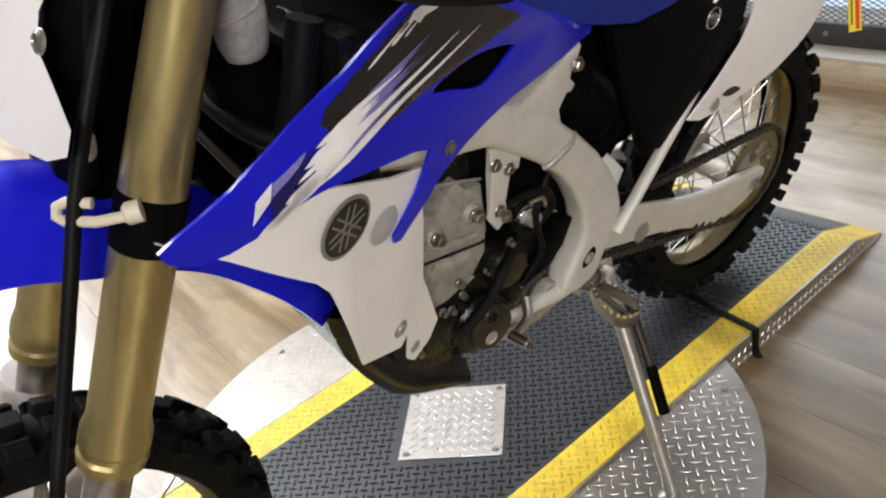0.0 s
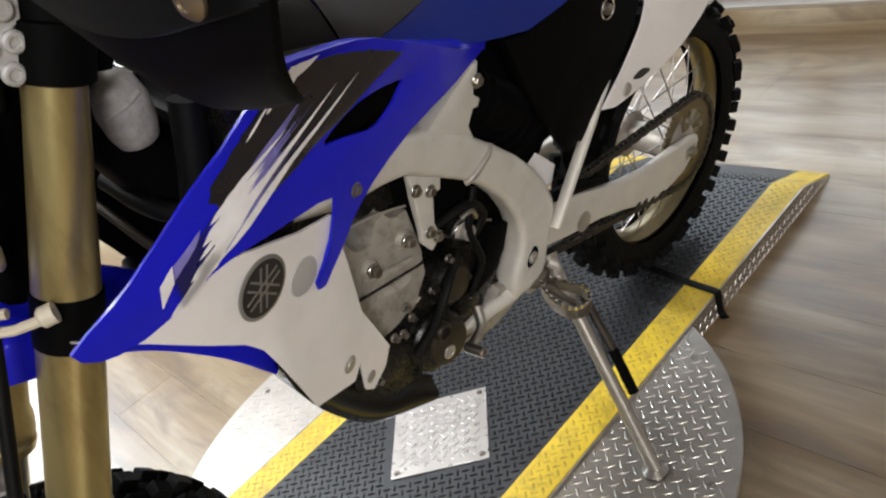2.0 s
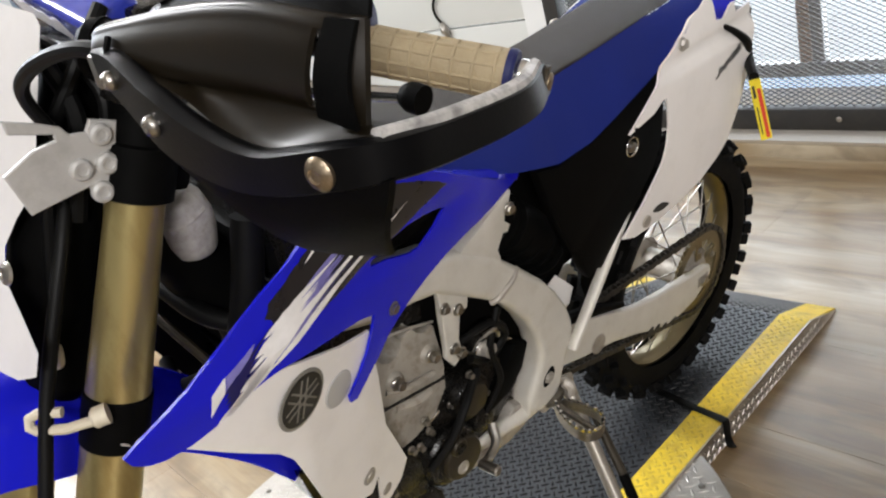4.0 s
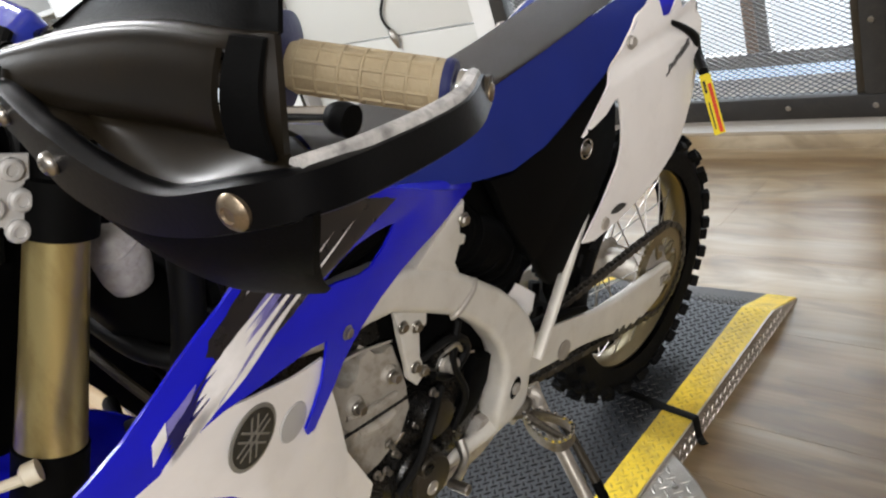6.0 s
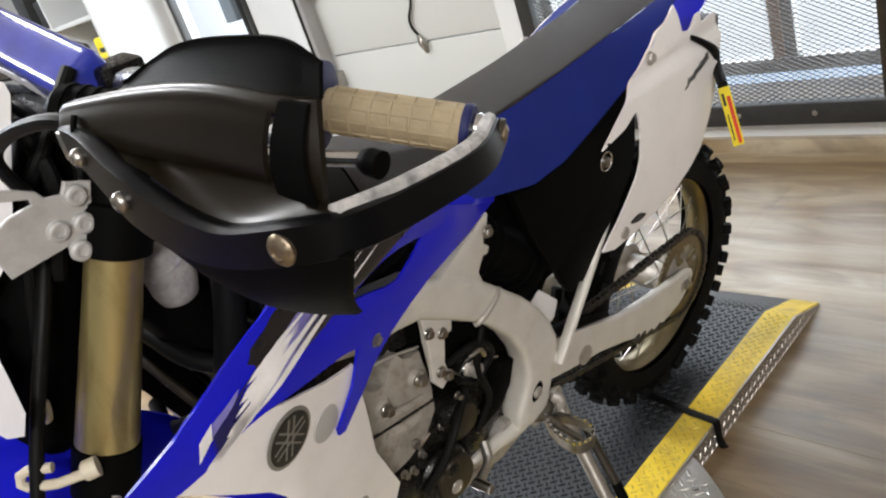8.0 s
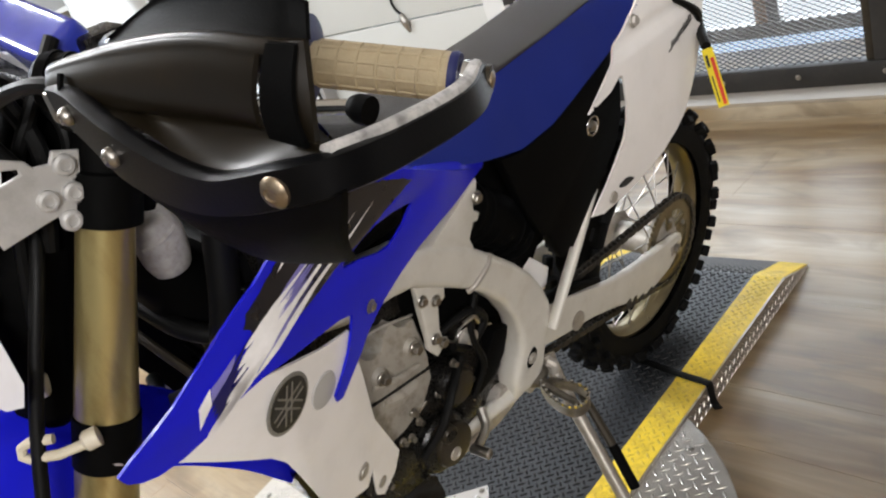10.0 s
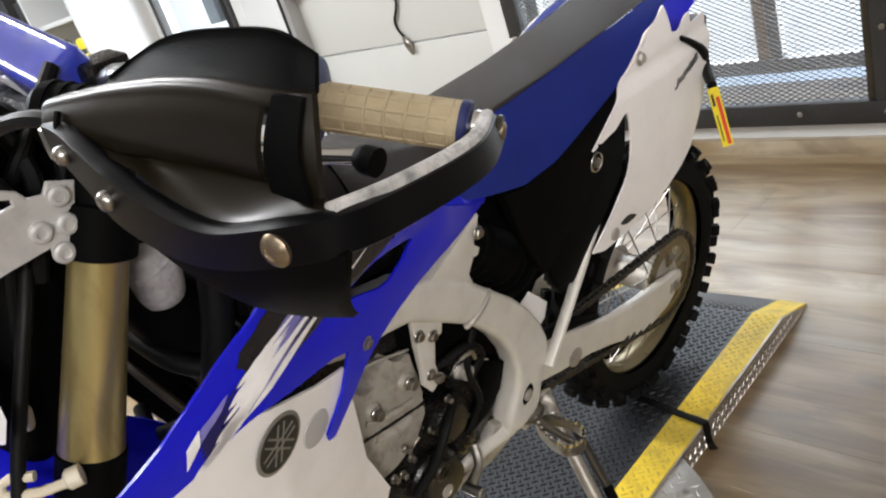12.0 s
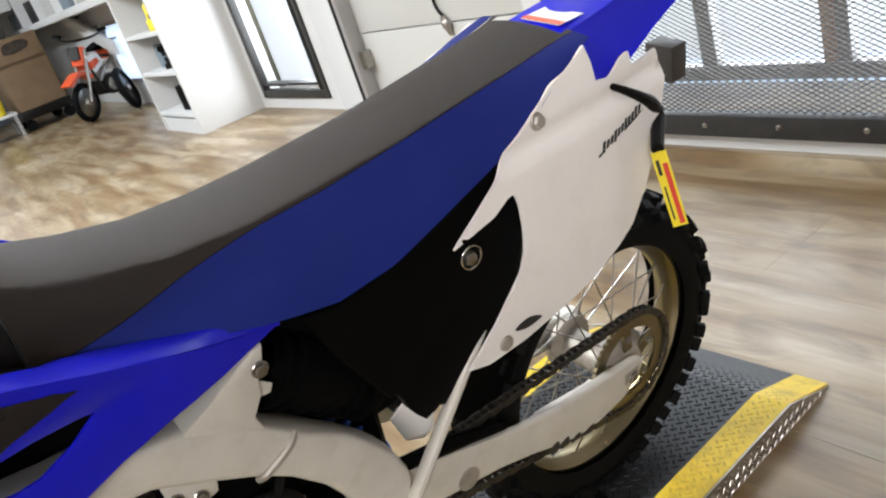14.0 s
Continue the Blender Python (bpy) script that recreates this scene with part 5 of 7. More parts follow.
AXLE_Y, AXLE_Z = 0.374, 0.338
SPR_X, SPR_Y, SPR_Z = 0.072, 0.398, 0.339
rear_wheel = wheel(bike, "rear_wheel", Matrix.Translation((0, AXLE_Y, AXLE_Z)), 0.235, 0.330, 0.112, 46, 0.056, "spoked rear wheel with a gold rim", 0.055)
STEER = Matrix.Translation((0.037, -0.744, 1.085)) @ Matrix.Rotation(radians(-24.4), 4, 'X') @ Matrix.Rotation(radians(1), 4, 'Z')
front_wheel = wheel(bike, "front_wheel", STEER @ Matrix.Translation((0, -0.050, -0.845)), 0.272, 0.345, 0.088, 50, 0.042, "spoked front wheel with a gold rim", 0.04)

# sprocket, chain
def sprocket_ring():
    """A toothed ring with an open centre and five arms."""
    bm, N = bmesh.new(), 100
    rings = []
    for x, out in ((SPR_X - 0.003, True), (SPR_X + 0.003, True), (SPR_X + 0.003, False), (SPR_X - 0.003, False)):
        ring = []
        for i in range(N):
            a = 2 * math.pi * i / N
            r = (0.104 if i % 2 else 0.099) if out else 0.076
            ring.append(bm.verts.new((x, SPR_Y + r * math.cos(a), SPR_Z + r * math.sin(a))))
        rings.append(ring)
    for A, C in zip(rings, rings[1:] + rings[:1]):
        for i in range(N):
            bm.faces.new((A[i], A[(i + 1) % N], C[(i + 1) % N], C[i]))
    for k in range(5):
        a = radians(72 * k + 20)
        m = Matrix.Translation((SPR_X, SPR_Y, SPR_Z)) @ Matrix.Rotation(a, 4, 'X')
        box(-0.003, 0.003, 0.030, 0.080, -0.012, 0.012, 0.002, 1, bm, m)
    return bm


part("sprocket", sprocket_ring(), GOLDRIM, bike, "bronze rear sprocket", 30)
for k in range(5):
    a = radians(72 * k + 20)
    sy_, sz_ = SPR_Y + 0.058 * math.cos(a), SPR_Z + 0.058 * math.sin(a)
    part("sprocket_bolt", bolt((SPR_X + 0.003, sy_, sz_), (1, 0, 0), 0.006, 0.006), STEEL, bike)
part("hub_carrier", lathe((SPR_X - 0.03, SPR_Y, SPR_Z), (1, SPR_Y, SPR_Z), [(0, 0.062), (0.012, 0.060), (0.020, 0.045), (0.030, 0.036), (0.034, 0.030)], 32), CAST, bike)


def chain():
    """Roller chain round both sprockets."""
    c1, r1 = Vector((SPR_Y, SPR_Z)), 0.107
    c2, r2 = Vector((-0.235, 0.462)), 0.042
    d = c2 - c1
    base = math.atan2(d.y, d.x)
    off = math.acos((r1 - r2) / d.length)
    pts = []
    a0, a1 = base + off, base + 2 * math.pi - off
    for i in range(40):
        a = a0 + (a1 - a0) * i / 39
        pts.append(c1 + r1 * Vector((math.cos(a), math.sin(a))))
    for i in range(10):
        a = base - off + (2 * off) * i / 9
        pts.append(c2 + r2 * Vector((math.cos(a), math.sin(a))))
    pts.append(pts[0])
    seg = [(b - a).length for a, b in zip(pts, pts[1:])]
    total = sum(seg)
    n = int(total / 0.0159)
    bm = bmesh.new()
    cum = np.concatenate([[0], np.cumsum(seg)])
    P = [Vector((float(np.interp(total * i / n, cum, [p.x for p in pts])), float(np.interp(total * i / n, cum, [p.y for p in pts])))) for i in range(n + 1)]
    for i in range(n):
        a, b = P[i], P[i + 1]
        ang = math.atan2(b.y - a.y, b.x - a.x)
        mid = (a + b) / 2
        m = Matrix.Translation((SPR_X, mid.x, mid.y)) @ Matrix.Rotation(ang, 4, 'X')
        o = 0.0075 if i % 2 else 0.0055
        for s in (-1, 1):
            box(s * o - 0.001, s * o + 0.001, -0.0118, 0.0118, -0.0068, 0.0068, 0.003, 1, bm, m)
        cyl((SPR_X - 0.005, a.x, a.y), (SPR_X + 0.005, a.x, a.y), 0.005, 8, bm)
    return bm


part("chain", chain(), CHAINM, bike, "oily roller chain", 30)["kind"] = "stuff"

# swingarm
SW = [(-0.19, 0.52), (-0.13, 0.52), (-0.044, 0.486), (0.030, 0.456), (0.095, 0.428), (0.19, 0.400), (0.32, 0.380), (0.385, 0.372), (0.404, 0.364), (0.409, 0.348), (0.395, 0.328), (0.365, 0.307), (0.345, 0.298), (0.28, 0.292), (0.235, 0.298), (0.187, 0.312), (0.12, 0.345), (0.04, 0.377), (-0.064, 0.406), (-0.108, 0.421), (-0.19, 0.445)]
SW2 = [(-0.19, 0.52), (-0.13, 0.53), (-0.066, 0.500), (0.066, 0.462), (0.193, 0.434), (0.33, 0.395), (0.44, 0.362), (0.455, 0.33), (0.43, 0.305), (0.33, 0.325), (0.193, 0.352), (0.049, 0.392), (-0.071, 0.438), (-0.14, 0.458), (-0.19, 0.47)]
for sgn in (1, -1):
    x0, x1 = (0.083, 0.099) if sgn > 0 else (-0.112, -0.082)
    sw = part("swingarm", slab(SW if sgn > 0 else SW2, x0, x1, 0.007, 3), ALU, bike, "tapered satin aluminium swingarm", 50)
    part("axle_block", bevel(box(x0 - 0.002, x1 + 0.002, AXLE_Y - 0.02, AXLE_Y + 0.02, AXLE_Z - 0.012, AXLE_Z + 0.014), 0.003), CAST, sw)
    part("axle_nut", bolt((x1 + 0.002 if sgn > 0 else x0 - 0.002, AXLE_Y, AXLE_Z), (sgn, 0, 0), 0.010, 0.006), STEEL, sw)
part("chain_guide", slab([(0.155, 0.352), (0.20, 0.30), (0.24, 0.282), (0.30, 0.285), (0.345, 0.305), (0.355, 0.33), (0.31, 0.33), (0.19, 0.355)], 0.036, 0.058, 0.006, 2), WHITE, bike, "white plastic chain guide block")
gd = bmesh.new()
for y, z, h in ((0.165, 0.322, 0.020), (0.190, 0.316, 0.016), (0.217, 0.306, 0.011), (0.254, 0.300, 0.009)):
    slab(round_outline([(y - 0.010, z - h / 2), (y + 0.008, z - h / 2 + 0.003), (y + 0.010, z + h / 2), (y - 0.008, z + h / 2 - 0.003)], 3), 0.0988, 0.0998, 0, bm=gd)
part("guide_slots", gd, BLACKINK, bike)
part("swingarm_plug", lathe((0.099, -0.018, 0.411), (1, -0.018, 0.411), [(0, 0.021), (0.0015, 0.021), (0.002, 0.018)], 24), CAST, bike)
part("chain_slider", tube([(0.085, -0.13, 0.522), (0.088, -0.03, 0.492), (0.09, 0.075, 0.446)], [0.012, 0.013, 0.006], 10, 12), BLACKP, bike)

# ---- engine ----
eng = part("engine", bevel(slab([(-0.57, 0.53), (-0.52, 0.56), (-0.40, 0.57), (-0.30, 0.56), (-0.225, 0.52), (-0.23, 0.46), (-0.30, 0.40), (-0.42, 0.375), (-0.53, 0.385), (-0.585, 0.44)], -0.12, 0.085, 0), 0.014, 3), DARKMET, bike, "dark single-cylinder engine with grey cylinder head", 50)
part("cylinder", bevel(slab([(-0.560, 0.600), (-0.543, 0.598), (-0.529, 0.570), (-0.503, 0.516), (-0.474, 0.517), (-0.427, 0.532), (-0.398, 0.569), (-0.396, 0.610), (-0.530, 0.630), (-0.560, 0.630)], -0.07, 0.0885, 0), 0.004, 2), HEADM, eng)
HEAD_OUT = [(-0.60, 0.70), (-0.522, 0.728), (-0.515, 0.706), (-0.508, 0.692), (-0.495, 0.684), (-0.481, 0.685), (-0.472, 0.694), (-0.468, 0.708), (-0.447, 0.717), (-0.437, 0.702), (-0.425, 0.695), (-0.412, 0.697), (-0.405, 0.694), (-0.400, 0.646), (-0.396, 0.607), (-0.414, 0.580), (-0.440, 0.566), (-0.489, 0.572), (-0.525, 0.63), (-0.60, 0.64)]
part("cylinder_head", slab(HEAD_OUT, -0.075, 0.090, 0.004, 2), HEADM, eng, "grey cast cylinder head", 40)
part("head_gasket", slab([(-0.545, 0.615), (-0.40, 0.590), (-0.399, 0.594), (-0.545, 0.619)], 0.07, 0.0925, 0.0005, 1), DARKMET, eng)
part("head_cover", bevel(slab([(-0.62, 0.725), (-0.52, 0.730), (-0.405, 0.695), (-0.388, 0.745), (-0.48, 0.79), (-0.61, 0.79)], -0.07, 0.070, 0), 0.008, 3), DARKMET, eng)
part("head_edge", tube([(0.088, -0.530, 0.733), (0.088, -0.47, 0.724), (0.088, -0.405, 0.702)], 0.0022, 6, 12), CAST, eng)
for y, z in ((-0.424, 0.655), (-0.494, 0.650)):
    bs = part("head_boss", lathe((0.086, y, z), (0.186, y, z), [(0, 0.017), (0.008, 0.015), (0.011, 0.012)], 24), HEADM, eng)
    part("head_bolt", bolt((0.097, y, z), (1, 0, 0), 0.0085, 0.014), STEEL, bs)
part("head_rib", tube([(0.090, -0.512, 0.64), (0.094, -0.47, 0.625), (0.092, -0.42, 0.615)], [0.005, 0.007, 0.005], 10, 12), HEADM, eng)
part("head_rib", tube([(0.088, -0.50, 0.60), (0.090, -0.46, 0.588), (0.088, -0.43, 0.585)], [0.008, 0.010, 0.008], 10, 12), HEADM, eng)
for y, z, r, x1, mt in ((-0.361, 0.527, 0.040, 0.108, DARKMET), (-0.361, 0.527, 0.031, 0.114, BRONZE), (-0.415, 0.437, 0.056, 0.104, DARKMET), (-0.400, 0.425, 0.042, 0.112, BRONZE), (-0.412, 0.464, 0.017, 0.120, BRONZE), (-0.335, 0.455, 0.026, 0.100, DARKMET), (-0.50, 0.47, 0.045, 0.096, DARKMET), (-0.30, 0.60, 0.032, 0.085, DARKMET)):
    part("engine_cover", lathe((0.05, y, z), (1, y, z), [(0, r), (x1 - 0.058, r), (x1 - 0.052, r * 0.92), (x1 - 0.05, r * 0.8)], 32), mt, eng)
part("cover_socket", lathe((0.119, -0.412, 0.464), (0.219, -0.412, 0.464), [(0, 0.010), (0.002, 0.010), (0.002, 0.0005)], 20), DARKMET, eng)
part("cover_plug", lathe((0.111, -0.407, 0.412), (0.211, -0.407, 0.412), [(0, 0.013), (0.003, 0.012), (0.0035, 0.008), (0.002, 0.007), (0.002, 0.0005)], 20), CAST, eng)
part("hose_clamp", tube([(0.092, -0.312 + 0.022 * math.cos(a), 0.586 + 0.022 * math.sin(a)) for a in [2 * math.pi * k / 24 for k in range(24)]], 0.0022, 6, closed=True), CHROME, eng)
part("breather_stub", lathe((0.06, -0.310, 0.588), (0.16, -0.305, 0.592), [(0, 0.020), (0.03, 0.020), (0.034, 0.014), (0.045, 0.013)], 20), CAST, eng)
rnd = random.Random(7)
for y, z in ((-0.449, 0.517), (-0.492, 0.512), (-0.474, 0.504), (-0.397, 0.532), (-0.321, 0.505), (-0.327, 0.467), (-0.47, 0.41), (-0.385, 0.395), (-0.34, 0.56), (-0.54, 0.46), (-0.36, 0.575), (-0.46, 0.55)):
    part("engine_bolt", bolt((0.090 + rnd.uniform(-0.002, 0.010), y, z), (1, 0, 0), 0.0055, 0.012), STEEL if rnd.random() < 0.75 else DARKMET, eng)
for y, z, dy, dz in ((-0.273, 0.592, 0.014, -0.003), (-0.257, 0.572, 0.012, -0.006), (-0.44, 0.522, 0.02, 0.012)):
    part("wire_clip", tube([(0.085, y, z), (0.088, y + dy, z + dz)], 0.0025, 8), CHROME, eng)
part("engine_hanger", slab([(-0.405, 0.760), (-0.345, 0.735), (-0.352, 0.706), (-0.368, 0.702), (-0.376, 0.661), (-0.371, 0.629), (-0.392, 0.617), (-0.406, 0.640), (-0.404, 0.661), (-0.404, 0.716)], 0.098, 0.110, 0.004, 2), ALU, eng, "aluminium engine hanger plate")
for y, z in ((-0.398, 0.731), (-0.373, 0.715), (-0.390, 0.652), (-0.377, 0.636)):
    part("hanger_bolt", bolt((0.110, y, z), (1, 0, 0), 0.0075, 0.008), STEEL, eng)
part("crank_hose", tube([(0.10, -0.34, 0.57), (0.12, -0.39, 0.545), (0.122, -0.43, 0.50), (0.11, -0.47, 0.46)], 0.008, 10, 20), CABLE, eng)
part("coolant_hose", tube([(0.07, -0.56, 0.80), (0.09, -0.62, 0.77), (0.07, -0.66, 0.70)], 0.018, 12, 14), CABLE, eng)
part("wiring", tube([(0.10, -0.28, 0.66), (0.105, -0.31, 0.60), (0.11, -0.30, 0.53), (0.10, -0.33, 0.47)], 0.006, 8, 18), CABLE, eng)
part("throttle_body", lathe((0.0, -0.40, 0.70), (0.02, -0.25, 0.78), [(0, 0.03), (0.05, 0.035), (0.1, 0.045), (0.16, 0.05)], 24), BLACKP, bike)
boot = part("intake_boot", tube([(0.055, -0.245, 0.79), (0.065, -0.18, 0.735), (0.055, -0.11, 0.665)], [0.045, 0.048, 0.042], 20, 16), BLACKP, bike, "ribbed black rubber intake boot")
for k in range(5):
    c0 = Vector((0.061, -0.222 + 0.022 * k, 0.770 - 0.022 * k))
    part("boot_rib", lathe(c0, c0 + Vector((0, 0.7, -0.7)), [(0, 0.045), (0.002, 0.051), (0.006, 0.051), (0.008, 0.045)], 28), BLACKP, boot)
part("boot_clamp", lathe((0.058, -0.238, 0.784), (0.058, -0.138, 0.684), [(0, 0.050), (0.001, 0.052), (0.007, 0.052), (0.008, 0.05)], 28), BLACKP, boot)
part("panel_edge_tab", slab([(-0.268, 0.806), (-0.262, 0.812), (-0.250, 0.800), (-0.256, 0.790), (-0.272, 0.793)], 0.110, 0.113, 0.001, 1), ALU, bike)
part("shock_spring", tube([(0.03 * math.cos(a) + 0.02, -0.13 + 0.03 * math.sin(a) - 0.01 * a / 6.3, 0.50 + a / 6.3 * 0.028) for a in [k * 0.35 for k in range(110)]], 0.006, 6), mat("blue_spring", (0.02, 0.09, 0.5), 0.4), bike)
SKID_LOW = [(-0.668, 0.600), (-0.652, 0.520), (-0.620, 0.446), (-0.571, 0.374), (-0.510, 0.332), (-0.449, 0.303)]
SKID_TOP = [(-0.600, 0.600), (-0.580, 0.520), (-0.548, 0.455), (-0.510, 0.412), (-0.470, 0.392), (-0.425, 0.345)]


def skid_side():
    """One wing of the engine guard, bulged outwards above its lower edge."""
    return loft(SKID_LOW, SKID_TOP, 30, 8, lambda y, z, u, v: 0.070 + 0.026 * math.sin(math.pi * min(1.0, v + 0.1)), 0.005)


part("skid_plate", skid_side(), SKIDM, bike, "glossy black moulded engine guard", 50)
part("skid_plate", mirror(skid_side()), SKIDM, bike, smooth=50)
sk = bmesh.new()
cs = smooth_path([(0, y, z) for y, z in SKID_LOW], 24)
rows_ = [[sk.verts.new((x, p.y, p.z)) for x in (-0.073, 0, 0.073)] for p in cs]
for a, b in zip(rows_, rows_[1:]):
    for k in range(2):
        sk.faces.new((a[k], a[k + 1], b[k + 1], b[k]))
bmesh.ops.solidify(sk, geom=sk.faces[:], thickness=0.005)
part("skid_plate", sk, SKIDM, bike, smooth=50)

# shift lever, footpegs, side stand
part("shift_lever", tube([(0.11, -0.33, 0.45), (0.13, -0.345, 0.43), (0.14, -0.375, 0.425), (0.15, -0.40, 0.437)], [0.009, 0.008, 0.008, 0.008], 10, 14), STEEL, bike)
part("shift_tip", cyl((0.145, -0.398, 0.437), (0.182, -0.394, 0.440), 0.009, 14, None, 0.002), STEEL, bike)


def footpeg(sgn):
    """A toothed steel loop on a short arm."""
    loop = smooth_path([(0.128, -0.186, 0.388), (0.150, -0.199, 0.386), (0.178, -0.207, 0.384), (0.206, -0.205, 0.382), (0.218, -0.188, 0.381), (0.216, -0.166, 0.381), (0.198, -0.151, 0.382), (0.165, -0.155, 0.385), (0.135, -0.166, 0.388)], 34)
    bm, rows = bmesh.new(), []
    for k, p in enumerate(loop):
        d = (loop[min(k + 1, 33)] - loop[max(0, k - 1)]).normalized()
        o = Vector((d.y, -d.x, 0)).normalized() * 0.0022
        rows.append([bm.verts.new((sgn * q.x, q.y, q.z)) for q in (p + o + Vector((0, 0, 0.010)), p - o + Vector((0, 0, 0.010)), p - o - Vector((0, 0, 0.012)), p + o - Vector((0, 0, 0.012)))])
    for a, b in zip(rows, rows[1:] + rows[:1]):
        for k in range(4):
            bm.faces.new((a[k], a[(k + 1) % 4], b[(k + 1) % 4], b[k]))
    p = part("footpeg", bm, PEGM, bike, "toothed steel footpeg")
    for k in range(0, 34, 2):
        q = loop[k]
        part("peg_tooth", cyl((sgn * q.x, q.y, q.z + 0.009), (sgn * q.x, q.y, q.z + 0.017), 0.0034, 5, None, 0.001), CHROME, p)
    part("peg_bar", tube([(sgn * 0.118, -0.178, 0.388), (sgn * 0.165, -0.180, 0.382), (sgn * 0.214, -0.180, 0.378)], [0.011, 0.007, 0.006], 8, 10), PEGM, p)
    part("peg_hinge", tube([(sgn * 0.108, -0.150, 0.400), (sgn * 0.116, -0.178, 0.395), (sgn * 0.108, -0.205, 0.405)], [0.012, 0.014, 0.012], 10, 8), PEGM, p)
    part("peg_spring", tube([(sgn * 0.118, -0.150, 0.418), (sgn * 0.130, -0.146, 0.410), (sgn * 0.133, -0.152, 0.396)], [0.010, 0.011, 0.008], 10, 8), CAST, p)


footpeg(1)
footpeg(-1)
part("peg_bracket", slab([(-0.205, 0.432), (-0.185, 0.438), (-0.160, 0.42), (-0.170, 0.385), (-0.205, 0.38), (-0.220, 0.405)], 0.095, 0.118, 0.006, 2), CAST, bike)
foot = wb(0.490, -0.2135, DZ + 0.004)
top_ = Vector((0.105, -0.136, 0.415))
stand = part("side_stand", tube([top_, top_.lerp(foot, 0.15), foot], [0.018, 0.0125, 0.0125], 14, 10), STANDM, bike, "round aluminium side stand on the floor plate")
fd = (foot - top_).normalized()
part("stand_foot", lathe(foot - fd * 0.012, foot + (TO_BIKE.to_3x3() @ Vector((0, 0, -1))) * 0.1, [(0, 0.014), (0.008, 0.024), (0.0135, 0.024)], 20), STEEL, stand)
part("stand_spring", tube([top_.lerp(foot, 0.20) + Vector((0.008, 0.026, 0)), top_.lerp(foot, 0.46) + Vector((0.012, 0.028, 0))], 0.0085, 10), BRONZE, stand)
part("stand_spring", tube([top_.lerp(foot, 0.46) + Vector((0.012, 0.028, 0)), top_.lerp(foot, 0.66) + Vector((0.012, 0.026, 0))], 0.010, 10), BLACKP, stand, "black rubber sleeve")

part("torn_flap", slab([(-0.085, 0.548), (-0.055, 0.566), (-0.035, 0.545), (-0.01, 0.515), (-0.022, 0.482), (-0.040, 0.474), (-0.07, 0.490)], 0.030, 0.033, 0.001, 1, slope=lambda y, z: 0.10 * (y + 0.05)), WHITE, bike, "torn white plastic flap")
part("shock_cover", bevel(box(-0.05, 0.025, -0.20, 0.03, 0.56, 0.70), 0.02, 2), BLACKP, bike)
part("inner_fender", slab([(0.02, 0.64), (0.17, 0.64), (0.19, 0.53), (0.15, 0.435), (0.02, 0.462), (0.0, 0.52)], 0.042, 0.050, 0.003, 1), BLACKP, bike, "black inner mudguard")

# black boxes added to darken the gap between frame and engine; then wiring
part("dark_bay_filler", bevel(box(-0.065, 0.07, -0.44, -0.19, 0.57, 0.80), 0.03, 3), BLACKP, bike)
part("dark_case_filler", bevel(box(-0.06, 0.045, -0.40, -0.10, 0.42, 0.70), 0.03, 3), BLACKP, bike)
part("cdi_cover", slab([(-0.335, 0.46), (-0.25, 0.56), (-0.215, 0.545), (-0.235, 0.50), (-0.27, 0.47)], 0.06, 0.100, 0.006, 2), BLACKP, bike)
part("wire_loom", tube([(0.085, -0.36, 0.63), (0.10, -0.30, 0.64), (0.10, -0.27, 0.60), (0.095, -0.31, 0.57), (0.10, -0.35, 0.60)], 0.007, 8, 30), CABLE, bike)
part("wire_clip", tube([(0.10, -0.318, 0.625), (0.108, -0.30, 0.63), (0.105, -0.29, 0.61)], 0.004, 8, 8), STEEL, bike)

# radiators
for sgn in (1, -1):
    rad = part("radiator", bevel(box(0.03, 0.150, -0.640, -0.605, 0.64, 1.0) if sgn > 0 else box(-0.150, -0.03, -0.640, -0.605, 0.64, 1.0), 0.008), DARKMET, bike, "black finned radiator")
    lou = bmesh.new()
    for k in range(12):
        z = 0.64 + k * 0.027
        box(min(sgn * 0.04, sgn * 0.158), max(sgn * 0.04, sgn * 0.158), -0.662, -0.644, z, z + 0.004, 0.001, 1, lou)
    part("radiator_louvres", lou, BLACKP, rad)
# sheet added to darken the view onto the far scoop's pale inside
part("far_scoop_mask", slab([(-0.80, 0.93), (-0.74, 0.985), (-0.66, 1.02), (-0.62, 1.0), (-0.62, 0.66), (-0.69, 0.66), (-0.73, 0.76)], -0.125, -0.118, 0.002, 1), BLACKP, bike, "black sheet added to hide the far scoop")
part("fuel_tank", bevel(box(-0.088, 0.088, -0.64, -0.36, 0.84, 0.945), 0.03, 3), BLACKP, bike, "black moulded fuel tank", 60)
cast = part("head_casting", tube([(0.074, -0.700, 0.975), (0.074, -0.700, 0.980), (0.076, -0.702, 1.000), (0.078, -0.704, 1.025), (0.081, -0.706, 1.048), (0.082, -0.707, 1.056)], [0.010, 0.022, 0.028, 0.030, 0.024, 0.010], 20, 24), BOTTLEM, bike, "pale cast steering head of the frame", 60)
part("cast_rib", tube([(0.100, -0.690, 1.035), (0.104, -0.708, 1.030), (0.094, -0.728, 1.022)], 0.004, 8, 12), BOTTLEM, cast)


# ---- steering: forks, bars, guards (all turned to the left) ----
def sv(x, y, z):
    return STEER @ Vector((x, y, z))


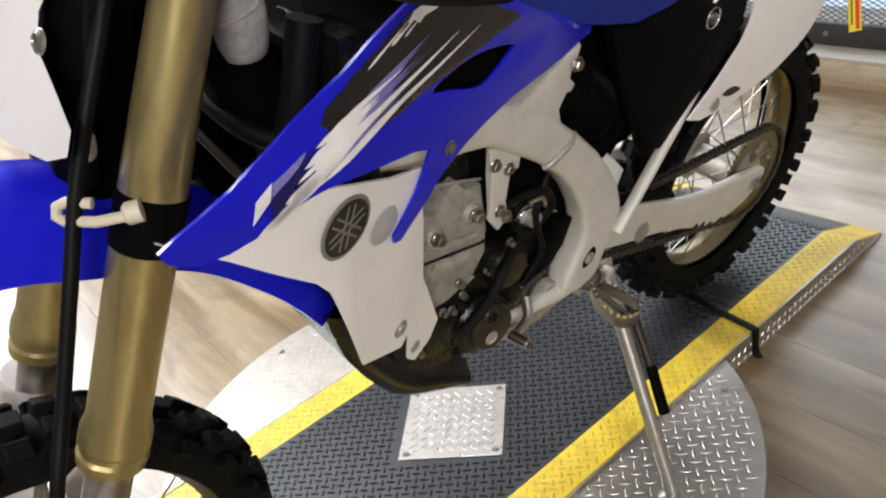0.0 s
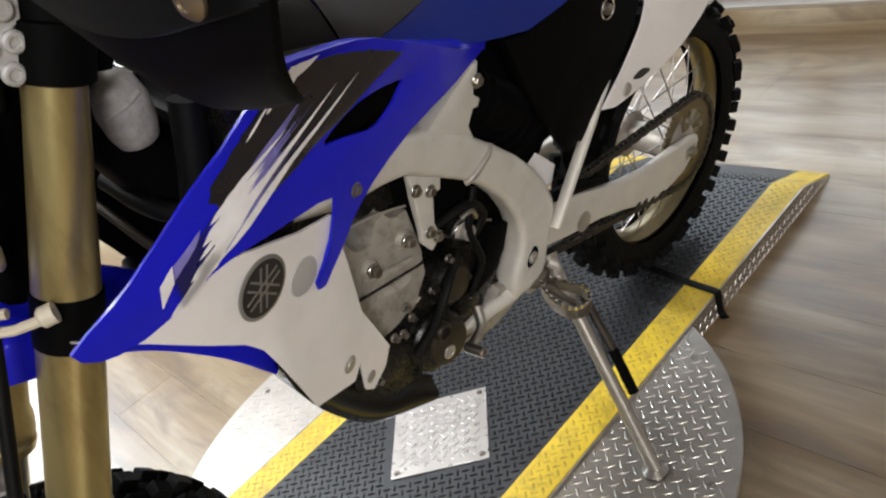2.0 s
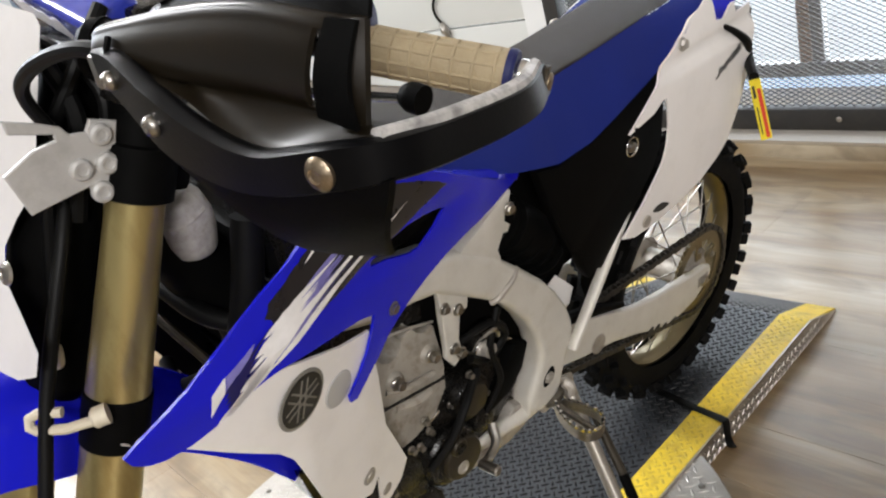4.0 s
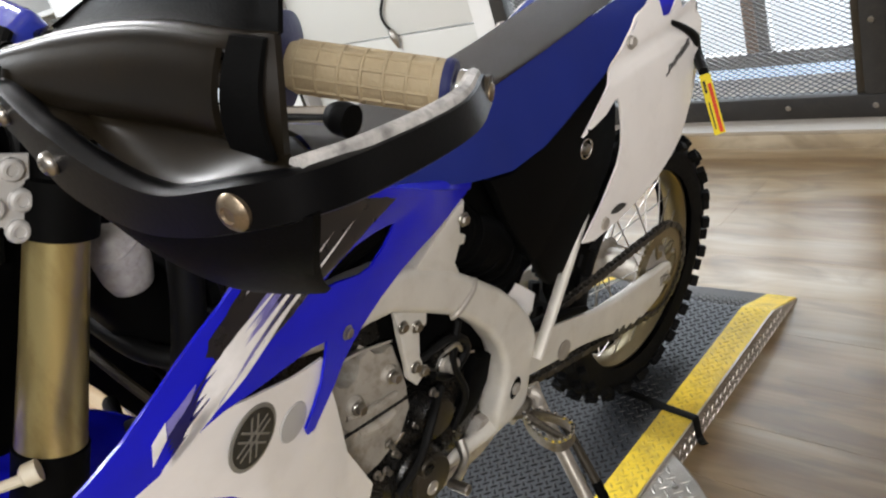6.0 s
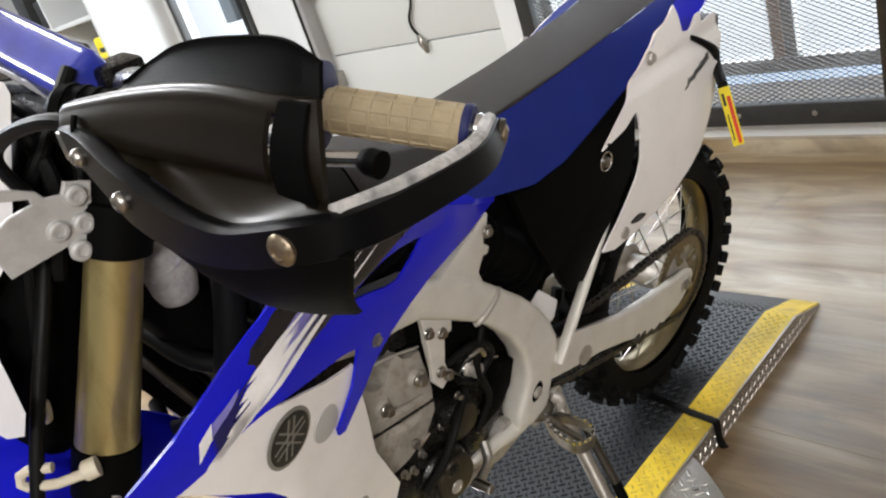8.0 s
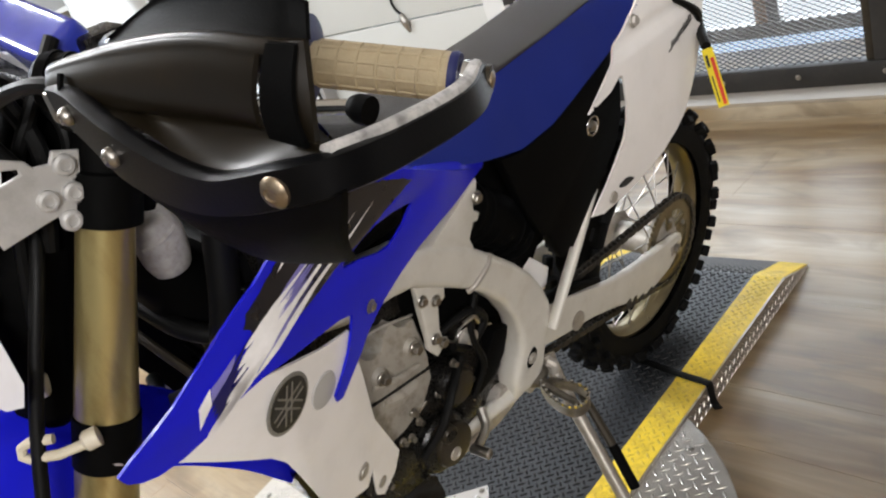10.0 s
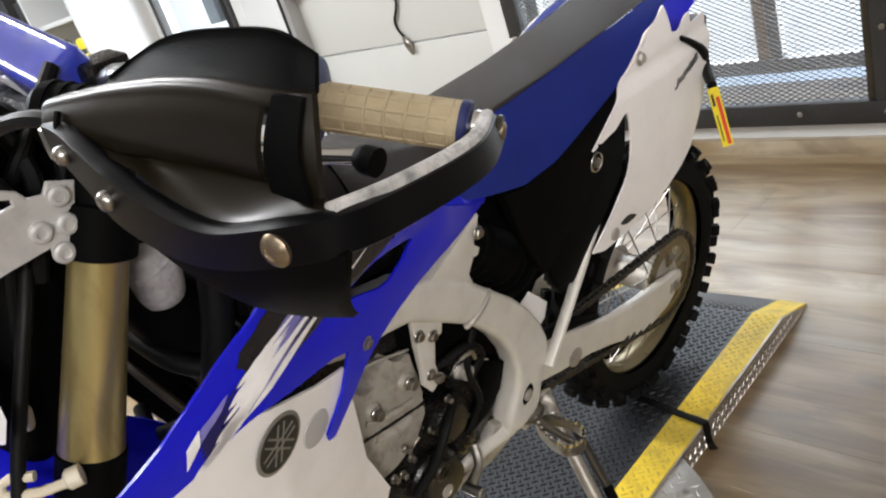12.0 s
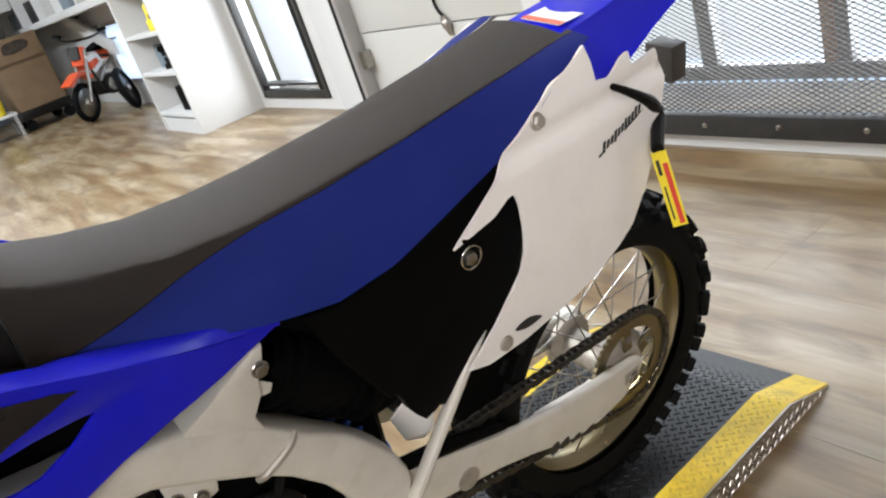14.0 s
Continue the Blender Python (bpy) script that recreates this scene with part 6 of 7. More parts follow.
for sx in (0.105, -0.105):
    fk = part("fork_leg", lathe(sv(sx, -0.025, -0.50), sv(sx, -0.025, 0.2), [(0, 0.028), (0.004, 0.0345), (0.016, 0.036), (0.020, 0.033), (0.026, 0.033), (0.030, 0.036), (0.046, 0.0355), (0.062, 0.0312), (0.25, 0.0308), (0.30, 0.0305), (0.48, 0.0262), (0.62, 0.0262)], 40), GOLD, bike, "gold anodised upside-down fork tube", 25)
    part("fork_slider", lathe(sv(sx, -0.025, -0.70), sv(sx, -0.025, 0), [(0, 0.024), (0.21, 0.024)], 28), STEEL, fk)
    part("axle_lug", lathe(sv(sx, -0.032, -0.84), sv(sx, -0.025, 0), [(0, 0.02), (0.02, 0.034), (0.10, 0.032), (0.15, 0.026)], 24), CAST, fk)
    part("fork_band", lathe(sv(sx, -0.025, -0.248), sv(sx, -0.025, 0), [(0, 0.0305), (0.002, 0.0325), (0.054, 0.0325), (0.056, 0.030)], 36), BLACKP, fk, "black rubber fork band")
    part("triple_clamp_ring", lathe(sv(sx, -0.025, 0.0), sv(sx, -0.025, 1), [(0, 0.029), (0.002, 0.0335), (0.05, 0.0335), (0.052, 0.03)], 32), BLACKP, fk)
    part("fork_sleeve", lathe(sv(sx, -0.025, 0.045), sv(sx, -0.025, 1), [(0, 0.0275), (0.001, 0.0285), (0.05, 0.0285), (0.051, 0.0275)], 28), BLACKP, fk)
    part("triple_clamp_ring", lathe(sv(sx, -0.025, 0.085), sv(sx, -0.025, 1), [(0, 0.030), (0.002, 0.036), (0.035, 0.036), (0.037, 0.03)], 32), DARKMET, fk)
    gb = bmesh.new()
    rows_ = []
    for i in range(16):
        sz = -0.53 - 0.27 * i / 15
        rows_.append([gb.verts.new(sv(sx + 0.042 * math.sin(a), -0.025 - 0.042 * math.cos(a), sz)) for a in [radians(-80 + 20 * k) for k in range(9)]])
    for a, b in zip(rows_, rows_[1:]):
        for k in range(8):
            gb.faces.new((a[k], a[k + 1], b[k + 1], b[k]))
    bmesh.ops.solidify(gb, geom=gb.faces[:], thickness=0.003)
    part("fork_protector", gb, WHITE, fk, "white plastic fork protector", 50)
part("lower_triple_clamp", box(-0.105, 0.105, -0.05, 0.03, 0.004, 0.046, 0.01, 2, m=STEER), BLACKP, bike)
part("upper_triple_clamp", box(-0.105, 0.105, -0.05, 0.03, 0.087, 0.12, 0.01, 2, m=STEER), DARKMET, bike)
part("steering_stem", lathe(sv(0, 0, -0.02), sv(0, 0, 1), [(0, 0.03), (0.13, 0.03), (0.15, 0.02), (0.165, 0.02)], 24), DARKMET, bike)

# number plate and its bracket
half = [(0.130, 0.146), (0.143, 0.138), (0.146, 0.064), (0.149, 0.006), (0.118, -0.030), (0.098, -0.062), (0.104, -0.090), (0.150, -0.112), (0.184, -0.130), (0.184, -0.152), (0.150, -0.170), (0.070, -0.188)]
np_ = sheet(half + [(-a, h) for a, h in reversed(half)], lambda y, z: 0.0, 0.009, 0.0, corner=25)
for v in np_.verts:
    a, h = v.co.y, v.co.z
    v.co = sv(a - 0.056, -0.110 + 0.12 * a * a - 0.03 * max(0.0, 0.0 - h), h)
bmesh.ops.solidify(np_, geom=np_.faces[:], thickness=0.004)
plate = part("number_plate", np_, PLATEW, bike, "plain white plastic front number plate", 50)
part("plate_screw", lathe(sv(0.055, -0.112, -0.083), sv(0.062, -0.212, -0.083), [(0, 0.011), (0.003, 0.010), (0.005, 0.006), (0.003, 0.005), (0.003, 0.0005)], 20), STEEL, plate)
# black loom and cable guide behind the plate
loom = part("cable_guide", tube([sv(0.012, -0.045, 0.10), sv(0.030, -0.055, 0.03), sv(0.020, -0.060, -0.06), sv(0.012, -0.055, -0.14), sv(0.020, -0.045, -0.21), sv(0.020, -0.040, -0.235)], [0.030, 0.036, 0.040, 0.038, 0.034, 0.020], 14, 26), BLACKP, bike, "black loom bundle behind the number plate", 50)
for pts, rr in (([sv(0.06, -0.05, 0.16), sv(0.075, -0.075, 0.10), sv(0.060, -0.085, 0.03), sv(0.050, -0.07, -0.10), sv(0.03, -0.05, -0.17)], 0.007), ([sv(0.00, -0.07, 0.10), sv(0.05, -0.085, 0.10), sv(0.080, -0.07, 0.06), sv(0.07, -0.06, -0.03)], 0.008), ([sv(-0.02, -0.08, 0.11), sv(0.04, -0.085, 0.12), sv(0.085, -0.055, 0.09), sv(0.085, -0.045, 0.03)], 0.006)):
    part("cable", tube(pts, rr, 10, 26), CABLE, loom)
part("loom_clip", tube([sv(0.045, -0.062, -0.168), sv(0.062, -0.066, -0.160), sv(0.070, -0.066, -0.172), sv(0.058, -0.064, -0.182)], 0.003, 8, 12), IVORY, loom)
brk = part("plate_bracket", slab([(-0.845, 1.202), (-0.820, 1.190), (-0.806, 1.182), (-0.8015, 1.1735), (-0.789, 1.171), (-0.7826, 1.180), (-0.7612, 1.171), (-0.7690, 1.151), (-0.7760, 1.149), (-0.7720, 1.136), (-0.785, 1.110), (-0.795, 1.106), (-0.8015, 1.113), (-0.8017, 1.1255), (-0.8525, 1.1215), (-0.860, 1.160), (-0.833, 1.1714), (-0.8135, 1.1730), (-0.8130, 1.178), (-0.845, 1.190)], 0.150, 0.155, 0.0012, 1), BRACKETM, bike, "pale aluminium lamp bracket with bolts")
for y, z in ((-0.804, 1.143), (-0.782, 1.140), (-0.794, 1.118), (-0.779, 1.1655)):
    part("bracket_bolt", lathe((0.155, y, z), (0.255, y, z), [(0, 0.0098), (0.004, 0.0095), (0.006, 0.0075), (0.0062, 0.005), (0.004, 0.0045), (0.004, 0.0005)], 22), BRACKETM, brk)

# front fender: an arch over the wheel, in the motorcycle's upright frame
ff = bmesh.new()
spine = smooth_path([(0.033, -0.632, 0.590), (0.035, -0.662, 0.668), (0.037, -0.700, 0.742), (0.04, -0.760, 0.826), (0.043, -0.830, 0.888), (0.046, -0.90, 0.926), (0.047, -0.97, 0.948), (0.048, -1.08, 0.960), (0.048, -1.22, 0.950), (0.048, -1.36, 0.910)], 44)
rows_ = []
for i, p in enumerate(spine):
    t = i / 43
    d = (spine[min(i + 1, 43)] - spine[max(i - 1, 0)]).normalized()
    up_ = Vector((0, d.z, -d.y))
    w = float(np.interp(t, [0, 0.06, 0.3, 0.55, 0.8, 1], [0.030, 0.046, 0.058, 0.070, 0.066, 0.03]))
    drop = float(np.interp(t, [0, 0.1, 0.5, 1], [0.040, 0.050, 0.088, 0.070]))
    rows_.append([ff.verts.new(p + Vector((w * a, 0, 0)) + up_ * (-(drop * abs(a) ** 3))) for a in (-1, -0.95, -0.85, -0.7, -0.4, 0, 0.4, 0.7, 0.85, 0.95, 1)])
for a, b in zip(rows_, rows_[1:]):
    for k in range(10):
        ff.faces.new((a[k], a[k + 1], b[k + 1], b[k]))
bmesh.ops.recalc_face_normals(ff, faces=ff.faces)
bmesh.ops.solidify(ff, geom=ff.faces[:], thickness=0.004)
part("front_fender", ff, BLUE, bike, "glossy blue plastic front fender", 60)

# brake hose and its white guide
part("brake_hose", tube([(0.06, -0.70, 1.19), (0.085, -0.785, 1.13), (0.122, -0.84, 1.06), (0.140, -0.90, 0.955), (0.160, -0.942, 0.870), (0.185, -0.99, 0.775), (0.21, -1.03, 0.70), (0.20, -1.06, 0.60)], 0.0068, 12, 60), CABLE, bike, "black rubber hose down the fork")
part("hose_guide", tube([(0.176, -0.877, 0.926), (0.160, -0.902, 0.923), (0.141, -0.922, 0.924), (0.136, -0.925, 0.927), (0.134, -0.922, 0.935), (0.138, -0.915, 0.938), (0.152, -0.898, 0.936)], 0.0050, 8, 0), IVORY, bike, "ivory plastic hose guide")
part("guide_knob", lathe((0.178, -0.868, 0.928), (0.168, -0.892, 0.926), [(0, 0.010), (0.012, 0.010), (0.015, 0.007)], 18), IVORY, bike)

# handlebar with pad
GA, GE = wb(0.7535, -0.6715, 1.191), wb(0.8375, -0.6220, 1.1520)
gd_ = (GE - GA).normalized()
inner = GA - gd_ * 0.13
mid_l, mid_r = sv(0.055, 0.0, 0.150), sv(-0.055, 0.0, 0.150)
bar = part("handlebar", tube([GE - gd_ * 0.004, GA, inner, mid_l + (inner - mid_l) * 0.25, mid_l, mid_r], 0.0115, 16, 60), DARKMET, bike, "braced handlebar")
r_in = mid_r + (mid_r - mid_l).normalized() * 0.16 + Vector((0, 0, 0.03))
r_end = r_in + Vector((-0.22, 0.0, -0.02))
part("handlebar_half", tube([mid_r, r_in, r_end], 0.0115, 16, 20), DARKMET, bar)
PADM = mat("blue_glossy_pad", (0.030, 0.045, 0.36), 0.20, 0, 0.2, 30, 0.2, 90, spec=0.5, coat=0.4)
pad_m = Matrix.Translation((-0.030, -0.704, 1.236)) @ Matrix.Rotation(radians(7), 4, 'Y') @ Matrix.Rotation(radians(28), 4, 'X')
pad = part("bar_pad", box(-0.125, 0.125, -0.027, 0.027, -0.032, 0.032, 0.011, 4, m=pad_m), PADM, bar, "shiny blue crossbar pad with white marks")
pen = random.Random(5)
for k in range(9):
    x = -0.098 + 0.0165 * k
    part("white_mark", box(x, x + 0.011, -0.0276, -0.0271, -0.019 + pen.uniform(0, 0.006), 0.013 + pen.uniform(-0.004, 0.005), m=pad_m), DECALWHT, pad)
    part("white_mark", box(x + 0.002, x + 0.007, -0.012 + pen.uniform(-0.004, 0), 0.010, 0.0321, 0.0326, m=pad_m), DECALWHT, pad) if k in (1, 2) else None
clampm = part("brake_clamp", tube([(-0.150, -0.702, 1.258), (-0.170, -0.702, 1.285), (-0.205, -0.700, 1.335), (-0.23, -0.70, 1.37)], [0.017, 0.015, 0.014, 0.013], 14, 16), STEEL, bar, "bright steel clamp with a yellow band")
part("yellow_band", lathe((-0.176, -0.702, 1.294), (-0.198, -0.700, 1.326), [(0, 0.0155), (0.001, 0.0162), (0.022, 0.0160), (0.023, 0.015)], 20), YELLOWPL, clampm)
for q in (mid_l, mid_r):
    part("bar_clamp", box(-0.02, 0.02, -0.022, 0.022, -0.03, 0.022, 0.005, 2, m=Matrix.Translation(q)), DARKMET, bar)

# grip: flanged, waffle-ribbed
L = (GE - GA).length - 0.008
gm = axis_matrix(GA, GE)
grip = part("grip", lathe(GA, GE, [(0, 0.0145), (0.004, 0.0155), (L * 0.5, 0.0150), (L - 0.006, 0.0158), (L - 0.002, 0.0165), (L, 0.014)], 40), GRIP, bar, "tan waffle rubber grip")
ribs = bmesh.new()
for k in range(7):
    s = 0.006 + (L - 0.014) * k / 6
    own = tube([gm @ Vector((0.0155 * math.cos(a), 0.0155 * math.sin(a), s)) for a in [2 * math.pi * j / 32 for j in range(32)]], 0.0012, 6, closed=True)
    join(ribs, own)
for j in range(10):
    a = 2 * math.pi * j / 10
    tube([gm @ Vector((0.0153 * math.cos(a), 0.0153 * math.sin(a), 0.004)), gm @ Vector((0.0153 * math.cos(a), 0.0153 * math.sin(a), L - 0.004))], 0.0012, 6, bm=ribs)
part("grip_ribs", ribs, GRIP, grip)["kind"] = "stuff"
part("grip_flange", lathe(GA - gd_ * 0.012, GE, [(0, 0.018), (0.003, 0.032), (0.008, 0.032), (0.012, 0.018)], 36), GRIPBLUE, grip, "blue rubber flange")
part("grip_end_ring", lathe(GE - gd_ * 0.010, GE + gd_, [(0, 0.0168), (0.004, 0.0172), (0.006, 0.0160)], 32), GRIPBLUE, grip)
part("bar_end_spacer", lathe(GE - gd_ * 0.004, GE + gd_, [(0, 0.011), (0.004, 0.012), (0.016, 0.010)], 24), CHROME, bar)

# switch housing inboard of the grip
part("switch_housing", lathe(Vector((0.155, -0.765, 1.236)), Vector((0.205, -0.728, 1.220)), [(0, 0.018), (0.006, 0.024), (0.05, 0.025), (0.056, 0.02)], 28), BLACKP, bar, "black ribbed switch housing")
for k in range(4):
    part("housing_rib", lathe(Vector((0.165 + 0.009 * k, -0.7576 - -0.0067 * k, 1.2328 - 0.0029 * k)), Vector((0.205, -0.728, 1.220)), [(0, 0.0262), (0.003, 0.0262)], 28), BLACKP, bar)

# clutch lever
part("lever_perch", tube([GA - gd_ * 0.045, GA - gd_ * 0.075], 0.02, 18), DARKMET, bar)
part("perch_arm", tube([GA - gd_ * 0.06 + wb(0, 0, 0) * 0, GA - gd_ * 0.06 + TO_BIKE.to_3x3() @ Vector((0.012, -0.045, -0.012))], 0.010, 12), DARKMET, bar)
lv0 = GA - gd_ * 0.055 + TO_BIKE.to_3x3() @ Vector((0.012, -0.045, -0.014))
lv1 = wb(0.834, -0.713, 1.1725)
lv2 = wb(0.847, -0.711, 1.168)
lever = part("clutch_lever", tube([lv0, lv0.lerp(lv1, 0.5) + Vector((0, -0.008, 0)), lv1], [0.008, 0.0065, 0.006], 12, 18, flat=0.7), CHROME, bar, "polished clutch lever")
part("lever_tip", tube([lv1, lv1.lerp(lv2, 0.4), lv2], [0.0065, 0.009, 0.0088], 14, 10), BLACKP, lever, "black lever tip cover")
part("cable_boot", tube([lv0, lv0 + TO_BIKE.to_3x3() @ Vector((-0.05, -0.02, 0.01)), wb(0.60, -0.80, 1.24), wb(0.50, -0.82, 1.22), sv(0.09, -0.07, 0.03)], [0.012, 0.008, 0.006, 0.006, 0.006], 10, 40), CABLE, bar)

# hand guard
GD, GN = Vector((0.9854, 0.1701, 0)), Vector((0.1701, -0.9854, 0))
G0 = Vector((0.867, -0.794, 1.162))


def gp(s, z, off=0.0):
    p = G0 + GD * s + GN * off
    return TO_BIKE @ Vector((p.x, p.y, p.z + z))


def shell(bm, outward, thick):
    """Gives an open sheet a back, pushed inwards along one direction."""
    bm.normal_update()
    faces, verts = list(bm.faces), list(bm.verts)
    rim = [tuple(e.verts) for e in bm.edges if len(e.link_faces) == 1]
    back = {v: bm.verts.new(v.co - outward * thick) for v in verts}
    for f in faces:
        bm.faces.new([back[v] for v in reversed(f.verts)])
    for p, q in rim:
        bm.faces.new((p, q, back[q], back[p]))
    bmesh.ops.recalc_face_normals(bm, faces=bm.faces)


def guard_arm():
    """Flat aluminium-cored bar from the bar end round the front to the inner clamp."""
    path = [(GE + gd_ * 0.010, 0.0105), (wb(0.874, -0.666, 1.149), 0.0105), (wb(0.886, -0.733, 1.155), 0.011), (wb(0.890, -0.771, 1.161), 0.011), (gp(0.005, 0.002, -0.001), 0.012), (gp(-0.045, 0.001, 0.002), 0.0125), (gp(-0.085, 0.011, 0.001), 0.016), (gp(-0.128, 0.031, -0.004), 0.020), (gp(-0.170, 0.057, -0.014), 0.017), (gp(-0.200, 0.066, -0.022), 0.012)]
    n = 60
    C = smooth_path([p for p, _ in path], n)
    H = [float(np.interp(i / (n - 1) * (len(path) - 1), range(len(path)), [h for _, h in path])) for i in range(n)]
    up = TO_BIKE.to_3x3() @ Vector((0, 0, 1))
    bm, rows = bmesh.new(), []
    for i in range(n):
        d = (C[min(i + 1, n - 1)] - C[max(0, i - 1)]).normalized()
        u = (up - d * up.dot(d)).normalized()
        o = d.cross(u)
        h, t = H[i], 0.0065
        rows.append([bm.verts.new(C[i] + u * h * a + o * t * b) for a, b in ((-1, -0.4), (-0.85, -1), (0.85, -1), (1, -0.4), (1, 0.4), (0.85, 1), (-0.85, 1), (-1, 0.4))])
    for a, b in zip(rows, rows[1:]):
        for k in range(8):
            bm.faces.new((a[k], a[(k + 1) % 8], b[(k + 1) % 8], b[k]))
    bm.faces.new(rows[0])
    bm.faces.new(rows[-1])
    return bm


guard = part("hand_guard", guard_arm(), ARMM, bike, "scuffed black plastic wrap-round hand guard", 40)
# boxy shield above the arm: a flap leaning back, a crease, a bulged panel, and a foot that runs out to the arm
NU = 81
S_TOP = smooth_path([(-0.215, 0.0835, -0.035), (-0.197, 0.0893, -0.031), (-0.150, 0.0900, -0.033), (-0.118, 0.0985, -0.045), (-0.084, 0.1035, -0.046), (-0.045, 0.1005, -0.046), (-0.004, 0.0925, -0.046), (0.0185, 0.0770, -0.045)], NU)
S_RIDGE = smooth_path([(-0.215, 0.083, -0.034), (-0.197, 0.0888, -0.030), (-0.150, 0.0890, -0.030), (-0.1215, 0.0885, -0.030), (-0.078, 0.0855, -0.030), (-0.040, 0.0795, -0.030), (-0.004, 0.0695, -0.030), (0.019, 0.062, -0.034)], NU)
S_LOW = smooth_path([(-0.200, 0.064, -0.022), (-0.185, 0.0615, -0.020), (-0.155, 0.0555, -0.020), (-0.125, 0.0485, -0.020), (-0.085, 0.0412, -0.020), (-0.050, 0.0338, -0.020), (-0.0205, 0.0258, -0.020), (0.0128, 0.0142, -0.020)], NU)
S_BOT = smooth_path([(-0.175, 0.066, -0.012), (-0.160, 0.0635, -0.009), (-0.135, 0.055, -0.008), (-0.110, 0.043, -0.008), (-0.080, 0.021, -0.007), (-0.050, 0.0090, -0.006), (-0.015, 0.0080, -0.006), (0.027, 0.0100, -0.008)], NU)
panel_bm, flap_bm = bmesh.new(), bmesh.new()


def shield_row(bm, i, spans):
    u = i / (NU - 1)
    body, row = min(1.0, u / 0.06, (1 - u) / 0.08), []
    for a, b, n, bulge in spans:
        for j in range(n):
            v = j / n
            p = a.lerp(b, v)
            roll = 0.003 * math.exp(-((v * n) / 1.5) ** 2) if bulge > 0.005 else 0.0
            row.append(bm.verts.new(gp(p.x, p.y, p.z + body * (bulge * math.sin(math.pi * v) ** 0.5 + roll))))
    row.append(bm.verts.new(gp(*spans[-1][1])))
    return row


lower = [shield_row(panel_bm, i, ((S_RIDGE[i], S_LOW[i], 16, 0.009), (S_LOW[i], S_BOT[i], 9, -0.004))) for i in range(NU)]
upper = [shield_row(flap_bm, i, ((S_TOP[i] + Vector((0, 0, 0.0)), S_RIDGE[i] + Vector((0, -0.001, -0.002)), 8, -0.003),)) for i in range(26, NU)]
for i in range(NU - 1):
    for j in range(25):
        if not (69 <= i <= 71 and 2 <= j <= 14):
            panel_bm.faces.new((lower[i][j], lower[i + 1][j], lower[i + 1][j + 1], lower[i][j + 1]))
for a, b in zip(upper, upper[1:]):
    for j in range(8):
        flap_bm.faces.new((a[j], b[j], b[j + 1], a[j + 1]))
shell(panel_bm, TO_BIKE.to_3x3() @ GN, 0.004)
shell(flap_bm, TO_BIKE.to_3x3() @ GN, 0.003)
shield = part("shield", panel_bm, GUARDM, guard, "bulged satin black shield with a slot", 45)
part("shield_flap", flap_bm, BLACKP, shield, "matt black upright flap", 45)
post = [[gp(*(S_RIDGE[i].lerp(S_LOW[i], v) + Vector((0, 0, 0.0068 + 0.006 * math.sin(math.pi * v))))) for v in [k / 12 for k in range(13)]] for i in range(72, NU)]
post_bm = bmesh.new()
grid = [[post_bm.verts.new(p) for p in row] for row in post]
for a, b in zip(grid, grid[1:]):
    for k in range(12):
        post_bm.faces.new((a[k], b[k], b[k + 1], a[k + 1]))
shell(post_bm, TO_BIKE.to_3x3() @ GN, 0.003)
part("shield_post", post_bm, BLACKP, shield, "matt black edge post", 45)
part("shield_seam", tube([gp(*(S_RIDGE[17].lerp(S_LOW[17], v) + Vector((0, 0, 0.004 + 0.009 * math.sin(math.pi * v))))) for v in (0.25, 0.5, 0.75)], 0.0022, 6, 10), BLACKP, shield)
# lower lip
lip = bmesh.new()
LU = smooth_path([(-0.150, 0.026, -0.008), (-0.125, 0.012, -0.006), (-0.095, 0.000, -0.004), (-0.055, -0.007, -0.004), (-0.005, -0.009, -0.004), (0.032, -0.008, -0.006)], 24)
LL = smooth_path([(-0.170, -0.008, -0.030), (-0.147, -0.031, -0.034), (-0.126, -0.051, -0.037), (-0.100, -0.067, -0.040), (-0.060, -0.071, -0.041), (-0.022, -0.069, -0.041)], 24)
rows_ = [[lip.verts.new(gp(p.lerp(q, v).x, p.y + (q.y - p.y) * v ** 0.8, p.z + (q.z - p.z) * v ** 1.7)) for v in [j / 9 for j in range(10)]] for p, q in zip(LU, LL)]
for a, b in zip(rows_, rows_[1:]):
    for k in range(9):
        lip.faces.new((a[k], a[k + 1], b[k + 1], b[k]))
shell(lip, TO_BIKE.to_3x3() @ GN, 0.005)
part("shield_lip", lip, BLACKP, guard, smooth=60)
gn_ = TO_BIKE.to_3x3() @ GN


def dome(c, axis, r, h):
    """A round domed screw head with a small socket."""
    return lathe(c, Vector(c) + Vector(axis).normalized() * 0.1, [(0, r), (h * 0.45, r), (h * 0.8, r * 0.8), (h, r * 0.45), (h * 0.75, r * 0.38), (h * 0.7, 0.0005)], 24)


part("guard_bolt", dome(gp(0.0, 0.001, 0.004), gn_, 0.0092, 0.006), RUSTY, guard, "rusty domed bolt")
part("guard_bolt", dome(gp(-0.131, 0.031, 0.002), gn_, 0.0065, 0.006), STEEL, guard)
part("guard_bolt", dome(gp(-0.174, 0.058, -0.008), gn_, 0.0060, 0.006), STEEL, guard)
part("guard_end_bolt", dome(GE + gd_ * 0.0165, gd_, 0.0065, 0.003), RUSTY, guard)
scuff = smooth_path([wb(0.888, -0.776, 1.1728), wb(0.886, -0.733, 1.1665), wb(0.874, -0.666, 1.1597), GE + gd_ * 0.010 + TO_BIKE.to_3x3() @ Vector((0, 0, 0.0098))], 30)
part("scuffed_edge", tube(scuff, 0.0048, 8), SCUFF, guard, "grey scraped upper edge")
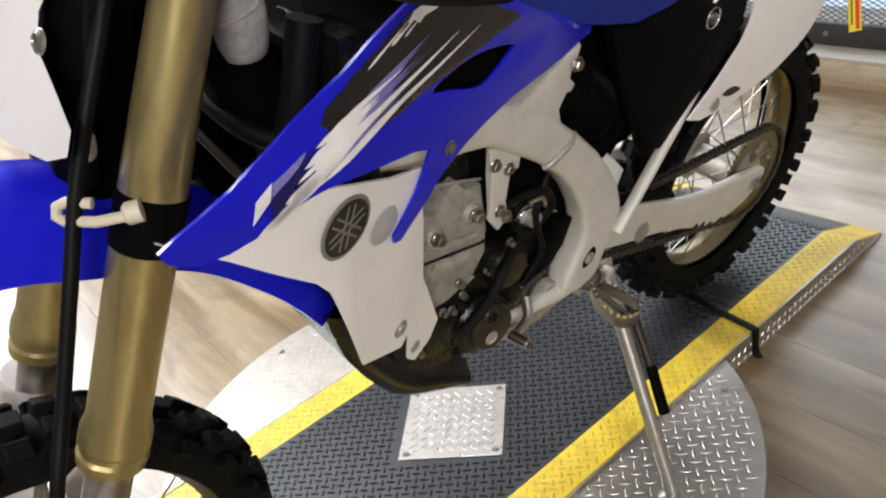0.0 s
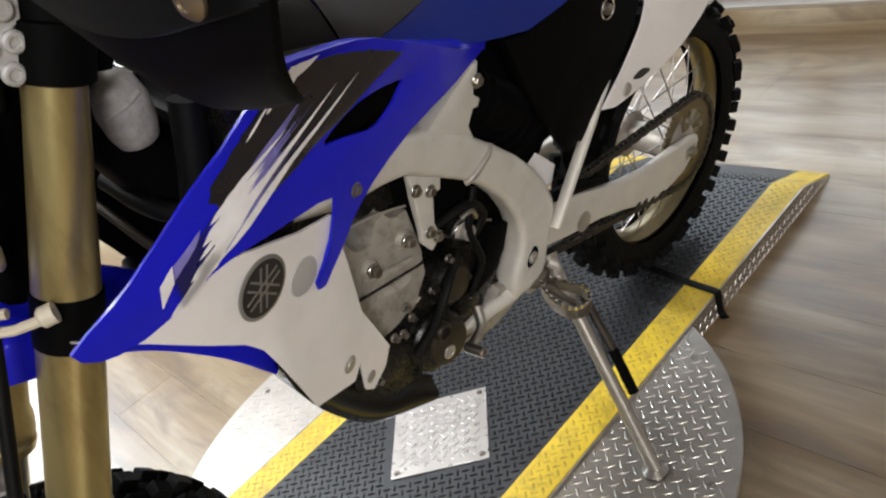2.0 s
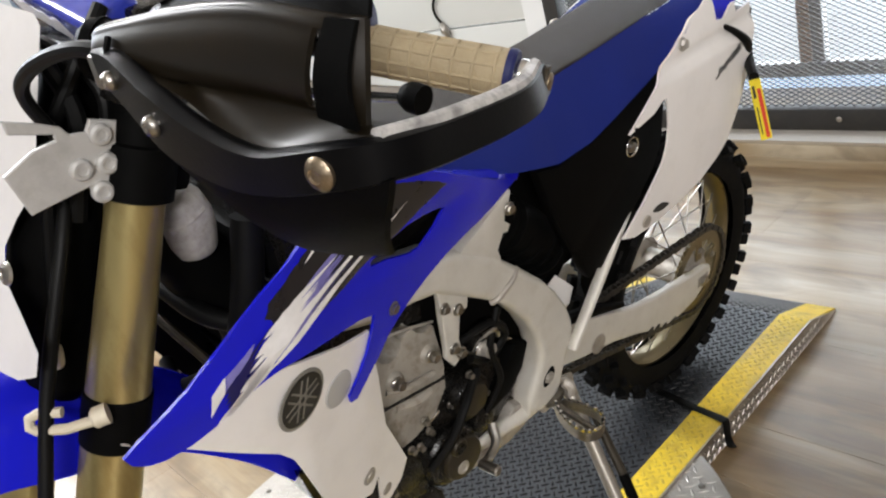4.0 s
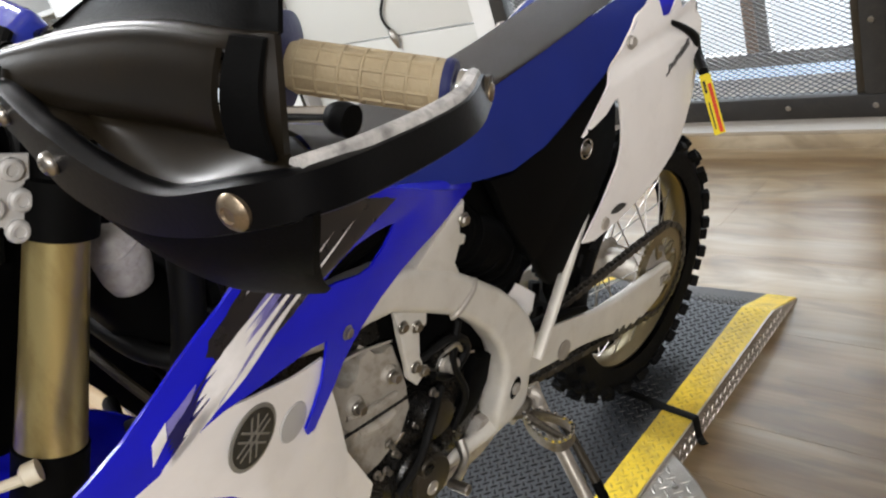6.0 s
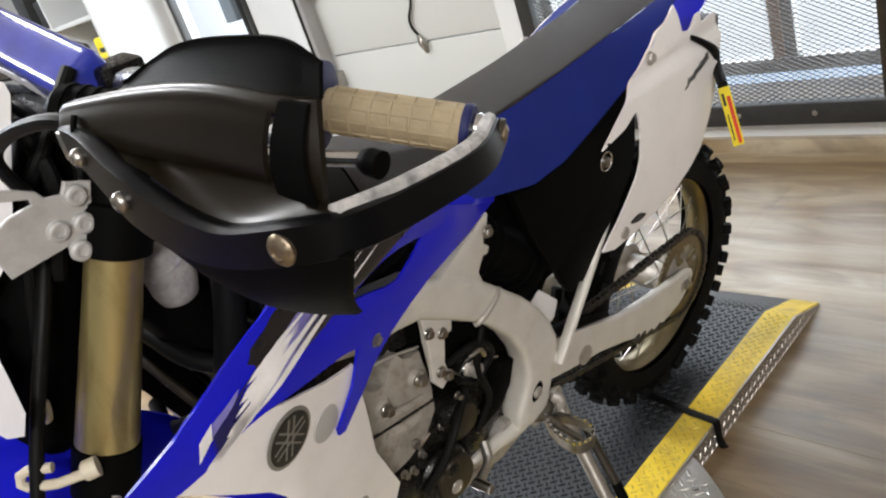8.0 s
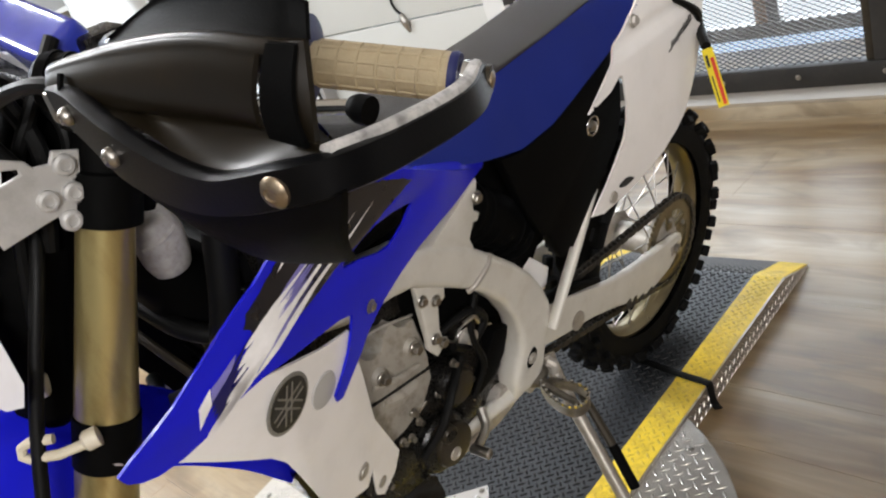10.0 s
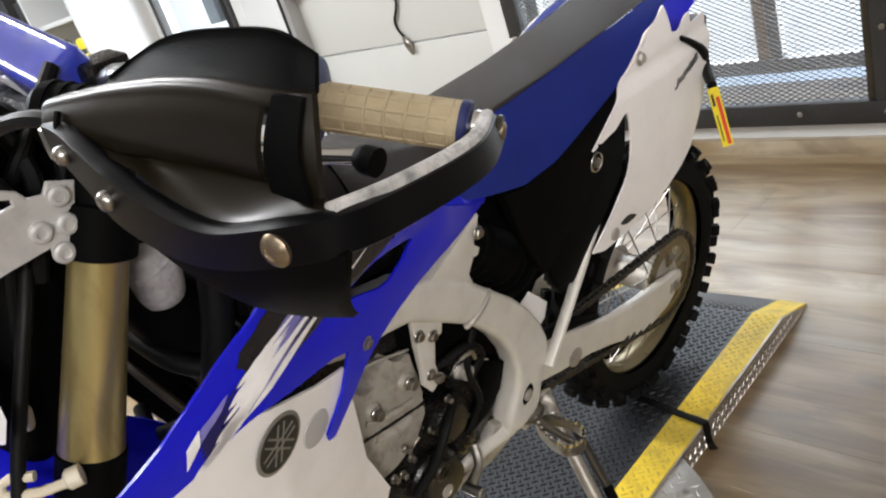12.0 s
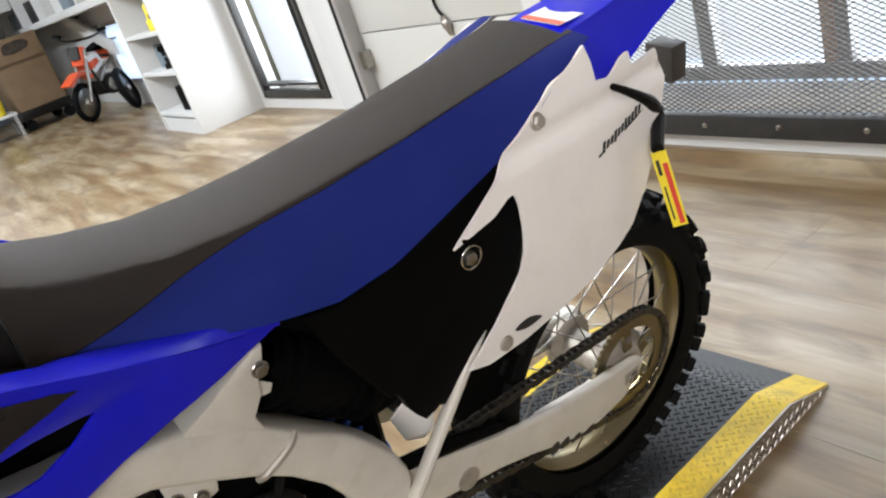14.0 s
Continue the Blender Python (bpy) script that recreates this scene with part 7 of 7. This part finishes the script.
part("end_washer", lathe(GE + gd_ * 0.0135, GE + gd_, [(0, 0.0105), (0.003, 0.0105), (0.0035, 0.006)], 24), BRONZE, guard)
part("guard_clamp", box(-0.006, 0.006, -0.008, 0.008, -0.012, 0.010, 0.003, 2, m=Matrix.Translation(gp(-0.205, 0.064, -0.024))), STEEL, guard)

# battery tag hanging from the tail
tag = thing("battery_charger_tag", "yellow tag on a black lead hanging from the tail", "tag")
TT, TB = Vector((0.452, 0.362, 0.835)), Vector((0.462, 0.366, 0.716))
tn = Vector((0.80, -0.60, 0.0))
tw = Vector((0.60, 0.80, 0.0))
def tag_quad(a, b, w, lift, th=0.001):
    d = TB - TT
    bm = bmesh.new()
    p, q = TT + d * a, TT + d * b
    vs = [bm.verts.new(v + tn * lift) for v in (p - tw * w[0], p + tw * w[1], q + tw * w[1], q - tw * w[0])]
    f = bm.faces.new(vs)
    r = bmesh.ops.extrude_face_region(bm, geom=[f])
    bmesh.ops.translate(bm, vec=tn * th, verts=[v for v in r["geom"] if isinstance(v, bmesh.types.BMVert)])
    return bm


part("tag_strip", tag_quad(0, 1, (0.011, 0.011), 0.0), YELLOWTAG, tag)
part("red_bar", tag_quad(0.16, 0.97, (-0.0005, 0.0075), 0.0012, 0.0003), REDINK, tag)
part("black_bar", tag_quad(0.10, 0.30, (0.008, -0.003), 0.0012, 0.0003), BLACKINK, tag)
part("black_bar", tag_quad(0.45, 0.90, (0.007, -0.0045), 0.0012, 0.0003), BLACKINK, tag)


lead = [tuple(LEANT @ Vector(p)) for p in ((0.126, 0.325, 0.935), (0.137, 0.348, 0.920), (0.144, 0.378, 0.898), (0.140, 0.400, 0.880), (0.130, 0.425, 0.850))] + [tuple(TT + Vector((0, 0, 0.004)))]
part("lead", tube(lead, [0.0045, 0.006, 0.008, 0.010, 0.011, 0.0095], 10, 30), CABLE, tag, "black taped cable lead")


# ---- far room: small motorbike, crate, clutter ----
def small_bike(m):
    b = thing("pit_bike", "small orange and white motorbike parked on the floor", "motorcycle", m)
    for y, r in ((-0.56, 0.26), (0.54, 0.23)):
        w = part("wheel", tube([(0, y + (r - 0.04) * math.cos(a), r + (r - 0.04) * math.sin(a)) for a in [2 * math.pi * k / 32 for k in range(32)]], 0.04, 10, closed=True), RUBBER, b, "black knobbly tyre on a spoked wheel")
        part("rim", lathe((-0.02, y, r), (0.02, y, r), [(0, r - 0.075), (0.005, r - 0.065), (0.035, r - 0.065), (0.04, r - 0.075)], 28), STEEL, w)
        part("hub", lathe((-0.06, y, r), (0.06, y, r), [(0, 0.03), (0.02, 0.045), (0.10, 0.045), (0.12, 0.03)], 20), CAST, w)
        for k in range(12):
            a = 2 * math.pi * k / 12
            part("spoke", tube([(0.03 * (-1) ** k, y, r), (0, y + (r - 0.07) * math.cos(a), r + (r - 0.07) * math.sin(a))], 0.004, 5), CHROME, w)
    for sx in (0.085, -0.085):
        part("fork", tube([(sx, -0.56, 0.26), (sx, -0.34, 0.90)], [0.022, 0.028], 10), STEEL, b)
    part("front_fender", loft([(-0.86, 0.55), (-0.55, 0.66), (-0.30, 0.56)], [(-0.80, 0.52), (-0.55, 0.61), (-0.33, 0.52)], 12, 4, lambda y, z, u, v: 0.07, 0.14), ORANGE, b)
    part("front_plate", slab([(-0.46, 0.72), (-0.36, 0.74), (-0.30, 0.93), (-0.40, 0.95)], -0.09, 0.09, 0.02), ORANGE, b)
    part("tail", slab([(0.06, 0.80), (0.62, 0.98), (0.80, 1.08), (0.55, 0.90), (0.12, 0.68)], -0.07, 0.07, 0.01), ORANGE, b)
    part("side_panel", slab([(0.05, 0.66), (0.40, 0.78), (0.30, 0.60), (0.10, 0.54)], -0.10, 0.10, 0.02), WHITE, b)
    part("seat", slab([(-0.20, 0.84), (0.1, 0.82), (0.55, 0.93), (0.50, 0.99), (0.0, 0.90)], -0.08, 0.08, 0.02), BLACKP, b)
    part("shroud", slab([(-0.40, 0.82), (-0.15, 0.82), (-0.05, 0.66), (-0.30, 0.58)], -0.12, 0.12, 0.02), WHITE, b)
    part("shroud_stripe", slab([(-0.37, 0.74), (-0.20, 0.76), (-0.16, 0.70), (-0.33, 0.64)], -0.124, 0.124, 0.002), ORANGE, b)
    part("engine", bevel(box(-0.11, 0.11, -0.20, 0.14, 0.26, 0.50), 0.03, 3), DARKMET, b)
    part("cylinder", bevel(box(-0.07, 0.07, -0.24, -0.06, 0.46, 0.64), 0.02, 2), CAST, b)
    part("frame_tube", tube([(0.06, -0.34, 0.84), (0.08, -0.28, 0.50), (0.08, -0.10, 0.26), (0.08, 0.20, 0.30), (0.07, 0.26, 0.66), (0.05, -0.30, 0.80)], 0.018, 8, 40), FRAMEBK, b)
    part("number_board", slab([(-0.48, 0.80), (-0.44, 0.79), (-0.39, 0.95), (-0.43, 0.96)], -0.065, 0.065, 0.01), FRAMEBK, b)
    part("engine_cover", lathe((0.10, -0.03, 0.36), (0.15, -0.03, 0.36), [(0, 0.09), (0.03, 0.085), (0.035, 0.06)], 24), CAST, b)
    part("swingarm", tube([(0.09, 0.0, 0.36), (0.09, 0.54, 0.23)], 0.025, 8), DARKMET, b)
    part("exhaust", tube([(0.10, -0.24, 0.46), (0.15, -0.1, 0.62), (0.13, 0.30, 0.74), (0.12, 0.60, 0.84)], [0.02, 0.022, 0.04, 0.045], 10, 16), STEEL, b)
    part("handlebar", tube([(0.40, -0.18, 1.10), (0.18, -0.28, 1.03), (-0.18, -0.28, 1.03), (-0.40, -0.18, 1.10)], 0.016, 10, 20), DARKMET, b)
    for sx in (0.40, -0.40):
        part("grip", cyl((sx * 0.72, -0.205, 1.085), (sx, -0.18, 1.10), 0.025, 12), BLACKP, b)
    part("stand", tube([(0.10, 0.0, 0.28), (0.22, 0.05, 0.01)], 0.012, 8), DARKMET, b)
    return b


small_bike(pose(-10.92, 2.20, 0.0, 0, 7, 42) @ Matrix.Scale(1.04, 4))
spare = thing("spare_wheel", "knobbly spare wheel leaning against the wall", "wheel", pose(-9.95, 2.28, 0.0, 0, -9, 62))
part("tyre", tube([(0, 0.25 * math.cos(a), 0.30 + 0.25 * math.sin(a)) for a in [2 * math.pi * k / 32 for k in range(32)]], 0.045, 10, closed=True), RUBBER, spare)
part("rim", lathe((-0.02, 0, 0.30), (0.02, 0, 0.30), [(0, 0.195), (0.005, 0.205), (0.035, 0.205), (0.04, 0.195)], 28), DARKMET, spare)
part("hub", lathe((-0.05, 0, 0.30), (0.05, 0, 0.30), [(0, 0.03), (0.02, 0.05), (0.08, 0.05), (0.10, 0.03)], 20), CAST, spare)
crate = thing("cardboard_crate", "large smudged brown cardboard crate on a trolley", "crate", pose(-12.9, 1.56, 0.0, 0, 0, 4))
part("carton", bevel(box(-0.42, 0.42, -0.37, 0.37, 0.31, 1.38), 0.02), CARD, crate)
part("tape", box(0.4205, 0.4225, -0.371, 0.371, 0.98, 1.03), mat("brown_tape", (0.10, 0.062, 0.032), 0.35), crate)
part("smudge", slab(round_outline([(-0.20, 1.17), (-0.05, 1.14), (0.16, 1.18), (0.20, 1.27), (0.06, 1.32), (-0.16, 1.29)], 4), 0.4210, 0.4225, 0), mat("soot_smudge", (0.05, 0.036, 0.025), 0.9, 0, 0.5, 12), crate)
part("trolley_deck", bevel(box(-0.45, 0.45, -0.40, 0.40, 0.17, 0.305), 0.01), DARKMET, crate)
for sx in (-0.38, 0.38):
    for sy in (-0.3, 0.3):
        part("castor", cyl((sx - 0.02, sy, 0.085), (sx + 0.02, sy, 0.085), 0.085, 16, None, 0.004), RUBBER, crate)
bench = thing("low_bench", "low white work bench crowded with small things", "bench", pose(-12.7, 0.72, 0.0))
part("bench_top", bevel(box(-0.3, 0.3, -0.55, 0.45, 0.32, 0.36), 0.006), WALLW, bench)
for sx in (-0.27, 0.27):
    for sy in (-0.5, 0.4):
        part("leg", box(sx - 0.025, sx + 0.025, sy - 0.025, sy + 0.025, 0, 0.32), ALUFR, bench)
bucket = thing("yellow_bucket", "yellow plastic mop bucket on the white bench", "bucket", pose(-12.6, 0.92, 0.361, 0, 0, 12))
part("body", lathe((0, 0, 0), (0, 0, 1), [(0, 0.12), (0.01, 0.13), (0.34, 0.165), (0.36, 0.175), (0.37, 0.165), (0.36, 0.155), (0.05, 0.12), (0.05, 0.001)], 28), YELLOWPL, bucket)
part("handle", tube([(0, 0.165, 0.35), (0, 0.12, 0.47), (0, -0.12, 0.47), (0, -0.165, 0.35)], 0.008, 8, 18), BLACKP, bucket)
clutter = random.Random(8)
for k in range(7):
    carton("supply_box", "small workshop supply box on the white bench", "box", -12.55 - 0.28 * (k % 2), 0.26 + 0.145 * (k if k < 4 else k - 3.6), 0.361 + (0.0 if k < 4 else 0.001), 0.11, 0.10, clutter.uniform(0.10, 0.34), clutter.choice((WALLW, ORANGE, FRAMEBK, CARD, GREYBLUE)), clutter.uniform(-12, 12))["group"] = "supplies on the bench"
toolchest = thing("tool_chest", "black rolling tool chest on the floor", "tool chest", pose(-12.2, -0.12, 0.0, 0, 0, 8))
part("body", bevel(box(-0.25, 0.25, -0.36, 0.36, 0.08, 0.86), 0.02), BLACKP, toolchest)
for k in range(5):
    part("drawer", bevel(box(0.252, 0.265, -0.33, 0.33, 0.12 + 0.145 * k, 0.25 + 0.145 * k), 0.004), FRAMEBK, toolchest)
for sy in (-0.28, 0.28):
    part("castor", cyl((-0.15, sy, 0.04), (0.15, sy, 0.04), 0.04, 12), RUBBER, toolchest)
stairs = thing("staircase", "white steel staircase behind the small motorbike", "staircase", kind="structure")
part("stringer", bevel(slab([(0, 0), (0.10, 0.16), (2.9, -0.62), (2.9, -0.80)], -0.03, 0.03, 0), 0.004), WALLW, stairs).matrix_world = Matrix.Translation((-12.9, 2.34, 1.52)) @ Matrix.Rotation(radians(-90), 4, 'Z')
for k in range(7):
    part("tread", bevel(box(-12.6 + 0.36 * k, -12.28 + 0.36 * k, 2.36, 2.449, 1.52 - 0.10 * k, 1.55 - 0.10 * k), 0.003), DARKWALL, stairs)
win2 = thing("window_2", "low pale window beside the shelving", "window", kind="structure")
part("pane", box(-10.55, -9.72, 2.438, 2.446, 0.36, 1.10), OUTSIDELOW, win2)
for a in ((-10.60, -10.55, 0.31, 1.15), (-9.72, -9.67, 0.31, 1.15), (-10.549, -9.721, 0.31, 0.36), (-10.549, -9.721, 1.10, 1.15)):
    part("window_frame", box(a[0], a[1], 2.425, 2.449, a[2], a[3]), ALUFR, win2)

shelf = thing("wall_shelf", "long white wall shelf with boxes above the small bike", "shelf", pose(-11.2, 2.2, 0.0))
for sz in (1.36, 2.20):
    part("shelf_board", bevel(box(-4.2, 4.0, -0.24, 0.24, sz, sz + 0.09), 0.006), WALLW, shelf)
for sx in (-4.1, -2.1, -0.1, 1.9, 3.9):
    part("upright", bevel(box(sx - 0.05, sx + 0.05, -0.235, 0.24, 1.451, 2.199), 0.004), WALLW, shelf)
part("shelf_leg", bevel(box(-4.15, -4.03, -0.2, 0.2, 0, 1.359), 0.004), WALLW, shelf)
part("shelf_leg", bevel(box(3.83, 3.95, -0.2, 0.2, 0, 1.359), 0.004), WALLW, shelf)
rs = random.Random(4)
for sx in (-14.4, -13.9, -12.6, -12.0, -10.7, -10.2, -8.7, -8.1):
    carton("storage_box", "small grey storage box on the white wall shelf", "box", sx, 2.2, 1.451, 0.4, 0.32, rs.uniform(0.2, 0.5), rs.choice((GREYBLUE, WALLW, FRAMEBK, ALUFR)), rs.uniform(-5, 5))["group"] = "boxes on the wall shelf"
pn = thing("steel_cabinet", "wide dark grey-blue steel cabinet against the end wall", "cabinet", pose(-16.1, 0.2, 0.0))
part("body", bevel(box(-0.35, 0.35, -1.6, 1.6, 0.0, 1.85), 0.01), GREYBLUE, pn)
for dy in (-0.8, 0.8):
    dr = part("cabinet_door", bevel(box(0.352, 0.375, dy - 0.78, dy + 0.78, 0.06, 1.82), 0.004), GREYBLUE, pn)
    part("handle", bevel(box(0.377, 0.40, dy * 0.1 - 0.02, dy * 0.1 + 0.02, 0.9, 1.15), 0.004), STEEL, dr)
structure("mezzanine_beam", bevel(box(-13.7, -13.4, -2.5, 1.955, 1.76, 2.06), 0.006), WALLW, "white edge beam of a low mezzanine", "beam")
structure("mezzanine_deck", box(-16.4, -13.7, -2.5, 1.955, 1.95, 2.05), CEILM, "pale underside of a low mezzanine", "ceiling")
lf = thing("ceiling_light", "white batten light hanging from the ceiling", "lamp", pose(-10.0, 0.35, 2.05))
part("diffuser", bevel(box(-0.16, 0.16, -0.75, 0.75, -0.06, 0.06), 0.02), TUBEGLOW, lf)
for dy in (-0.5, 0.5):
    part("hanger", cyl((0, dy, 0.06), (0, dy, ROOM_Z - 2.05), 0.008, 8), STEEL, lf)

# ---- floor planks ----
PW, PL = 0.185, 1.22
plank_me = []
for k in range(3):
    bm = bevel(box(-PW / 2 + 0.0002, PW / 2 - 0.0002, -PL / 2 + 0.0002, PL / 2 - 0.0002, -0.012, 0.0), 0.0004, 1)
    me = bpy.data.meshes.new("plank")
    bm.to_mesh(me)
    bm.free()
    me.materials.append(PLANK)
    plank_me.append(me)
rest_v, rest_f = [], []
rnd = random.Random(11)
near = 0
nx = int((ROOM_X1 - ROOM_X0) / PL)
for j in range(int((2.95 - ROOM_Y0) / PW)):
    y = ROOM_Y0 + (j + 0.5) * PW
    shift = rnd.random() * PL
    for i in range(-1, nx + 1):
        x = ROOM_X0 + i * PL + shift
        if x + PL / 2 > ROOM_X1 or x - PL / 2 < ROOM_X0:
            continue
        if -2.6 < x < 3.2 and -1.9 < y < 2.0 and near < 300:
            ob = new("plank", plank_me[near % 3])
            ob.parent = floor
            ob.matrix_world = pose(x, y, rnd.uniform(-0.0006, 0), 0, 0, 90)
            near += 1
        else:
            k = len(rest_v)
            g = 0.0004
            rest_v += [(x - PL / 2 + g, y - PW / 2 + g, 0), (x + PL / 2 - g, y - PW / 2 + g, 0), (x + PL / 2 - g, y + PW / 2 - g, 0), (x - PL / 2 + g, y + PW / 2 - g, 0)]
            rest_f.append((k, k + 1, k + 2, k + 3))
bm = bmesh.new()
me = bpy.data.meshes.new("tmp")
me.from_pydata(rest_v, [], rest_f)
bm.from_mesh(me)
bpy.data.meshes.remove(me)
part("planks_far", bm, PLANK, floor, smooth=0)["kind"] = "stuff"
